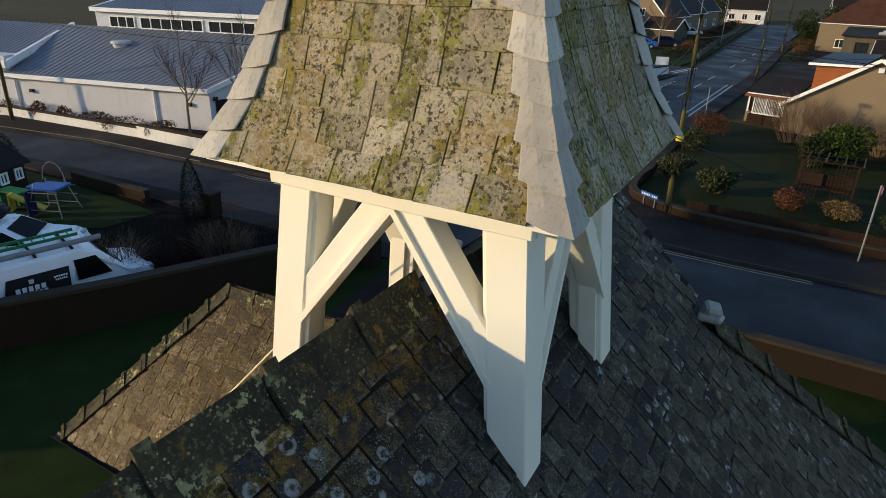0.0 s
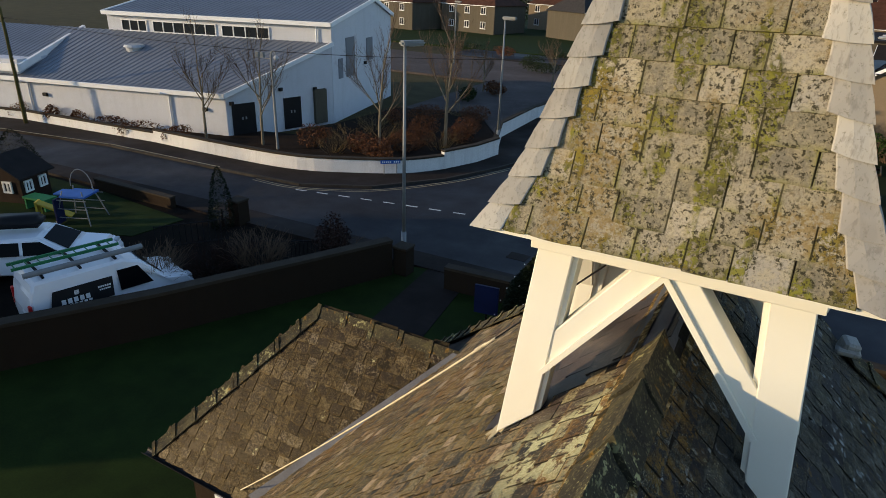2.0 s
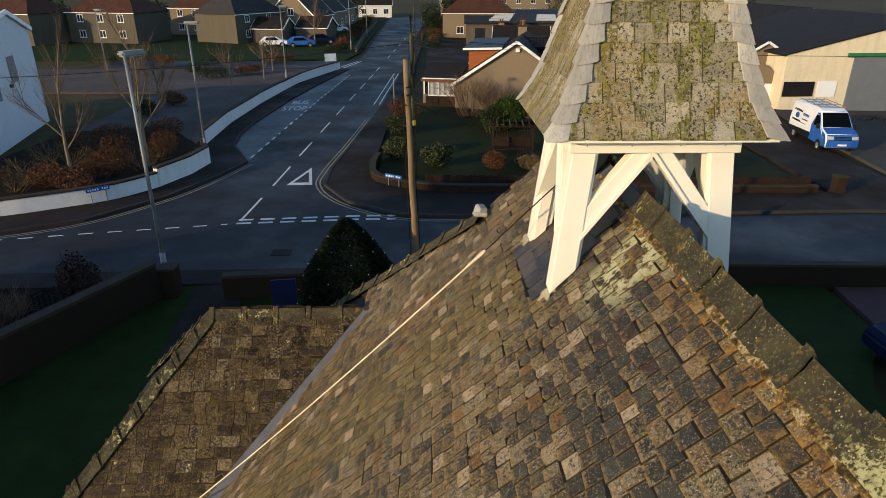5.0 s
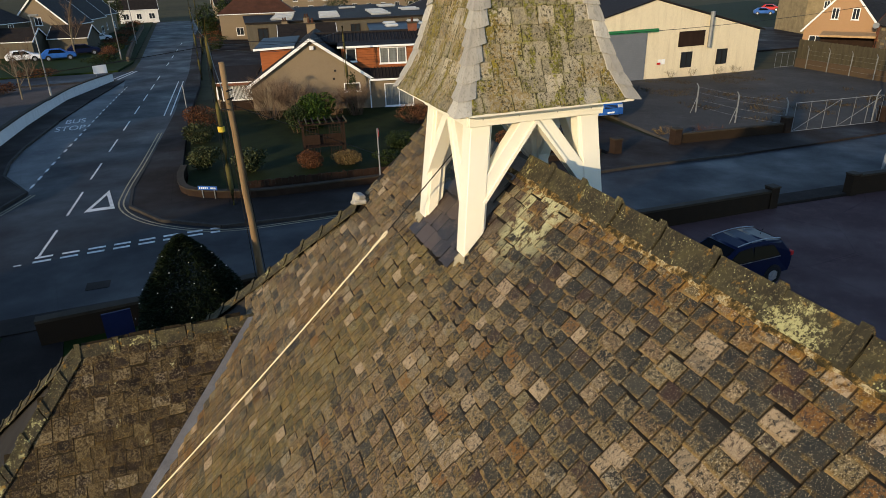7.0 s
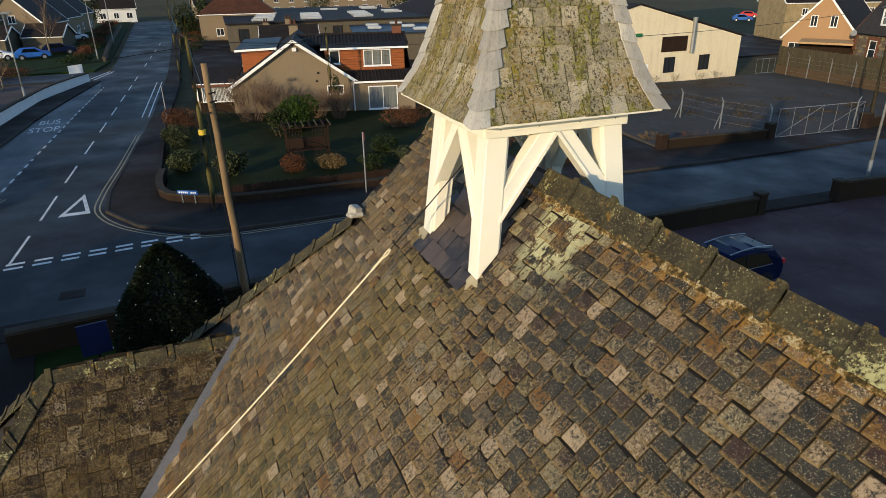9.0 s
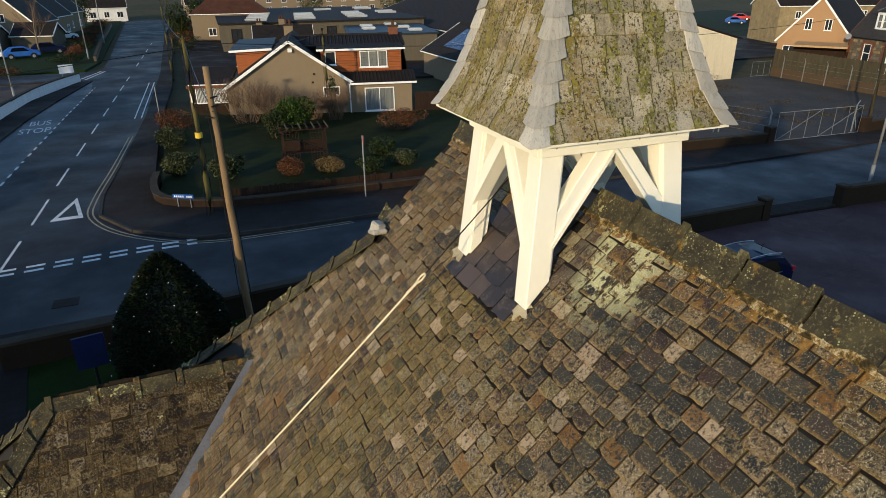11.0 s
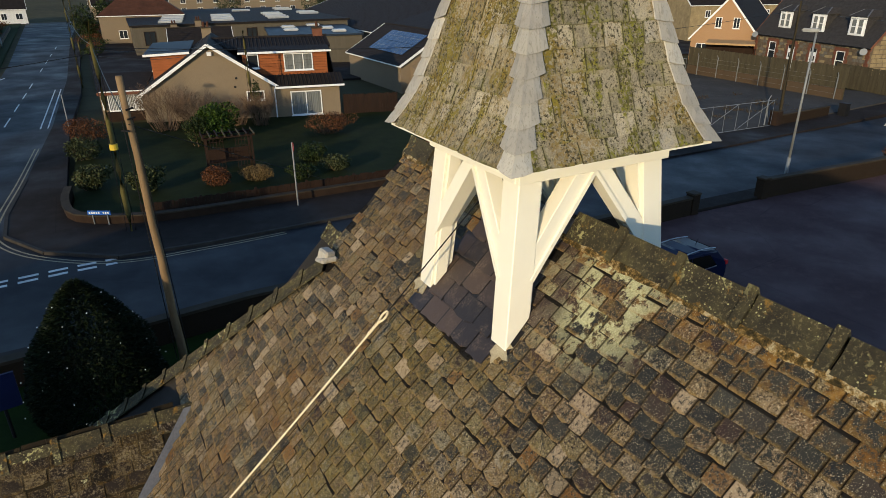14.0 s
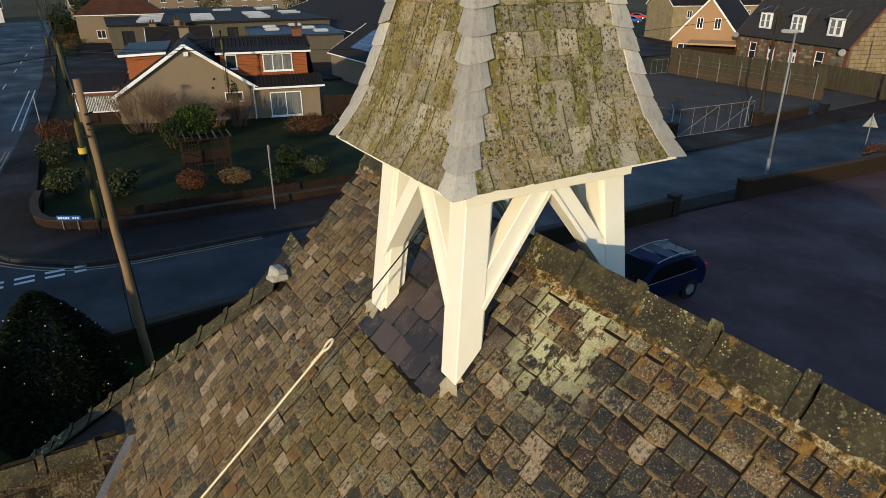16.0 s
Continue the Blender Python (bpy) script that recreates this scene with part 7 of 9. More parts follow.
for k in range(18):
    bm = nbm()
    rod(bm, (0.15 + 0.27 * k, -0.38, 2.36), (0.15 + 0.27 * k, 1.1, 2.95), 0.045, 0.045, 6)
    part("roll_tile", bm, M["tile"], rf)
bm = nbm()
slab(bm, [(-3.0, 2.9, 4.62), (4.6, 2.9, 4.62), (4.6, 5.2, 5.16), (-4.2, 5.2, 5.16)], (0, 0, 0.12))
rf = part("roof", bm, M["tile"], bun, "dark tiled main roof slope")
for k in range(30):
    bm = nbm()
    rod(bm, (-3.7 + 0.285 * k, 2.9, 4.75), (-3.7 + 0.285 * k, 5.2, 5.29), 0.05, 0.05, 6)
    part("roll_tile", bm, M["tile"], rf)
bm = nbm()
slab(bm, [(4.6, 9.6, 2.3), (-4.2, 9.6, 2.3), (-4.2, 5.2, 5.16), (4.6, 5.2, 5.16)], (0, 0, 0.12))
part("roof", bm, M["tile"], bun)
bm = nbm()
rod(bm, (-4.2, 5.2, 5.3), (4.65, 5.2, 5.3), 0.11, 0.11, 8)
part("ridge", bm, M["tile"], bun)
bm = nbm()
slab(bm, [(4.55, 0.9, 2.5), (4.55, 9.4, 2.3), (4.55, 5.2, 5.1)], (0.06, 0, 0))
part("gable_end", bm, M["tile"], bun)
bm = nbm()
box(bm, (2.52, -0.44, 2.24), (5.05, 0.09, 0.13))
part("gutter", bm, M["white"], bun)
bm = nbm()
box(bm, (1.02, 2.7, 3.66), (6.1, 3.2, 1.9))
dm = part("dormer", bm, M["clad"], bun, "orange stained timber clad dormer")
for i in range(9):
    bm = nbm()
    box(bm, (1.02, 1.09, 2.82 + 0.19 * i), (6.1, 0.03, 0.012))
    part("cladding_joint", bm, M["brown"], dm)
bm = nbm()
slab(bm, [(-2.3, 0.75, 4.56), (4.35, 0.75, 4.56), (4.35, 3.3, 4.72), (-2.3, 3.3, 4.72)], (0, 0, 0.1))
part("dormer_roof", bm, M["tile"], bun, "flat dark felt dormer roof")
bm = nbm()
box(bm, (1.02, 0.73, 4.6), (6.7, 0.06, 0.14))
part("fascia", bm, M["white"], bun)
window(dm, (1.95, 1.1, 3.85), 2.1, 1.22, (0, -1), 3, curtain=True)
window(dm, (-1.3, 1.1, 3.98), 0.8, 1.0, (0, -1), 1)
window(bun, (-1.4, 0, 1.72), 1.25, 0.66, (0, -1), 2)
window(bun, (2.2, -0.02, 1.0), 2.25, 1.75, (0, -1), 2, curtain=True, name="patio_door")
bm = nbm()
rod(bm, (-0.03, -0.12, -0.2), (-0.03, -0.12, 2.2), 0.05, 0.05, 8)
part("downpipe", bm, M["white"], bun)
bm = nbm()
box(bm, (-4.2, -0.1, 4.75), (0.3, 0.2, 0.26))
part("alarm_box", bm, M["white"], bun, "white alarm box under the gable peak")
for x, z in ((-2.6, 3.0), (-2.75, 2.4)):
    bm = nbm()
    box(bm, (x, -0.01, z), (0.16, 0.06, 0.14))
    part("wall_vent", bm, M["black"], bun)
chimney(bun, 3.95, 5.3, 4.9, 0.95, "redstone", 1)
chimney(bun, -4.6, 9.5, 4.7, 1.1, "hharl", 2)
# west side: bay, flat roof and side dormer
bm = nbm()
box(bm, (-10.6, 5.2, 0.6), (3.2, 5.0, 2.6))
part("wall", bm, M["hharl"], bun, "low side extension")
bm = nbm()
box(bm, (-10.4, 2.55, 0.15), (2.9, 0.9, 1.1))
part("bay_base", bm, M["brick"], bun)
bay = window(bun, (-10.3, 2.1, 1.38), 2.6, 1.2, (0, -1), 3, fill="white", sill=False)
for i in range(24):
    bm = nbm()
    box(bm, (-11.5 + 0.104 * i, 2.075, 1.38), (0.06, 0.02, 1.02))
    part("blind_slat", bm, M["curtain"], bay)
window(bun, (-12.0, 3.0, 1.4), 1.2, 1.1, (-1, 0), 2, sill=False)
bm = nbm()
slab(bm, [(-12.1, 1.7, 2.16), (-9.0, 1.7, 2.16), (-8.6, 5.0, 3.0), (-12.1, 5.0, 3.0)], (0, 0, 0.12))
part("roof", bm, M["tile"], bun, "dark low-pitched bay roof")
bm = nbm()
box(bm, (-10.5, 1.66, 2.1), (3.3, 0.06, 0.2))
part("fascia", bm, M["redstone"], bun)
bm = nbm()
box(bm, (-10.4, 1.62, 2.25), (3.2, 0.06, 0.07))
part("gutter", bm, M["white"], bun)
bm = nbm()
box(bm, (-7.2, 6.4, 3.3), (2.5, 6.2, 2.3))
dm = part("dormer", bm, M["clad"], bun, "orange clad side dormer")
window(dm, (-8.45, 5.4, 3.7), 2.6, 0.9, (-1, 0), 3)
bm = nbm()
slab(bm, [(-8.85, 3.0, 4.45), (-5.7, 3.0, 4.55), (-5.7, 9.8, 4.75), (-8.85, 9.8, 4.65)], (0, 0, 0.1))
part("dormer_roof", bm, M["feltblue"], bun, "flat blue-grey felt dormer roof")
bm = nbm()
box(bm, (-7.3, 2.97, 4.5), (3.2, 0.05, 0.16), 0, 0, -2)
part("fascia", bm, M["white"], bun)

# cottage behind with solar panels on its west slope
sol = gable_house("cottage", 27.0, 56.5, 90, 13.0, 9.0, 2.5, 5.1, "hharl", "tile", "low harled cottage with solar panels on its roof", windows=(("W", 2.6, 1.3, 1.2, 0.7), ("W", -1.6, 1.2, 1.4, 0.8)))
pitch = math.atan((5.1 - 2.5) / 4.5)
for i in range(6):
    for j in range(2):
        yy = 2.95 - 1.62 * math.cos(pitch) * j
        zz = 5.1 - yy * math.tan(pitch) + 0.20
        bm = nbm()
        box(bm, (-4.3 + 1.32 * i, yy, zz), (1.28, 1.58, 0.04), 0, -math.degrees(pitch), 0)
        pn = part("solar_panel", bm, M["solar"], sol, "blue solar panel")
        for k in (-0.32, 0.0, 0.32):
            bm = nbm()
            box(bm, (-4.3 + 1.32 * i + k, yy, zz + 0.024), (0.014, 1.56, 0.006), 0, -math.degrees(pitch), 0)
            part("grid_line", bm, M["steel"], pn)
        bm = nbm()
        box(bm, (-4.3 + 1.32 * i, yy, zz + 0.024), (1.28, 0.03, 0.008), 0, -math.degrees(pitch), 0)
        part("grid_line", bm, M["steel"], pn)

# flat-roofed works with skylights
wk = thing("works_building", 18, 90, gz(18), -3, "long low flat-roofed works with pale skylights", "building")
bm = nbm()
box(bm, (0, 20, 1.8), (29, 40, 4.2))
part("wall", bm, M["gharl"], wk)
bm = nbm()
box(bm, (0, 20, 3.95), (29.6, 40.6, 0.22))
part("roof", bm, M["tile"], wk, "dark felt flat roof")
bm = nbm()
box(bm, (7.2, -5.5, 1.3), (11.0, 20.0, 3.6), -9)
part("wall", bm, M["gharl"], wk)
bm = nbm()
box(bm, (7.2, -5.5, 3.15), (11.4, 20.4, 0.2), -9)
part("roof", bm, M["feltblue"], wk, "blue-grey felt flat roof")
for gx, gy, n in ((-9.6, 3, 4), (-2.6, 3.5, 4), (5.5, 5, 4), (12.5, 14, 2), (4.0, 28, 1), (11.5, 28, 2)):
    for i in range(n):
        bm = nbm()
        box(bm, (gx + 0.45 * i, gy + 4.0 * i, 4.2), (3.3, 1.0, 0.32))
        bevel(bm, 0.16, 2)
        part("skylight", bm, M["dome"], wk, "pale domed skylight")
for gx, gy in ((4.2, -8.0), (5.0, -3.0), (9.0, -1.0), (9.2, -7.0), (9.3, -12.5)):
    bm = nbm()
    box(bm, (gx, gy, 3.38), (1.9, 1.5, 0.34), -9)
    bevel(bm, 0.14, 2)
    part("skylight", bm, M["dome"], wk, "pale domed skylight")
for x in (-12.5, -9, -3.5, 0.6):
    window(wk, (x, 0.0, 2.4), 1.4, 1.7, (0, -1), 2, "brown")
chimney(wk, -9.5, -1.2, 2.6, 1.5, "hharl", 2)
chimney(wk, -6.5, -1.6, 2.6, 1.9, "hharl", 2)
gable_house("shed_building", 45, 99, 90, 46, 24, 3.2, 7.0, "gharl", "tile", "long dark ribbed-roofed shed behind the works")
gable_house("outbuilding", 9.5, 76, -8, 6.5, 6.0, 2.3, 4.2, "gharl", "tile", "small grey outbuilding behind the bungalow")
gable_house("terrace_row", 33, 184, -4, 50, 9, 5.0, 7.8, "hharl", "redtile", "long buff terrace of houses far up the road", windows=[("S", -22 + 4.0 * i, z, 1.3, 1.3) for i in range(12) for z in (1.5, 3.9)])
gable_house("house", 7.0, 114, -6, 12, 10, 4.2, 7.4, "hharl", "redtile", "buff harled house with a hipped red-brown roof", hip=True, windows=(("S", -3, 1.4, 1.2, 1.2), ("S", 3, 1.4, 1.2, 1.2), ("W", 0, 1.4, 1.2, 1.2)))

# ---- yellow workshop ----
ys = thing("workshop", 38.3, 47.3, gz(36.5), 2, "yellow rendered workshop with a low gable and a steel shutter", "building")
bm = nbm()
slab(bm, [(-11, 0, -0.6), (13.6, 0, -0.6), (13.6, 0, 3.9), (0, 0, 7.3), (-11, 0, 4.63)], (0, 18, 0))
part("wall", bm, M["yharl"], ys, "patchy yellow rendered wall")
for s in (-1, 1):
    bm = nbm()
    xe, ze = (14.2, 3.85) if s > 0 else (-11.4, 4.56)
    slab(bm, [(xe, -0.12, ze), (0, -0.12, 7.35), (0, 18, 7.35), (xe, 18, ze)], (0, 0, 0.12))
    part("roof", bm, M["tile"], ys)
bm = nbm()
box(bm, (-3.1, -0.02, 2.0), (4.6, 0.14, 4.9))
sh = part("shutter", bm, M["metalroof"], ys, "grey steel roller shutter")
bm = nbm()
for i in range(26):
    box(bm, (-3.1, -0.10, 0.0 + 0.17 * i), (4.5, 0.03, 0.05))
part("slat", bm, M["metalroof"], sh)
bm = nbm()
box(bm, (-2.8, -0.12, 4.6), (6.4, 0.2, 0.3))
part("shutter_head", bm, M["green"], ys, "green painted shutter head")
bm = nbm()
box(bm, (4.7, -0.02, 3.55), (3.2, 0.10, 1.45))
part("boarded_panel", bm, M["brown"], ys, "brown boarded panel")
for x in (4.3, 8.85):
    window(ys, (x, 0, 1.55), 1.35, 1.5, (0, -1), 2, "black", sill=False)
bm = nbm()
rod(bm, (6.8, -0.25, 2.6), (6.8, -0.25, 5.6), 0.19, 0.19, 12)
rod(bm, (6.8, -0.25, 5.6), (6.8, -0.25, 6.0), 0.24, 0.24, 12)
part("flue_pipe", bm, M["steel"], ys, "grey flue pipe")
bm = nbm()
for x in (1.0, 1.45):
    box(bm, (x, -0.03, 1.55), (0.4, 0.03, 0.5))
part("notice", bm, M["white"], ys, "white notices")
bm = nbm()
box(bm, (0.9, -0.055, 1.4), (0.45, 0.01, 0.2))
part("notice_panel", bm, M["red"], ys)
bm = nbm()
box(bm, (-9.6, -0.06, 1.9), (2.6, 0.05, 1.2))
part("sign_board", bm, M["black"], ys, "dark sign board")
bm = nbm()
box(bm, (-7.2, -0.06, 1.9), (1.6, 0.05, 1.3))
part("sign_board", bm, M["white"], ys)
ann = thing("workshop_annexe", 28.0, 49.5, gz(26.5), 2, "low buff lean-to beside the workshop", "building")
bm = nbm()
slab(bm, [(-4.5, -1, -0.5), (0.5, -1, -0.5), (0.5, -1, 2.2), (-2, -1, 3.6), (-4.5, -1, 2.2)], (0, 8, 0))
part("wall", bm, M["hharl"], ann)
bm = nbm()
box(bm, (-0.6, -1.03, 0.9), (1.9, 0.06, 2.0))
part("door", bm, M["white"], ann, "white garage door")

# ---- stone houses in the east ----
st = gable_house("stone_cottage", 70.1, 38.6, -107.5, 17.0, 7.5, 3.9, 8.5, "stone", "cottageslate", "rubble stone cottage with white dormers and red sandstone dressings", windows=())
for ob in st.children:
    if ob.name.startswith("bargeboard"):
        ob.name = "skew_stone"
        ob.data.materials[0] = M["redstone"]
    elif ob.name.startswith("gutter"):
        ob.data.materials[0] = M["black"]
OPEN = ((-5.4, 1.15), (-2.2, 1.05), (1.2, 1.05), (5.0, 1.15))
srn = random.Random(8)
for row in range(9):
    u = -8.4 + srn.uniform(0, 0.2)
    while u < 8.0:
        w_ = srn.uniform(0.34, 0.75)
        z = 1.15 + 0.3 * row
        if all(abs(u + w_ / 2 - c_) > ww_ / 2 + 0.42 or z > 3.0 for c_, ww_ in OPEN):
            bm = nbm()
            box(bm, (u + w_ / 2, -3.77, z + srn.uniform(-0.03, 0.03)), (w_ - 0.06, 0.05 + srn.uniform(0, 0.03), 0.25), 0, srn.uniform(-4, 4), 0)
            part("rubble_stone", bm, M[srn.choice(("buffstone", "stone", "stone", "greystone"))], st)
        u += w_
for row in range(14):
    v = -3.6 + srn.uniform(0, 0.2)
    while v < 3.4:
        w_ = srn.uniform(0.4, 0.8)
        z = 1.2 + 0.42 * row
        if z < 8.2 - (abs(v + w_ / 2) + 0.3) * 1.22:
            bm = nbm()
            box(bm, (8.51, v + w_ / 2, z), (0.06, w_ - 0.07, 0.35))
            part("rubble_stone", bm, M["buffstone"], st)
        v += w_
for k, (x, ww) in enumerate(OPEN):
    for q in (-1, 1):
        for i in range(6):
            bm = nbm()
            lw = 0.42 if i % 2 else 0.26
            box(bm, (x + q * (ww / 2 + lw / 2), -3.79, 1.05 + 0.36 * i), (lw, 0.10, 0.34))
            part("quoin_stone", bm, M["redstone"], st)
    bm = nbm()
    box(bm, (x, -3.79, 3.22), (ww + 0.7, 0.10, 0.34))
    part("lintel", bm, M["redstone"], st, "red sandstone lintel")
    if k in (0, 3):
        window(st, (x, -3.77, 2.1), ww, 1.9, (0, -1), 1, sill=False)
        bm = nbm()
        box(bm, (x, -3.84, 2.1), (ww, 0.05, 0.08))
        part("meeting_rail", bm, M["white"], st)
    else:
        bm = nbm()
        box(bm, (x, -3.76, 1.55), (ww, 0.12, 2.6))
        d = part("door", bm, M["white"], st, "white panelled door")
        bm = nbm()
        box(bm, (x, -3.83, 2.75), (ww - 0.16, 0.02, 0.36))
        part("fanlight", bm, M["glass"], d)
        for q in (-0.22, 0.22):
            bm = nbm()
            box(bm, (x + q, -3.83, 1.9), (0.16, 0.02, 0.55))
            part("door_light", bm, M["glass"], d)
for q in (-8.38, 8.38):
    for i in range(8):
        bm = nbm()
        box(bm, (q, -3.79, 0.9 + 0.38 * i), (0.5 if i % 2 else 0.32, 0.10, 0.36))
        part("quoin_stone", bm, M["redstone"], st)
for x in (-4.7, 0.4, 5.7):
    bm = nbm()
    slab(bm, [(x - 1.0, -3.25, 4.45), (x + 1.0, -3.25, 4.45), (x + 1.0, -3.25, 6.35), (x - 1.0, -3.25, 6.35)], (0, 2.0, 0))
    dm = part("dormer", bm, M["cottageslate"], st, "slate-hung dormer with a white front")
    bm = nbm()
    box(bm, (x, -3.25, 5.4), (2.04, 0.05, 1.9))
    part("dormer_front", bm, M["white"], dm, "white painted dormer front")
    for q in (-0.42, 0.42):
        window(dm, (x + q, -3.28, 5.45), 0.72, 1.45, (0, -1), 1, fill="curtain", sill=False)
        bm = nbm()
        box(bm, (x + q, -3.34, 5.45), (0.72, 0.04, 0.06))
        part("glazing_bar", bm, M["white"], dm)
    bm = nbm()
    slab(bm, [(x - 1.15, -3.4, 6.35), (x + 1.15, -3.4, 6.35), (x + 0.5, -2.4, 6.95), (x - 0.5, -2.4, 6.95)], (0, 0, 0.07))
    slab(bm, [(x + 1.15, -3.4, 6.35), (x + 1.15, -1.5, 6.40), (x + 0.5, -1.2, 6.95), (x + 0.5, -2.4, 6.95)], (0, 0, 0.07))
    slab(bm, [(x - 0.5, -2.4, 6.95), (x - 0.5, -1.2, 6.95), (x - 1.15, -1.5, 6.40), (x - 1.15, -3.4, 6.35)], (0, 0, 0.07))
    slab(bm, [(x - 0.5, -2.4, 6.95), (x + 0.5, -2.4, 6.95), (x + 0.5, -1.1, 6.96), (x - 0.5, -1.1, 6.96)], (0, 0, 0.06))
    part("dormer_roof", bm, M["cottageslate"], dm, "hipped slate dormer roof")
    for q in (-1, 1):
        bm = nbm()
        beam(bm, (x + q * 1.15, -3.4, 6.45), (x + q * 0.5, -2.4, 7.05), 0.12, 0.05)
        part("hip_lead", bm, M["gutterlead"], dm)
for x, z in ((-8.3, 3.6), (8.2, 3.3)):
    bm = nbm()
    rod(bm, (x, -4.2, z), (x + 0.06, -4.28, z + 0.03), 0.30, 0.33, 20)
    rod(bm, (x, -4.2, z), (x, -3.8, z - 0.1), 0.025, 0.025, 6)
    part("satellite_dish", bm, M["steel"], st, "grey satellite dish on a bracket")
og = gable_house("orange_house", 74.08, 54.48, 22, 10.0, 8.6, 2.7, 7.6, "oharl", "tile", "orange rendered house with a steep dark gable roof", windows=(("W", -2.6, 1.4, 1.2, 1.2), ("W", 0.2, 1.4, 1.5, 1.2), ("W", 2.8, 1.4, 1.5, 1.2), ("W", -1.1, 4.6, 0.8, 1.3), ("W", 1.1, 4.6, 0.8, 1.3)))
gable_house("stone_house", 94.5, 74.0, -20, 16, 9, 5.6, 8.5, "buffstone", "tile", "tall buff stone house with small paned windows", windows=[("S", u, z, 0.9, 1.1) for u in (-5, -1.5, 2, 5.5) for z in (1.6, 4.2)])
sh = thing("timber_shed", 67.6, 50.2, gz(67.6), -58, "low pale timber lean-to shelter", "shed")
bm = nbm()
slab(bm, [(-2.8, -1.2, 2.3), (2.8, -1.2, 2.3), (2.8, 1.2, 2.5), (-2.8, 1.2, 2.5)], (0, 0, 0.22))
part("roof", bm, M["palewood"], sh, "pale orange timber roof")
bm = nbm()
for x in (-2.9, 0, 2.9):
    box(bm, (x, -1.1, 1.0), (0.12, 0.12, 2.0))
box(bm, (0, 1.1, 1.0), (6, 0.08, 2.2))
part("wall", bm, M["brown"], sh)

# ---- houses beyond the hall and up the road ----
for i, (x, y, rz, w, roof, wall_) in enumerate(((-80, 98, -14, 13, "redtile", "gharl"), (-66, 100, -14, 13, "redtile", "gharl"), (-51.5, 103, -14, 12, "redtile", "gharl"), (-42, 118, -14, 10, "redtile", "hharl"), (-96, 96, -14, 13, "redtile", "gharl"))):
    gable_house("house", x, y, rz, w, 8.5, 4.6, 7.4, wall_, roof, "harled two-storey house with a hipped red-brown roof", True, group="houses beyond the hall", windows=[("S", u, z, 1.1, 1.1) for u in (-w * 0.3, 0, w * 0.3) for z in (1.4, 3.7)])
gable_house("house", -32.5, 104, 62, 11, 8.5, 4.4, 7.6, "gharl", "cottageslate", "grey harled house with a slate hipped roof", True, group="houses beyond the hall", windows=(("E", 0, 3.4, 1.0, 1.1), ("S", -3, 1.4, 1.0, 1.1), ("S", 2, 1.4, 1.0, 1.1), ("S", -3, 3.6, 1.0, 1.0), ("S", 2, 3.6, 1.0, 1.0)))
for x, y in ((-24, 112), (-23.5, 126), (-23, 140)):
    gable_house("house", x, y, 80, 10, 8, 3.6, 7.6, "hharl", "cottageslate", "harled house with a steep slate roof and skylights", group="houses along the far road", windows=(("S", -2.5, 1.4, 1.2, 1.2), ("S", 2.5, 1.4, 1.2, 1.2), ("W", 0, 4.2, 1.0, 1.1)))
gable_house("white_house", -16, 172, 4, 8.5, 8, 3.0, 6.4, "wharl", "tile", "white harled cottage closing the far road", windows=(("S", -2.8, 1.4, 1.3, 1.3), ("S", 0, 1.4, 1.1, 1.3), ("S", 2.8, 1.4, 1.3, 1.3)))
gable_house("white_house", 6, 178, 4, 9, 8, 3.0, 6.4, "hharl", "tile", "pale cottage far up the road", windows=(("S", -2, 1.4, 1.4, 1.3), ("S", 2, 1.4, 1.4, 1.3)))
for x, y, w in ((-20, 103, 5), (-26.5, 101, 5)):
    gable_house("garage", x, y, -12, w, 5, 2.2, 3.6, "gharl", "tile", "small grey garage with a dark roof", group="garages")


# ---- vehicles ----
def wheel(parent, x, y, r=0.31, w=0.2):
    bm = nbm()
    rod(bm, (x, y - w / 2, r), (x, y + w / 2, r), r, r, 20)
    bevel(bm, 0.03)
    ty = part("tyre", bm, M["rubber"], parent, smooth=False)
    bm = nbm()
    s = 1 if y > 0 else -1
    rod(bm, (x, y + s * (w / 2 - 0.02), r), (x, y + s * (w / 2 + 0.012), r), r * 0.62, r * 0.58, 16)
    for k in range(5):
        a0 = math.tau * k / 5
        beam(bm, (x, y + s * (w / 2 + 0.02), r), (x + 0.58 * r * math.cos(a0), y + s * (w / 2 + 0.016), r + 0.58 * r * math.sin(a0)), 0.05, 0.03, (0, 1, 0))
    part("rim", bm, M["alloy"], ty)


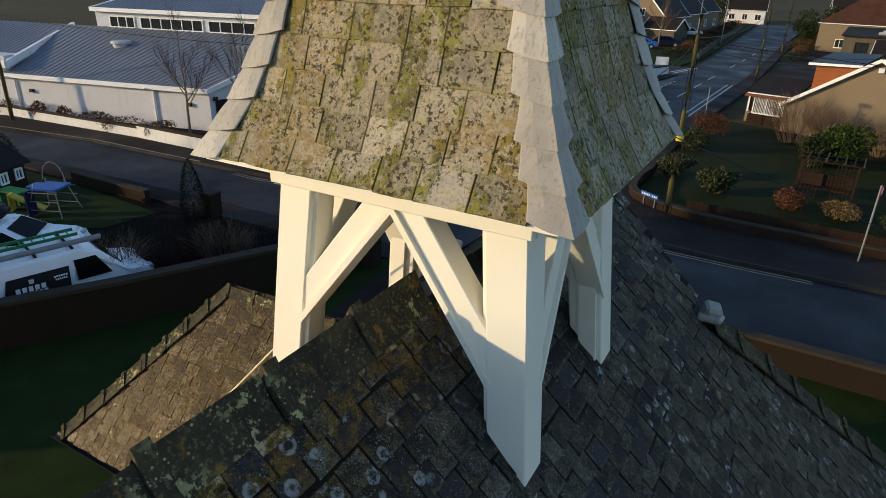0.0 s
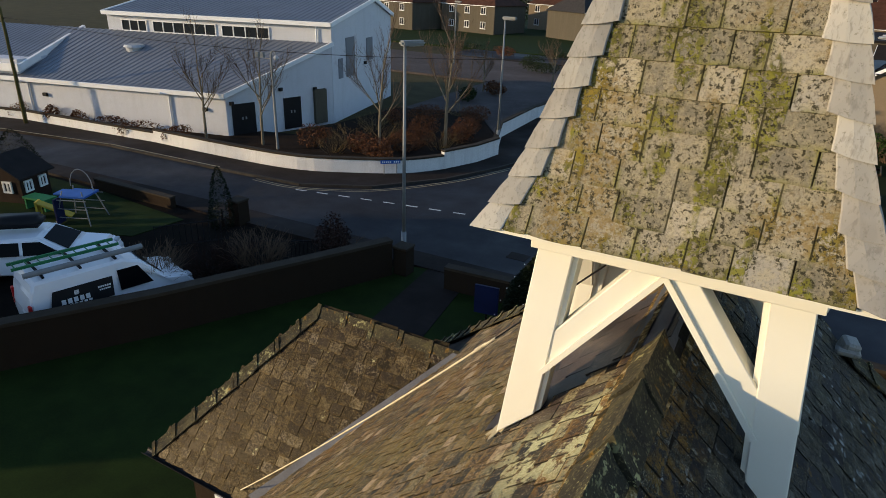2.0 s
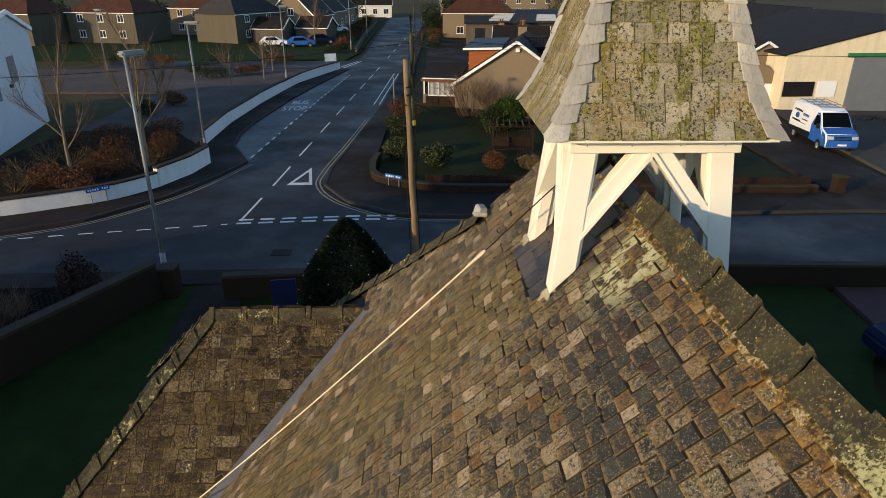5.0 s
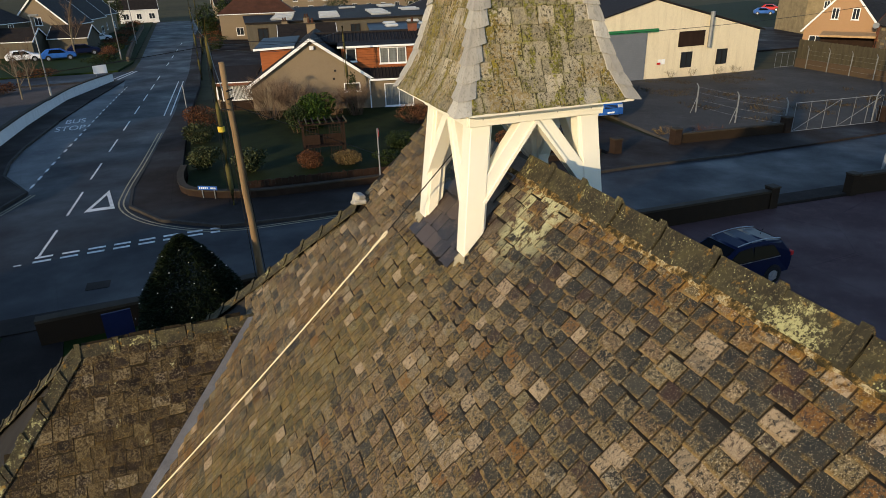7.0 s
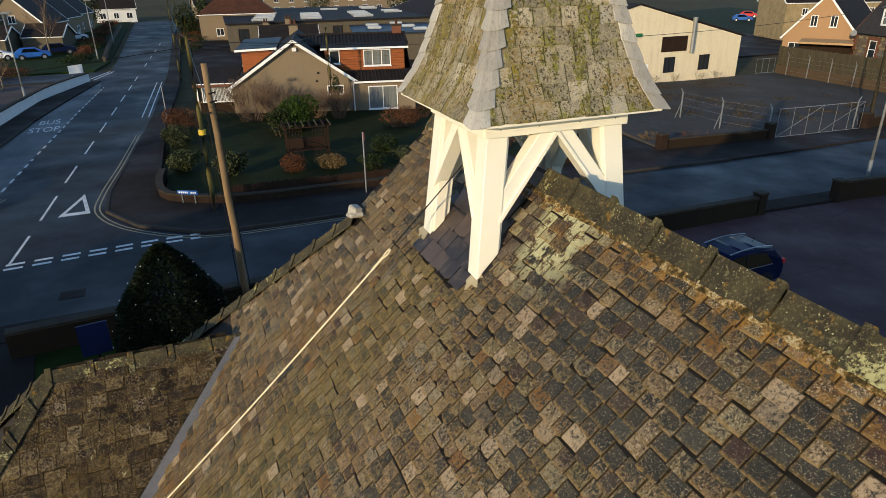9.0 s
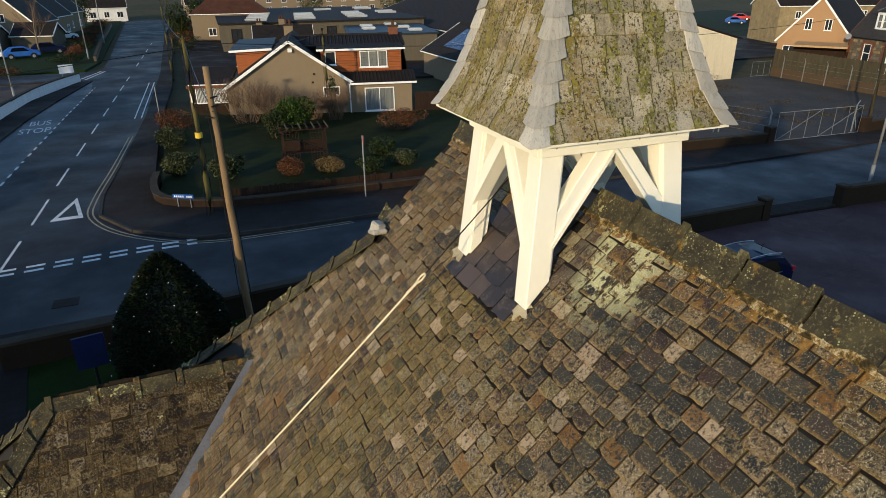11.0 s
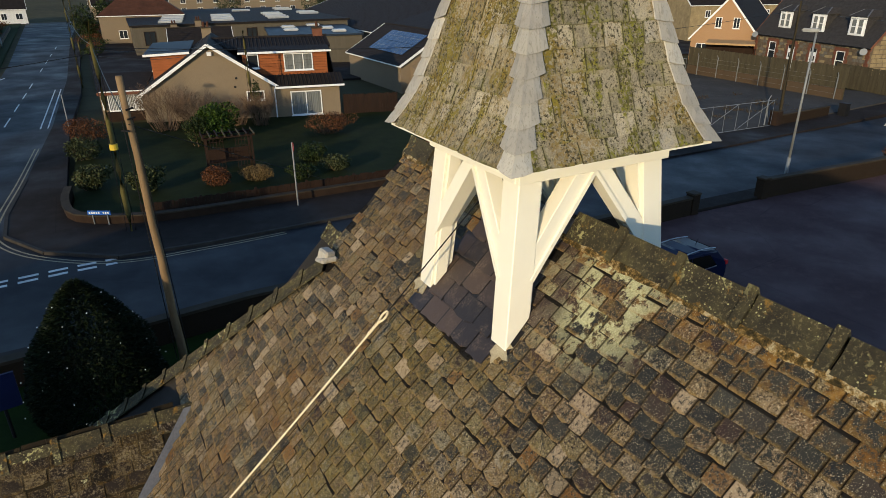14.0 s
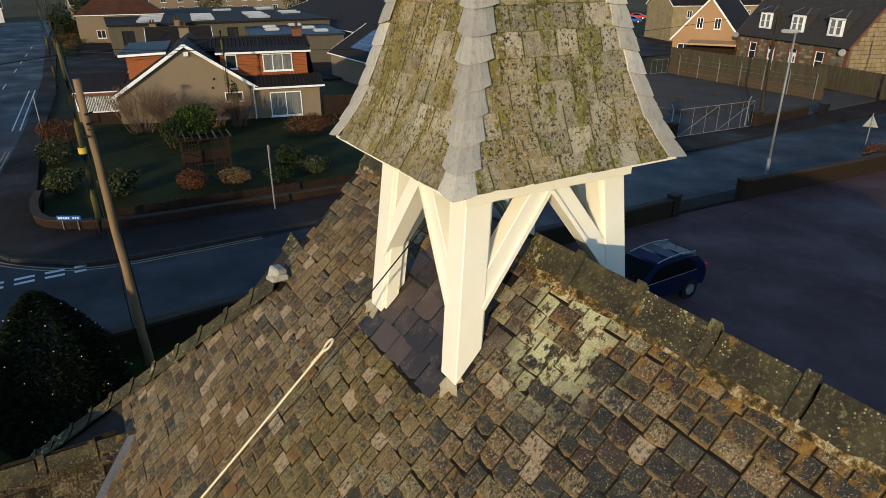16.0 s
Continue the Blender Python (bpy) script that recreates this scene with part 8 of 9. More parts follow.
def vehicle(name, x, y, rz, prof, belt, width, paint, label, wheels, glass, tail=None, heading=1):
    """A vehicle from a side profile (x, z), front towards +x. belt: the height where the cabin narrows; glass: list of (x0, z0, x1, z1, x2, z2, x3, z3) side panes."""
    t = thing(name, x, y, gz(x, y), rz, label, "van" if "van" in name else "car", "vehicles")
    bm = nbm()
    top = max(z for _, z in prof)

    def half(z):
        if z <= belt:
            return width / 2 - 0.05 * max(0, (0.45 - z) / 0.45)
        return width / 2 - 0.17 * (z - belt) / max(top - belt, 0.1)

    L = [bm.verts.new((px_, half(pz), pz)) for px_, pz in prof]
    R = [bm.verts.new((px_, -half(pz), pz)) for px_, pz in prof]
    n = len(prof)
    for i in range(n):
        j = (i + 1) % n
        bm.faces.new((L[i], L[j], R[j], R[i]))
    bm.faces.new(L[::-1])
    bm.faces.new(R)
    bmesh.ops.recalc_face_normals(bm, faces=bm.faces)
    bevel(bm, 0.07, 3)
    body = part("body", bm, paint, t)
    for poly in body.data.polygons:
        poly.use_smooth = poly.area < 0.25
    for pane in glass:
        for s in (-1, 1):
            bm = nbm()
            pts = [(px_, s * (half(pz) + 0.004), pz) for px_, pz in pane]
            slab(bm, pts, (0, s * 0.008, 0))
            part("side_window", bm, M["carglass"], body)
    for x in wheels:
        for s in (-1, 1):
            bm = nbm()
            rod(bm, (x, s * (width / 2 - 0.12), 0.33), (x, s * (width / 2 + 0.006), 0.33), 0.375, 0.375, 20)
            part("wheel_arch", bm, M["black"], body)
            wheel(t, x, s * (width / 2 - 0.08), 0.32)
    return t, body, half


def screen(body, x0, z0, x1, z1, w0, w1, name="windscreen"):
    bm = nbm()
    d = Vector((z0 - z1, 0, x1 - x0)).normalized()
    if d.z < 0:
        d = -d
    slab(bm, [Vector((x0, -w0, z0)) + d * 0.004, Vector((x0, w0, z0)) + d * 0.004, Vector((x1, w1, z1)) + d * 0.004, Vector((x1, -w1, z1)) + d * 0.004], d * 0.01)
    return part(name, bm, M["carglass"], body)


def lamp_pair(body, x, y, z, s, m, name):
    for q in (-1, 1):
        bm = nbm()
        box(bm, (x, q * y, z), s)
        bevel(bm, 0.02)
        part(name, bm, m, body)


# white works van with a roof rack
van, body, half = vehicle("van", -15.95, 5.7, 75, [(-2.15, 0.3), (-2.2, 0.9), (-2.1, 1.55), (-1.98, 1.86), (0.3, 1.88), (0.75, 1.72), (1.35, 1.08), (1.95, 0.95), (2.15, 0.75), (2.18, 0.32)], 1.0, 1.80, M["wcar"], "white panel van with roof pipes and ladders on the drive", (-1.35, 1.38),
                         [[(0.05, 1.05), (0.95, 1.05), (0.62, 1.62), (0.05, 1.62)]])
screen(body, 1.33, 1.12, 0.80, 1.70, 0.72, 0.62)
for s in (-1, 1):
    bm = nbm()
    pts = [(-1.75, s * (half(0.98) + 0.012), 0.98), (-0.15, s * (half(0.98) + 0.012), 0.98), (-0.1, s * (half(1.52) + 0.012), 1.52), (-1.6, s * (half(1.52) + 0.012), 1.52)]
    slab(bm, pts, (0, s * 0.006, 0))
    pn = part("sign_panel", bm, M["black"], body, "black side panel with pale bars of lettering")
    for i, (x0, z0, w, h) in enumerate(((-1.1, 1.18, 0.75, 0.14), (-1.0, 1.07, 0.6, 0.05), (-0.35, 1.32, 0.35, 0.05), (-0.35, 1.24, 0.3, 0.04), (-1.05, 1.36, 0.12, 0.12))):
        k = 5 if w > 0.5 else 6
        for q in range(k):
            bm = nbm()
            box(bm, (x0 - w / 2 + w * (q + 0.5) / k, s * (half(z0) + 0.022), z0), (w / k * 0.7, 0.012, h))
            part("lettering_bar", bm, M["white"], pn)
lamp_pair(body, -2.16, 0.78, 1.05, (0.08, 0.14, 0.5), M["red"], "tail_lamp")
lamp_pair(body, 2.02, 0.68, 0.82, (0.2, 0.3, 0.16), M["dome"], "head_lamp")
rack = part("roof_rack", (lambda b: [box(b, (x, 0, 1.95), (0.06, 1.45, 0.05)) for x in (-1.7, -0.8, 0.1)] and b)(nbm()), M["black"], van)
bm = nbm()
rod(bm, (-2.1, -0.55, 2.05), (0.9, -0.55, 2.05), 0.075, 0.075, 12)
part("pipe_carrier", bm, M["steel"], rack, "grey pipe carrier tube")
bm = nbm()
for y in (0.1, 0.55):
    beam(bm, (-2.2, y, 2.03), (0.5, y, 2.03), 0.05, 0.08)
for k in range(9):
    rod(bm, (-2.1 + 0.3 * k, 0.1, 2.03), (-2.1 + 0.3 * k, 0.55, 2.03), 0.018, 0.018, 6)
part("ladder", bm, M["green"], rack, "green stained ladder")

# white estate car with a roof box
car, body, half = vehicle("car", -20.2, 6.2, 42, [(-2.25, 0.3), (-2.3, 0.85), (-2.1, 1.15), (-1.6, 1.45), (0.3, 1.50), (1.15, 1.02), (2.0, 0.90), (2.3, 0.65), (2.3, 0.3)], 0.95, 1.82, M["wcar"], "white estate car with a dark roof box", (-1.4, 1.4),
                         [[(-1.7, 0.98), (-0.25, 0.98), (-0.25, 1.38), (-1.4, 1.38)], [(-0.15, 0.98), (1.0, 0.98), (0.35, 1.38), (-0.15, 1.38)]])
screen(body, 1.1, 1.08, 0.42, 1.44, 0.72, 0.6)
bm = nbm()
box(bm, (-0.7, 0.15, 1.78), (1.9, 0.75, 0.36))
bevel(bm, 0.12, 3)
part("roof_box", bm, M["black"], car, "dark grey roof box", smooth=True)
lamp_pair(body, 2.1, 0.66, 0.75, (0.25, 0.34, 0.14), M["dome"], "head_lamp")

# dark blue crossover in the church car park
suv, body, half = vehicle("car", 12.5, 8.68, 181.5, [(-1.96, 0.32), (-2.05, 0.62), (-2.05, 0.98), (-1.92, 1.12), (-1.62, 1.47), (-0.9, 1.54), (-0.3, 1.54), (0.25, 1.47), (1.05, 1.05), (1.8, 0.93), (2.05, 0.70), (2.05, 0.32)], 1.0, 1.62, M["bcar"], "dark blue crossover car with silver roof rails", (-1.25, 1.3),
                         [[(-1.45, 1.03), (-0.3, 1.03), (-0.4, 1.44), (-1.2, 1.39)], [(-0.32, 1.03), (0.85, 1.03), (0.25, 1.40), (-0.32, 1.44)]])
screen(body, 1.0, 1.08, 0.32, 1.44, 0.66, 0.56)
screen(body, -1.90, 1.15, -1.66, 1.43, 0.58, 0.52, "rear_window")
lamp_pair(body, -2.0, 0.68, 0.98, (0.14, 0.24, 0.16), M["red"], "tail_lamp")
for s in (-1, 1):
    bm = nbm()
    for i in range(6):
        a = Vector((-1.58 + 0.3 * i, s * 0.56, 1.49 + 0.11 * math.sin(math.pi * (i + 0.6) / 7)))
        c = Vector((-1.58 + 0.3 * (i + 1), s * 0.56, 1.49 + 0.11 * math.sin(math.pi * (i + 1.6) / 7)))
        rod(bm, a, c, 0.018, 0.018, 6)
    part("roof_rail", bm, M["alloy"], suv, "silver roof rail")
    bm = nbm()
    beam(bm, (-1.45, s * 0.815, 1.0), (0.8, s * 0.815, 1.0), 0.02, 0.02)
    part("trim_strip", bm, M["alloy"], suv)
bm = nbm()
rod(bm, (-1.3, 0, 1.48), (-1.4, 0, 1.68), 0.012, 0.006, 6)
part("aerial", bm, M["black"], suv)

# white and blue delivery van by the workshop
dv, body, half = vehicle("van", 24.05, 35.1, -97, [(-2.85, 0.4), (-2.92, 1.2), (-2.88, 2.25), (-2.7, 2.42), (0.6, 2.46), (1.15, 2.32), (1.95, 1.42), (2.75, 1.18), (2.95, 0.85), (2.95, 0.38)], 1.4, 1.95, M["wcar"], "white and blue delivery van on the forecourt", (-1.75, 1.95),
                        [[(0.85, 1.42), (1.78, 1.42), (1.25, 2.05), (0.85, 2.05)]])
screen(body, 1.93, 1.46, 1.24, 2.24, 0.86, 0.76)


def livery(name, pts, s, m, parent, label="", lift=0.002):
    """A thin panel on the side of the delivery van, following its tumblehome."""
    bm = nbm()
    slab(bm, [(x, s * (half(z) + lift), z) for x, z in pts], (0, s * 0.005, 0))
    return part(name, bm, m, parent, label)


for s in (-1, 1):
    livery("cab_side", [(0.55, 0.42), (2.9, 0.42), (2.88, 0.85), (2.7, 1.14), (1.98, 1.38), (1.22, 2.2), (0.9, 2.2), (0.6, 1.4)], s, M["blue"], body, "blue cab side and door")
    livery("sill_band", [(-2.85, 0.42), (0.55, 0.42), (0.58, 0.85), (-2.85, 0.72)], s, M["black"], body, "dark lower side band")
    pn = livery("sign_panel", [(-2.5, 1.0), (0.2, 1.05), (0.5, 2.15), (-2.5, 2.15)], s, M["white"], body, "white sign panel with bars of lettering")
    for x0, z0, w, h, k, m in ((-1.75, 1.86, 1.3, 0.14, 7, "black"), (-1.75, 1.2, 1.3, 0.12, 8, "black"), (-0.5, 1.72, 0.9, 0.16, 5, "blue"), (-0.45, 1.42, 0.8, 0.08, 6, "redstone"), (-0.8, 1.16, 1.0, 0.06, 9, "steel")):
        for q in range(k):
            xa, xb = x0 - w / 2 + w * q / k, x0 - w / 2 + w * (q + 0.72) / k
            livery("lettering_bar", [(xa, z0 - h / 2), (xb, z0 - h / 2), (xb, z0 + h / 2), (xa, z0 + h / 2)], s, M[m], pn, "", 0.009)
    livery("sign_disc", [(-1.75 + 0.28 * math.cos(a * math.tau / 14), 1.53 + 0.19 * math.sin(a * math.tau / 14)) for a in range(14)], s, M["blue"], pn, "", 0.009)
    bm = nbm()
    box(bm, (1.75, s * 1.1, 1.5), (0.12, 0.2, 0.3))
    bevel(bm, 0.04)
    part("wing_mirror", bm, M["black"], body)
bm = nbm()
slab(bm, [(1.99, -0.9, 1.435), (2.74, -0.9, 1.205), (2.74, 0.9, 1.205), (1.99, 0.9, 1.435)], (0.01, 0, 0.03))
bevel(bm, 0.012)
part("bonnet", bm, M["blue"], body, "blue bonnet")
bm = nbm()
slab(bm, [(2.78, -0.9, 1.17), (2.965, -0.9, 0.85), (2.965, 0.9, 0.85), (2.78, 0.9, 1.17)], (0.02, 0, 0.012))
slab(bm, [(2.965, -0.93, 0.85), (2.965, -0.93, 0.42), (2.965, 0.93, 0.42), (2.965, 0.93, 0.85)], (0.03, 0, 0))
part("front_panel", bm, M["blue"], body, "blue front and bumper")
for z in (0.90, 0.98, 1.06):
    bm = nbm()
    box(bm, (3.03 - (z - 0.85) * 0.57, 0, z), (0.04, 0.95, 0.045))
    part("grille_bar", bm, M["black"], body)
bm = nbm()
box(bm, (3.01, 0, 0.58), (0.03, 0.52, 0.11))
part("number_plate", bm, M["white"], body, "pale plain number plate")
lamp_pair(body, 2.9, 0.72, 1.0, (0.16, 0.34, 0.2), M["dome"], "head_lamp")
for y in (-0.75, -0.25, 0.25, 0.75):
    bm = nbm()
    rod(bm, (-2.3, y, 2.56), (0.8, y, 2.56), 0.022, 0.022, 6)
    part("rack_rail", bm, M["steel"], dv)
for x in (-2.2, -1.2, -0.2, 0.7):
    bm = nbm()
    rod(bm, (x, -0.8, 2.50), (x, 0.8, 2.50), 0.026, 0.026, 6)
    part("rack_bar", bm, M["steel"], dv)
PARK = [(-2.0, 0.32), (-2.05, 0.85), (-1.85, 1.0), (-1.3, 1.42), (0.3, 1.45), (1.1, 1.0), (1.9, 0.88), (2.05, 0.7), (2.05, 0.32)]
PG = [[(-1.2, 0.95), (0.9, 0.95), (0.3, 1.36), (-0.95, 1.36)]]
for x, y, rz, m, lab in ((-20.8, 93, 10, "blue", "bright blue car parked among the far gardens"), (-25.0, 93.5, 10, "wcar", "white car parked among the far gardens"), (-19.2, 120, 20, "wcar", "pale car parked beside the far road"), (-18.5, 98, 10, "bcar", "dark car parked beside the far road"), (111.5, 106.5, -40, "blue", "blue car parked on the far green"), (121.5, 114.5, -50, "red", "red car parked on the far green")):
    c, body, half = vehicle("car", x, y, rz, PARK, 0.92, 1.75, M[m], lab, (-1.25, 1.25), PG)

# ---- vegetation ----
def foliage(root, name, blobs, leaf, n, m, seed=1, flat=0.5, label=""):
    """Many small leaves spread through lobes (x, y, z, rx, ry, rz), thicker near their outside."""
    r = random.Random(seed)
    verts, faces = [], []
    vol = [b[3] * b[4] * b[5] for b in blobs]
    for _ in range(n):
        b = r.choices(blobs, vol)[0]
        d = Vector((r.gauss(0, 1), r.gauss(0, 1), r.gauss(0, 1))).normalized()
        k = r.uniform(0.25, 1.0) ** 0.35 * (1 + 0.16 * noise.noise(d * 2.2 + Vector((b[0], b[1], seed))))
        p = Vector((b[0] + d.x * b[3] * k, b[1] + d.y * b[4] * k, b[2] + d.z * b[5] * k))
        if p.z < 0.03:
            continue
        a = Vector((r.gauss(0, 1), r.gauss(0, 1), r.gauss(0, 1))).normalized()
        c = (d * flat + Vector((r.gauss(0, 1), r.gauss(0, 1), r.gauss(0, 1))) * 0.6).normalized().cross(a)
        s = leaf * r.uniform(0.6, 1.3)
        i = len(verts)
        c = c.normalized() * 0.5 if c.length > 1e-4 else Vector((0, 0, 0.5))
        verts += [p - a * s, p + c * s, p + a * s, p - c * s]
        faces.append((i, i + 1, i + 2, i + 3))
    return tagged(raw(name, verts, faces, m, root, label), kind="stuff")


def stems(root, name, x, y, h, spread, n, r0, m, seed, fork=3, z0=0.0):
    """A thicket of fine forked stems."""
    r = random.Random(seed)
    bm = nbm()
    verts, faces = [], []

    def seg(a, c, w0, w1):
        d = (c - a).normalized()
        s = d.orthogonal().normalized()
        o = d.cross(s)
        i = len(verts)
        for p, w in ((a, w0), (c, w1)):
            for k in range(3):
                ang = math.tau * k / 3
                verts.append(p + (s * math.cos(ang) + o * math.sin(ang)) * w)
        for k in range(3):
            faces.append((i + k, i + (k + 1) % 3, i + 3 + (k + 1) % 3, i + 3 + k))

    def grow(p, d, length, w, left):
        q = p + d * length
        seg(p, q, w, w * 0.6)
        if left:
            for _ in range(fork):
                e = (d + Vector((r.gauss(0, 0.45), r.gauss(0, 0.45), r.gauss(0.1, 0.3)))).normalized()
                grow(q, e, length * r.uniform(0.5, 0.85), w * 0.6, left - 1)

    for _ in range(n):
        a = r.uniform(0, math.tau)
        k = r.uniform(0, spread * 0.5)
        d = Vector((math.cos(a) * spread / h, math.sin(a) * spread / h, 1)).normalized()
        grow(Vector((x + math.cos(a) * k, y + math.sin(a) * k, z0)), d, h * r.uniform(0.35, 0.5), r0, 2)
    bm.free()
    return tagged(raw(name, verts, faces, m, root), kind="stuff")


def shrub(x, y, w, d, h, leaf_m, label, n=1400, leaf=0.07, seed=1, lobes=5, category="bush"):
    t = thing("shrub", x, y, gz(x, y) + 0.05, seed * 37 % 360, label, category, "garden shrubs")
    r = random.Random(seed)
    blobs = [(0, 0, h * 0.5, w * 0.42, d * 0.42, h * 0.5)]
    for _ in range(lobes):
        blobs.append((r.uniform(-0.3, 0.3) * w, r.uniform(-0.3, 0.3) * d, h * r.uniform(0.35, 0.7), w * r.uniform(0.18, 0.3), d * r.uniform(0.18, 0.3), h * r.uniform(0.22, 0.36)))
    foliage(t, "leaves", blobs, leaf, n, leaf_m, seed)
    stems(t, "twig_tangle", 0, 0, h * 0.8, w * 0.35, 6, 0.018, M["twig"], seed, 2)
    return t


def thicket(x, y, w, h, m, label, n=26, seed=1, r0=0.012):
    t = thing("bare_shrub", x, y, gz(x, y) + 0.05, 0, label, "bush", "garden shrubs")
    stems(t, "twig_tangle", 0, 0, h, w * 0.5, n, r0, m, seed, 3)
    return t


def bare_tree(x, y, h, seed, label, spread=0.42, thick=0.11):
    """A winter tree: tapered trunk, limbs, then a haze of fine twigs."""
    t = thing("tree", x, y, gz(x, y), 0, label, "tree", "bare winter trees")
    r = random.Random(seed)
    big, fine = nbm(), ([], [])

    def limb(a, c, w0, w1):
        rod(big, a, c, w0, w1, 7, False)

    def twig(a, c, w0, w1):
        d = (c - a).normalized()
        s = d.orthogonal().normalized()
        o = d.cross(s)
        i = len(fine[0])
        for p, w in ((a, w0), (c, w1)):
            for k in range(3):
                fine[0].append(p + (s * math.cos(math.tau * k / 3) + o * math.sin(math.tau * k / 3)) * w)
        for k in range(3):
            fine[1].append((i + k, i + (k + 1) % 3, i + 3 + (k + 1) % 3, i + 3 + k))

    def branch(p, d, length, w, level):
        n = 3
        for i in range(n):
            q = p + d * length / n
            (limb if level < 2 else twig)(p, q, w * (1 - 0.2 * i), w * (1 - 0.2 * (i + 1)))
            if level < 4:
                for _ in range(2 if level else 1):
                    e = (d * 0.9 + Vector((r.gauss(0, spread), r.gauss(0, spread), abs(r.gauss(0.25, 0.2))))).normalized()
                    branch(q, e, length * r.uniform(0.42, 0.62), w * 0.45, level + 1)
            d = (d + Vector((r.gauss(0, 0.08), r.gauss(0, 0.08), 0.08))).normalized()
            p = q

    tr = h * 0.28
    limb(Vector((0, 0, -0.2)), Vector((0.03, 0, tr)), thick, thick * 0.8)
    branch(Vector((0.03, 0, tr)), Vector((0.05, 0.02, 1)).normalized(), h * 0.5, thick * 0.78, 0)
    for k in range(4):
        a = math.tau * k / 4 + r.uniform(-0.4, 0.4)
        branch(Vector((0.03, 0, tr + 0.35 * k)), Vector((math.cos(a) * 0.65, math.sin(a) * 0.65, 0.8)).normalized(), h * 0.34, thick * 0.42, 1)
    part("trunk", big, M["bark"], t, smooth=True)
    tagged(raw("crown", fine[0], fine[1], M["twig"], t, "fine bare twigs"), kind="stuff")
    return t


for i, (x, y, h, th) in enumerate(((-29.6, 21.4, 5.6, 0.09), (-26.0, 22.3, 6.2, 0.09), (-19.5, 24.6, 6.3, 0.10), (-17.2, 28.0, 7.2, 0.11))):
    bare_tree(x, y, h, 20 + i, "slender bare birch-like tree behind the white wall", 0.34, th)
for i, (x, y, h) in enumerate(((-19.5, 52, 4.2), (-18.5, 60, 4.0), (-19, 66, 3.8), (-24, 47, 3.6))):
    bare_tree(x, y, h, 40 + i, "small bare tree in the hall car park", 0.5, 0.08)
bare_tree(-19.5, 97, 6.5, 51, "bare tree by the far road", 0.45, 0.14)
for i, (x, y, h, w) in enumerate(((1.2, 41.8, 3.2, 3.4), (3.0, 41.6, 2.6, 2.6), (7.2, 40.6, 2.4, 1.8), (5.8, 41.5, 2.0, 2.2))):
    thicket(x, y, w, h, M["twig"], "bare brown shrub against the gable wall", 80, 60 + i, 0.016)
shrub(3.6, 37.3, 3.0, 2.6, 2.35, M["brightleaf"], "large glossy evergreen bush on the lawn", 5200, 0.09, 3, 8)
shrub(2.3, 36.2, 1.7, 1.6, 1.9, M["leaf"], "dark clipped evergreen beside the large bush", 2200, 0.07, 4)
shrub(-3.7, 29.4, 2.0, 1.6, 1.25, M["mottle"], "mottled evergreen bush at the garden corner", 2000, 0.08, 5)
shrub(-1.4, 27.9, 2.1, 1.7, 1.3, M["mottle"], "mottled evergreen bush beside the pole", 2200, 0.08, 6)
shrub(-3.9, 35.6, 2.0, 2.2, 1.3, M["mottle"], "evergreen bush along the garden edge", 1800, 0.08, 7)
shrub(1.7, 27.4, 2.0, 1.5, 1.0, M["russet"], "round russet-brown clipped bush", 2600, 0.05, 8)
shrub(3.7, 27.4, 1.9, 1.4, 0.85, M["straw"], "round straw-coloured clipped bush", 2800, 0.05, 9)
shrub(10.44, 36.12, 3.6, 2.8, 1.5, M["russet"], "loose russet shrub on the lawn", 2200, 0.06, 10)
shrub(7.53, 30.19, 2.6, 2.0, 1.0, M["leaf"], "dark low evergreen in the border", 1600, 0.08, 12)
shrub(7.95, 27.48, 1.9, 1.4, 0.9, M["mottle"], "grey-green low shrub in the border", 1800, 0.07, 13)
shrub(13.7, 27.85, 2.2, 1.6, 1.1, M["russet"], "russet low shrub in the border", 1500, 0.06, 14)
shrub(5.9, 26.8, 1.8, 1.4, 0.8, M["leaf"], "dark low shrub in the border", 1300, 0.07, 15)
shrub(-3.6, 40.5, 1.8, 3.8, 1.5, M["russet"], "russet hedge along the garden edge", 2200, 0.06, 16)
shrub(7.27, 41.5, 0.7, 0.7, 3.0, M["leaf"], "ivy wrapped round the pole's foot", 900, 0.07, 17)
shrub(-12.7, 11.9, 3.2, 1.6, 1.6, M["darkhedge"], "dark red-brown hedge behind the boundary wall", 3000, 0.05, 18, 7, "hedge")
for i, (x, y, w, h) in enumerate(((-15.6, 7.0, 1.3, 1.7), (-14.7, 8.3, 1.5, 1.5), (-14.0, 9.7, 1.7, 1.6), (-14.6, 9.3, 1.3, 1.2))):
    thicket(x, y, w, h, M["darkhedge"] if i % 2 else M["twig"], "bare dark shrub behind the boundary wall", 60, 200 + i, 0.014)
for i in range(7):
    shrub(-46 + 2.6 * i, 18.6 + 0.22 * i, 2.7, 0.9, 1.0, M["russet"], "brown beech hedge behind the white wall", 900, 0.06, 21 + i, 4, "hedge")
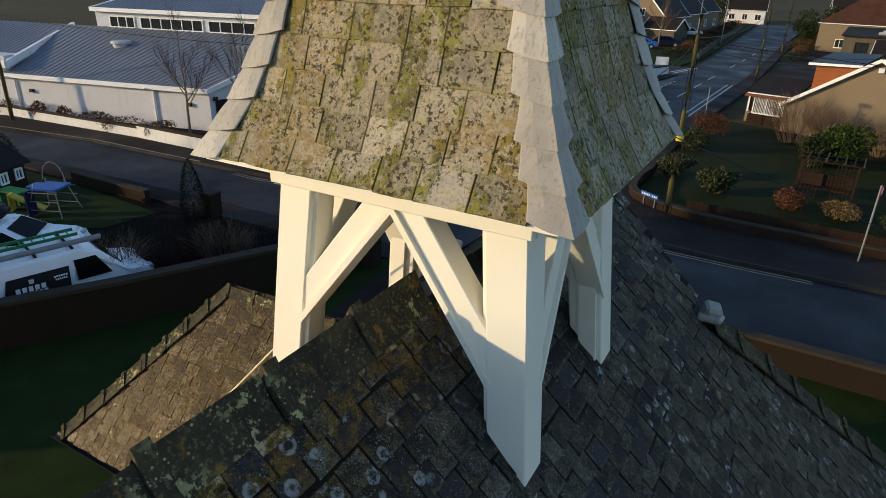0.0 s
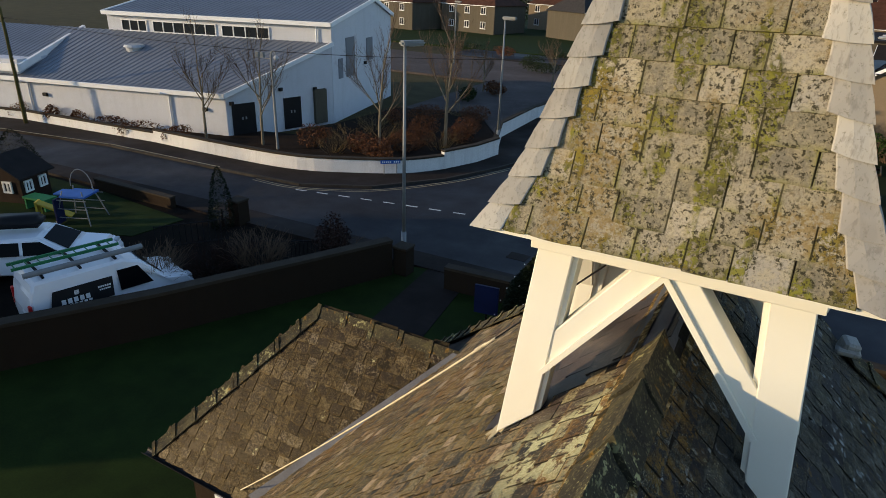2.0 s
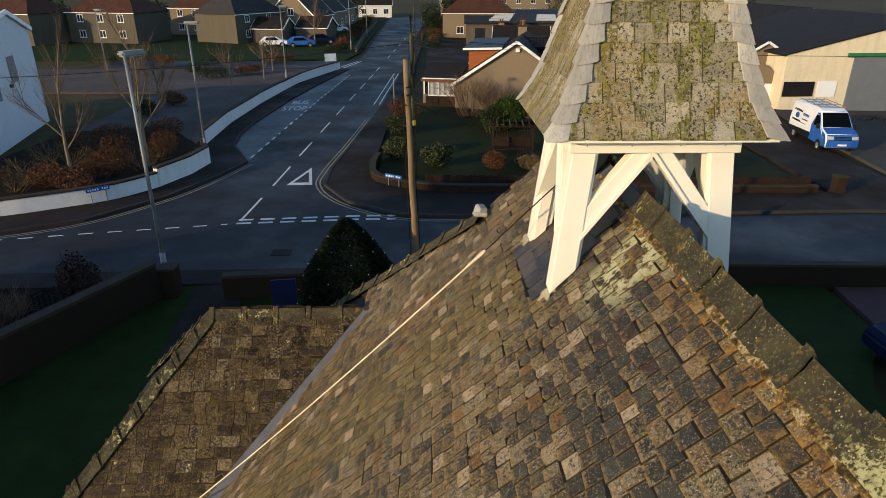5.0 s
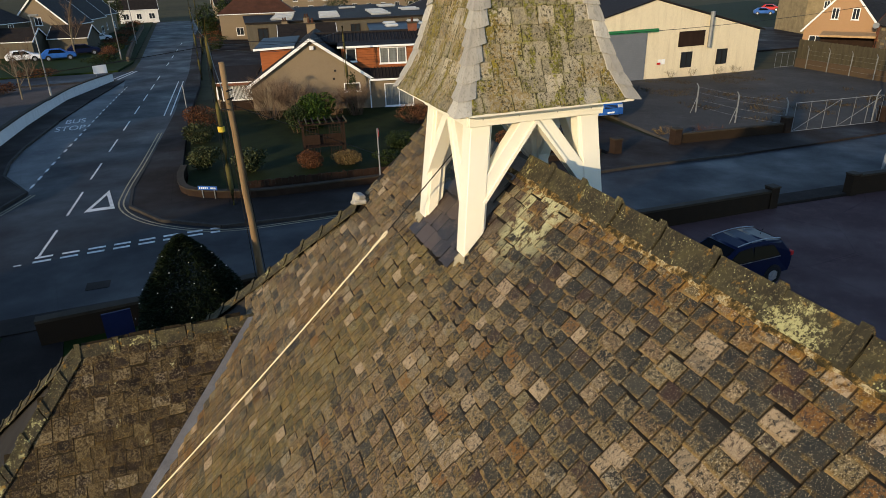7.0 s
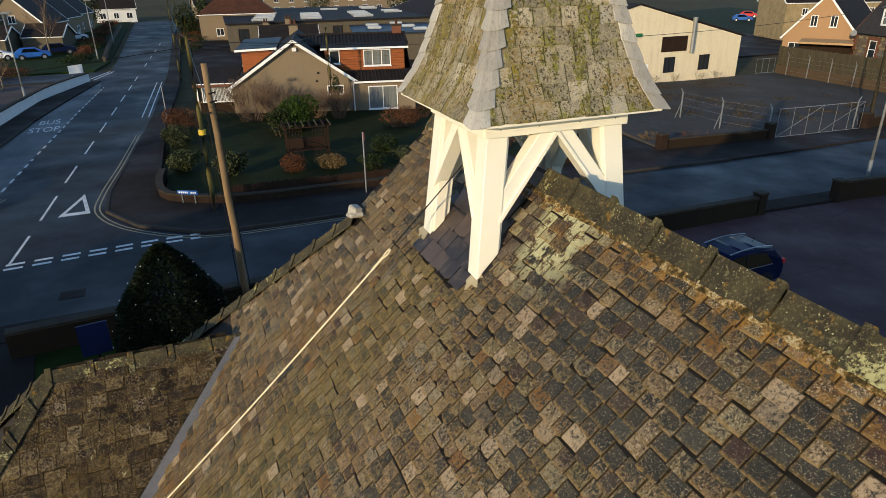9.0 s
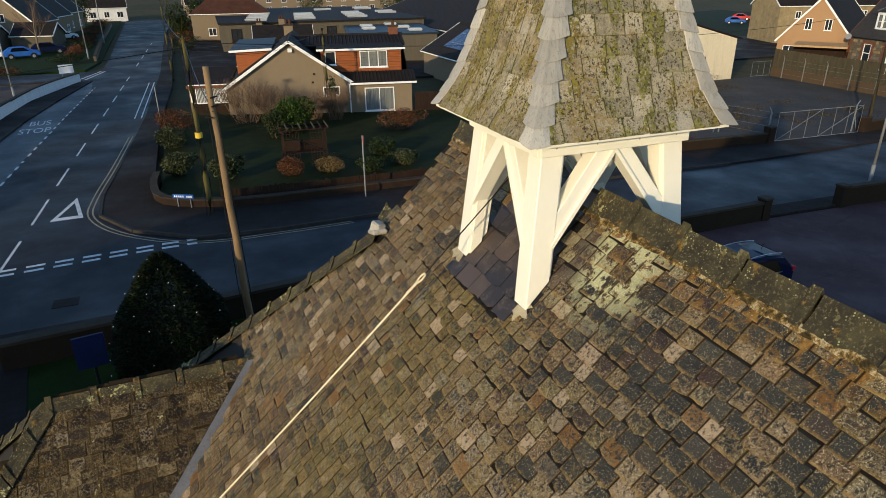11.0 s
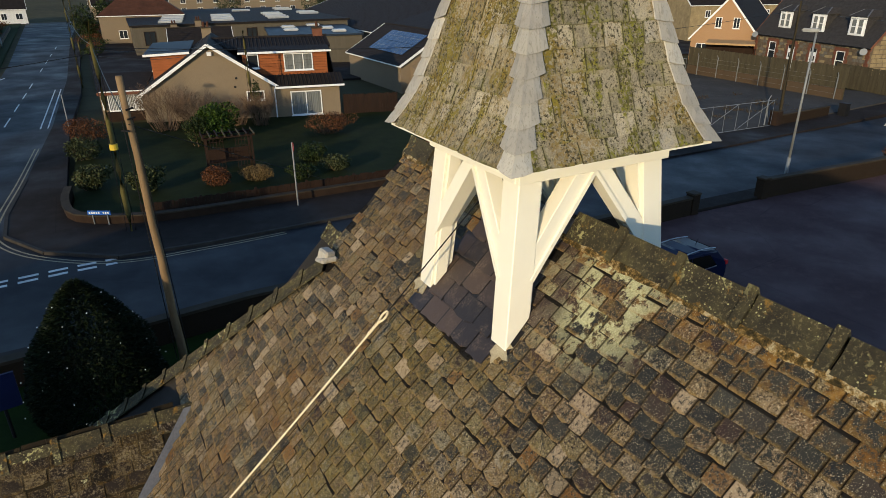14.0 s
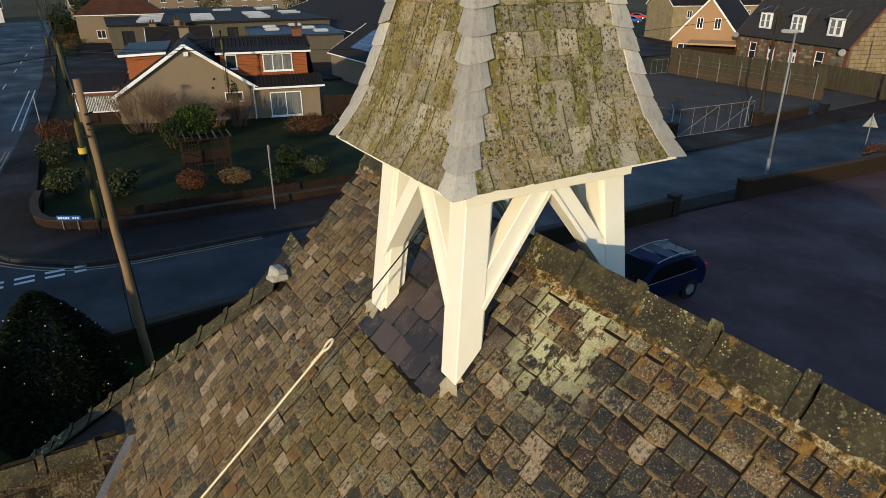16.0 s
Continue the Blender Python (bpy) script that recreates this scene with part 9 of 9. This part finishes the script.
for i, (x, y, w, h) in enumerate(((-23.4, 23.6, 2.4, 1.4), (-22.3, 25.4, 2.6, 1.3), (-20.4, 24.2, 2.4, 1.2), (-18.6, 25.8, 2.6, 1.2), (-17.2, 27.4, 2.4, 1.2), (-19.8, 30.0, 3.0, 1.2), (-17.6, 31.5, 2.6, 1.2), (-23, 29, 2.6, 1.3), (-21.6, 33.5, 3.0, 1.2), (-18.8, 35.2, 2.8, 1.2), (-21.6, 23.2, 2.4, 1.1), (-19.2, 23.9, 2.6, 1.1), (-18.9, 27.6, 2.8, 1.2), (-21.2, 27.6, 3.0, 1.3), (-17.0, 29.6, 2.4, 1.2), (-22.6, 31.4, 3.0, 1.2), (-20.6, 36.2, 3.0, 1.1))):
    if i % 3 == 1:
        thicket(x, y, w, h, M["straw"], "straw-coloured bare bush in the planting bed", 30, 80 + i)
    else:
        shrub(x, y, w, w * 0.8, h, M["russet"], "red-brown winter bush in the planting bed", 1500, 0.055, 90 + i, 4)
for i, (x, y, w) in enumerate(((-23, 42, 3.4), (-22.4, 46, 3.2), (-24, 61, 5), (-21, 63.5, 4), (-27, 66, 5), (-33, 72, 6), (-27, 73, 6), (-20, 74.5, 5), (-40, 73, 7))):
    shrub(x, y, w, w * 0.5, 1.1, M["russet"] if i % 2 else M["leaf"], "dark low hedge round the hall car park", 1300, 0.08, 110 + i, 5, "hedge")
for i in range(14):
    shrub(-14.6 - 0.15 * i, 84 + 5.6 * i, 1.8, 5.2, 1.2, M["russet"] if i % 3 else M["leaf"], "brown hedge along the far road", 800, 0.11, 130 + i, 5, "hedge")
for i in range(9):
    shrub(-1.2 + 0.15 * i, 93 + 6.5 * i, 2.2, 6.0, 1.3, M["russet"] if i % 2 else M["leaf"], "hedge along the far road", 800, 0.11, 150 + i, 5, "hedge")
for i, (x, y, h, w) in enumerate(((-1.5, 120, 5.5, 4.5), (2.5, 124, 6, 4.5), (-20, 158, 7, 5), (14, 165, 8, 6), (-40, 130, 7, 6), (-52, 120, 6, 6), (-70, 118, 7, 7), (48, 150, 8, 8), (66, 140, 8, 8), (30, 160, 8, 7))):
    shrub(x, y, w, w, h, M["leaf"], "dark evergreen tree far up the road", 1500, 0.2, 170 + i, 6, "tree")
shrub(37.34, 14.31, 2.4, 1.8, 1.3, M["russet"], "bare brown hedge by the car park wall", 1800, 0.05, 190, 6, "hedge")
thicket(27.41, 26.21, 3.4, 0.7, M["russet"], "heap of dead brown brush behind the yard wall", 40, 191)
thicket(24.59, 27.07, 2.4, 0.6, M["straw"], "heap of dead brown brush behind the yard wall", 34, 192)
for i, x in enumerate((40.5, 43.0, 46.2, 48.6)):
    thicket(x, 46.9, 1.0, 0.9, M["straw"], "dry weeds at the foot of the workshop wall", 14, 193 + i, 0.008)


def conifer(x, y, h, w, label, m, n, lights=0, seed=5):
    t = thing("conifer", x, y, gz(x, y), 0, label, "tree")
    r = random.Random(seed)
    bm = nbm()
    rod(bm, (0, 0, -0.2), (0, 0, h * 0.3), 0.08, 0.03, 8)
    part("trunk", bm, M["brown"], t)
    verts, faces = [], []

    def rad(z):
        k = z / h
        return w / 2 * (min(1.0, 0.80 + k) if k < 0.2 else max(0.0, 1 - ((k - 0.2) / 0.8) ** 1.6) ** 0.78)

    for _ in range(n):
        z = h * (1 - r.random() ** 0.75) * 0.99 + 0.02
        a = r.uniform(0, math.tau)
        k = rad(z) * r.uniform(0.80, 1.01) * (1 + 0.10 * noise.noise(Vector((math.cos(a) * 2, math.sin(a) * 2, z * 1.3))))
        p = Vector((math.cos(a) * k, math.sin(a) * k, z))
        d = Vector((math.cos(a) + r.gauss(0, 0.4), math.sin(a) + r.gauss(0, 0.4), r.uniform(-0.3, 0.9))).normalized()
        s = d.cross(Vector((r.gauss(0, 1), r.gauss(0, 1), r.gauss(0, 1)))).normalized()
        i = len(verts)
        ln = r.uniform(0.04, 0.085) * (1 if h < 5 else 2.5)
        verts += [p - d * ln * 0.4, p + s * ln * 0.28, p + d * ln, p - s * ln * 0.28]
        faces.append((i, i + 1, i + 2, i + 3))
    raw("crown", verts, faces, m, t)
    if lights:
        me = None
        for i in range(lights):
            z = h * (0.12 + 0.84 * (i + 0.5) / lights)
            a = i * 2.399 + r.uniform(-0.3, 0.3)
            k = rad(z) * 1.07
            if me is None:
                bm = nbm()
                bmesh.ops.create_icosphere(bm, subdivisions=1, radius=0.012)
                ob = part("fairy_light", bm, M["bulb"], t)
                me = ob.data
            else:
                ob = new("fairy_light", me)
                ob.parent = t
            ob.location = (math.cos(a) * k, math.sin(a) * k, z)
    return t


conifer(-4.1, 10.3, 3.5, 2.95, "dark rounded conifer strung with small white lights", M["yew"], 46000, 52)
conifer(-18.4, 12.2, 2.5, 0.95, "slim dark conifer by the gate pier", M["yew"], 2600, 0, 6)
conifer(-29.8, 10.9, 2.6, 2.2, "dark clipped conifer at the garden's edge", M["yew"], 3000, 0, 7)

# weeds and dead grass over the cracked yard
wr = random.Random(77)
wv, wf = [], []
for k in range(170):
    cx, cy = wr.uniform(32.5, 50.5), wr.uniform(27.5, 46.5)
    if cx > 49.5 + (cy - 27) * 0.2 or noise.noise(Vector((cx * 0.22, cy * 0.22, 4.0))) < -0.08:
        continue
    for q in range(34):
        x, y = cx + wr.gauss(0, 0.45), cy + wr.gauss(0, 0.35)
        a, h, w = wr.uniform(0, math.tau), wr.uniform(0.05, 0.16), wr.uniform(0.02, 0.05)
        dx, dy = math.cos(a) * w, math.sin(a) * w
        i, z = len(wv), gz(x) + 0.03
        wv += [(x - dx, y - dy, z), (x + dx, y + dy, z), (x + wr.gauss(0, 0.05), y + wr.gauss(0, 0.05), z + h)]
        wf.append((i, i + 1, i + 2))
tagged(raw("yard_weeds", wv, wf, M["weed"]), "dead brown grass and weeds over the cracked yard", "weeds", kind="stuff")

# ---- garden things ----
arb = thing("arbour", 3.0, 30.4, gz(3.2), -4, "brown stained timber garden arbour with lattice sides", "arbour")
for x in (-1.15, 1.15):
    for y in (-0.5, 0.5):
        bm = nbm()
        box(bm, (x, y, 0.95), (0.09, 0.09, 1.9))
        part("post", bm, M["brown"], arb)
for i in range(8):
    bm = nbm()
    box(bm, (-1.3 + 0.37 * i, 0, 1.98), (0.05, 1.5, 0.10))
    part("rafter", bm, M["fencewood"] if i % 2 else M["brown"], arb)
for y in (-0.5, 0.5):
    bm = nbm()
    box(bm, (0, y, 1.88), (2.7, 0.06, 0.11))
    part("top_beam", bm, M["brown"], arb)
for x in (-0.72, 0.72):
    bm = nbm()
    for i in range(6):
        box(bm, (x - 0.4 + 0.16 * i, -0.5, 0.95), (0.025, 0.02, 1.7))
        box(bm, (x, -0.48, 0.25 + 0.28 * i), (0.85, 0.02, 0.025))
    part("lattice", bm, M["brown"], arb)
bm = nbm()
box(bm, (0, 0.25, 0.45), (2.1, 0.5, 0.06))
box(bm, (0, 0.5, 0.75), (2.1, 0.05, 0.6))
part("bench_seat", bm, M["brown"], arb)

sw = thing("climbing_frame", -23.4, 9.65, gz(-23), 25, "blue and steel garden climbing frame", "play equipment")
bm = nbm()
for x in (-0.55, 0.55):
    for y in (-0.5, 0.5):
        rod(bm, (x * 1.3, y * 1.3, 0), (x * 0.7, y * 0.7, 1.35), 0.025, 0.025, 6)
for z in (0.35, 0.7, 1.05):
    for s in (-1, 1):
        rod(bm, (-0.65, s * 0.58, z), (0.65, s * 0.58, z), 0.02, 0.02, 6)
for i in range(8):
    a0, a1 = math.pi * i / 8, math.pi * (i + 1) / 8
    rod(bm, (-0.45 * math.cos(a0), 0.3, 1.35 + 0.7 * math.sin(a0)), (-0.45 * math.cos(a1), 0.3, 1.35 + 0.7 * math.sin(a1)), 0.02, 0.02, 6)
part("tube_frame", bm, M["steel"], sw)
bm = nbm()
box(bm, (0.05, 0, 1.15), (1.0, 1.0, 0.07))
box(bm, (-0.9, 0.6, 0.95), (0.7, 0.6, 0.06))
part("platform", bm, M["blue"], sw, "blue plastic platform")
bm = nbm()
box(bm, (-0.55, -0.5, 0.6), (0.06, 0.5, 1.0))
part("side_panel", bm, M["bin"], sw)
tb = thing("play_table", -25.9, 9.5, gz(-25), 10, "green plastic play table", "toy")
bm = nbm()
box(bm, (0, 0, 0.55), (1.2, 0.6, 0.08))
for s in (-1, 1):
    box(bm, (s * 0.5, 0, 0.27), (0.08, 0.55, 0.54))
part("top", bm, M["green"], tb)
sl = thing("toy_slide", -25.0, 8.9, gz(-25), 40, "small yellow and green plastic slide", "toy")
bm = nbm()
beam(bm, (0, 0, 0.7), (1.2, 0, 0.1), 0.4, 0.06)
beam(bm, (0, 0, 0.0), (0, 0, 0.75), 0.4, 0.08, (1, 0, 0))
part("chute", bm, M["yellow"], sl)
ph = thing("playhouse", -28.3, 9.8, gz(-28), 20, "small brown playhouse with white windows", "playhouse")
bm = nbm()
slab(bm, [(-1.1, -0.8, 0), (1.1, -0.8, 0), (1.1, -0.8, 1.2), (0, -0.8, 1.9), (-1.1, -0.8, 1.2)], (0, 1.6, 0))
part("wall", bm, M["brown"], ph)
for s in (-1, 1):
    bm = nbm()
    slab(bm, [(s * 1.3, -1.0, 1.12), (0, -1.0, 1.95), (0, 1.0, 1.95), (s * 1.3, 1.0, 1.12)], (0, 0, 0.06))
    part("roof", bm, M["tile"], ph)
for u in (-0.5, 0.5):
    window(ph, (u, -0.8, 0.75), 0.42, 0.5, (0, -1), 2, sill=False)
for u in (-0.4, 0.4):
    window(ph, (1.1, u, 0.75), 0.42, 0.5, (1, 0), 2, sill=False)
bn = thing("notice_post", -5.95, 10.15, gz(-5.95), 8, "dark blue notice board on a post beside the conifer", "notice board")
bm = nbm()
box(bm, (0, 0, 1.28), (0.68, 0.06, 0.85))
part("board", bm, M["bin"], bn)
bm = nbm()
rod(bm, (0, 0.05, 0), (0, 0.05, 1.5), 0.035, 0.035, 8)
part("post", bm, M["black"], bn)
wb = thing("wheelie_bin", 48.7, 24.3, gz(47), 0, "dark grey wheeled bin by the wall", "bin")
bm = nbm()
slab(bm, [(-0.25, -0.3, 0), (0.25, -0.3, 0), (0.25, 0.3, 0), (-0.25, 0.3, 0)], (0, 0, 1.0))
part("tub", bm, M["black"], wb)
bm = nbm()
box(bm, (0, 0, 1.04), (0.58, 0.7, 0.07))
part("lid", bm, M["black"], wb)
gr = thing("manhole_cover", 1.8, 0, 0, 0, "worn iron manhole cover in the road", "manhole cover", kind="structure")
gr.matrix_basis = pose(-7.4, 16.0, 0.005)
bm = nbm()
box(bm, (0, 0, 0), (0.75, 0.6, 0.012))
part("cover", bm, M["pave"], gr)


# ---- unseen house and evergreens added behind the camera to shade the gardens from the low sun ----
gable_house("house", -29.0, -4.5, 90, 10, 9, 5.2, 8.8, "gharl", "tile", "unseen plain harled house with a dark tiled roof, added to cast shade")
for x, y, h, w, sd in ((-41, -7, 12.5, 6, 21), (-45, -12, 13, 6.5, 22), (-44, -17, 12, 6, 23), (-46, -4, 8.2, 7, 24), (-51, -1, 8.0, 7, 25)):
    conifer(x, y, h, w, "unseen tall dark evergreen added to cast shade", M["yew"], 1800, seed=sd)
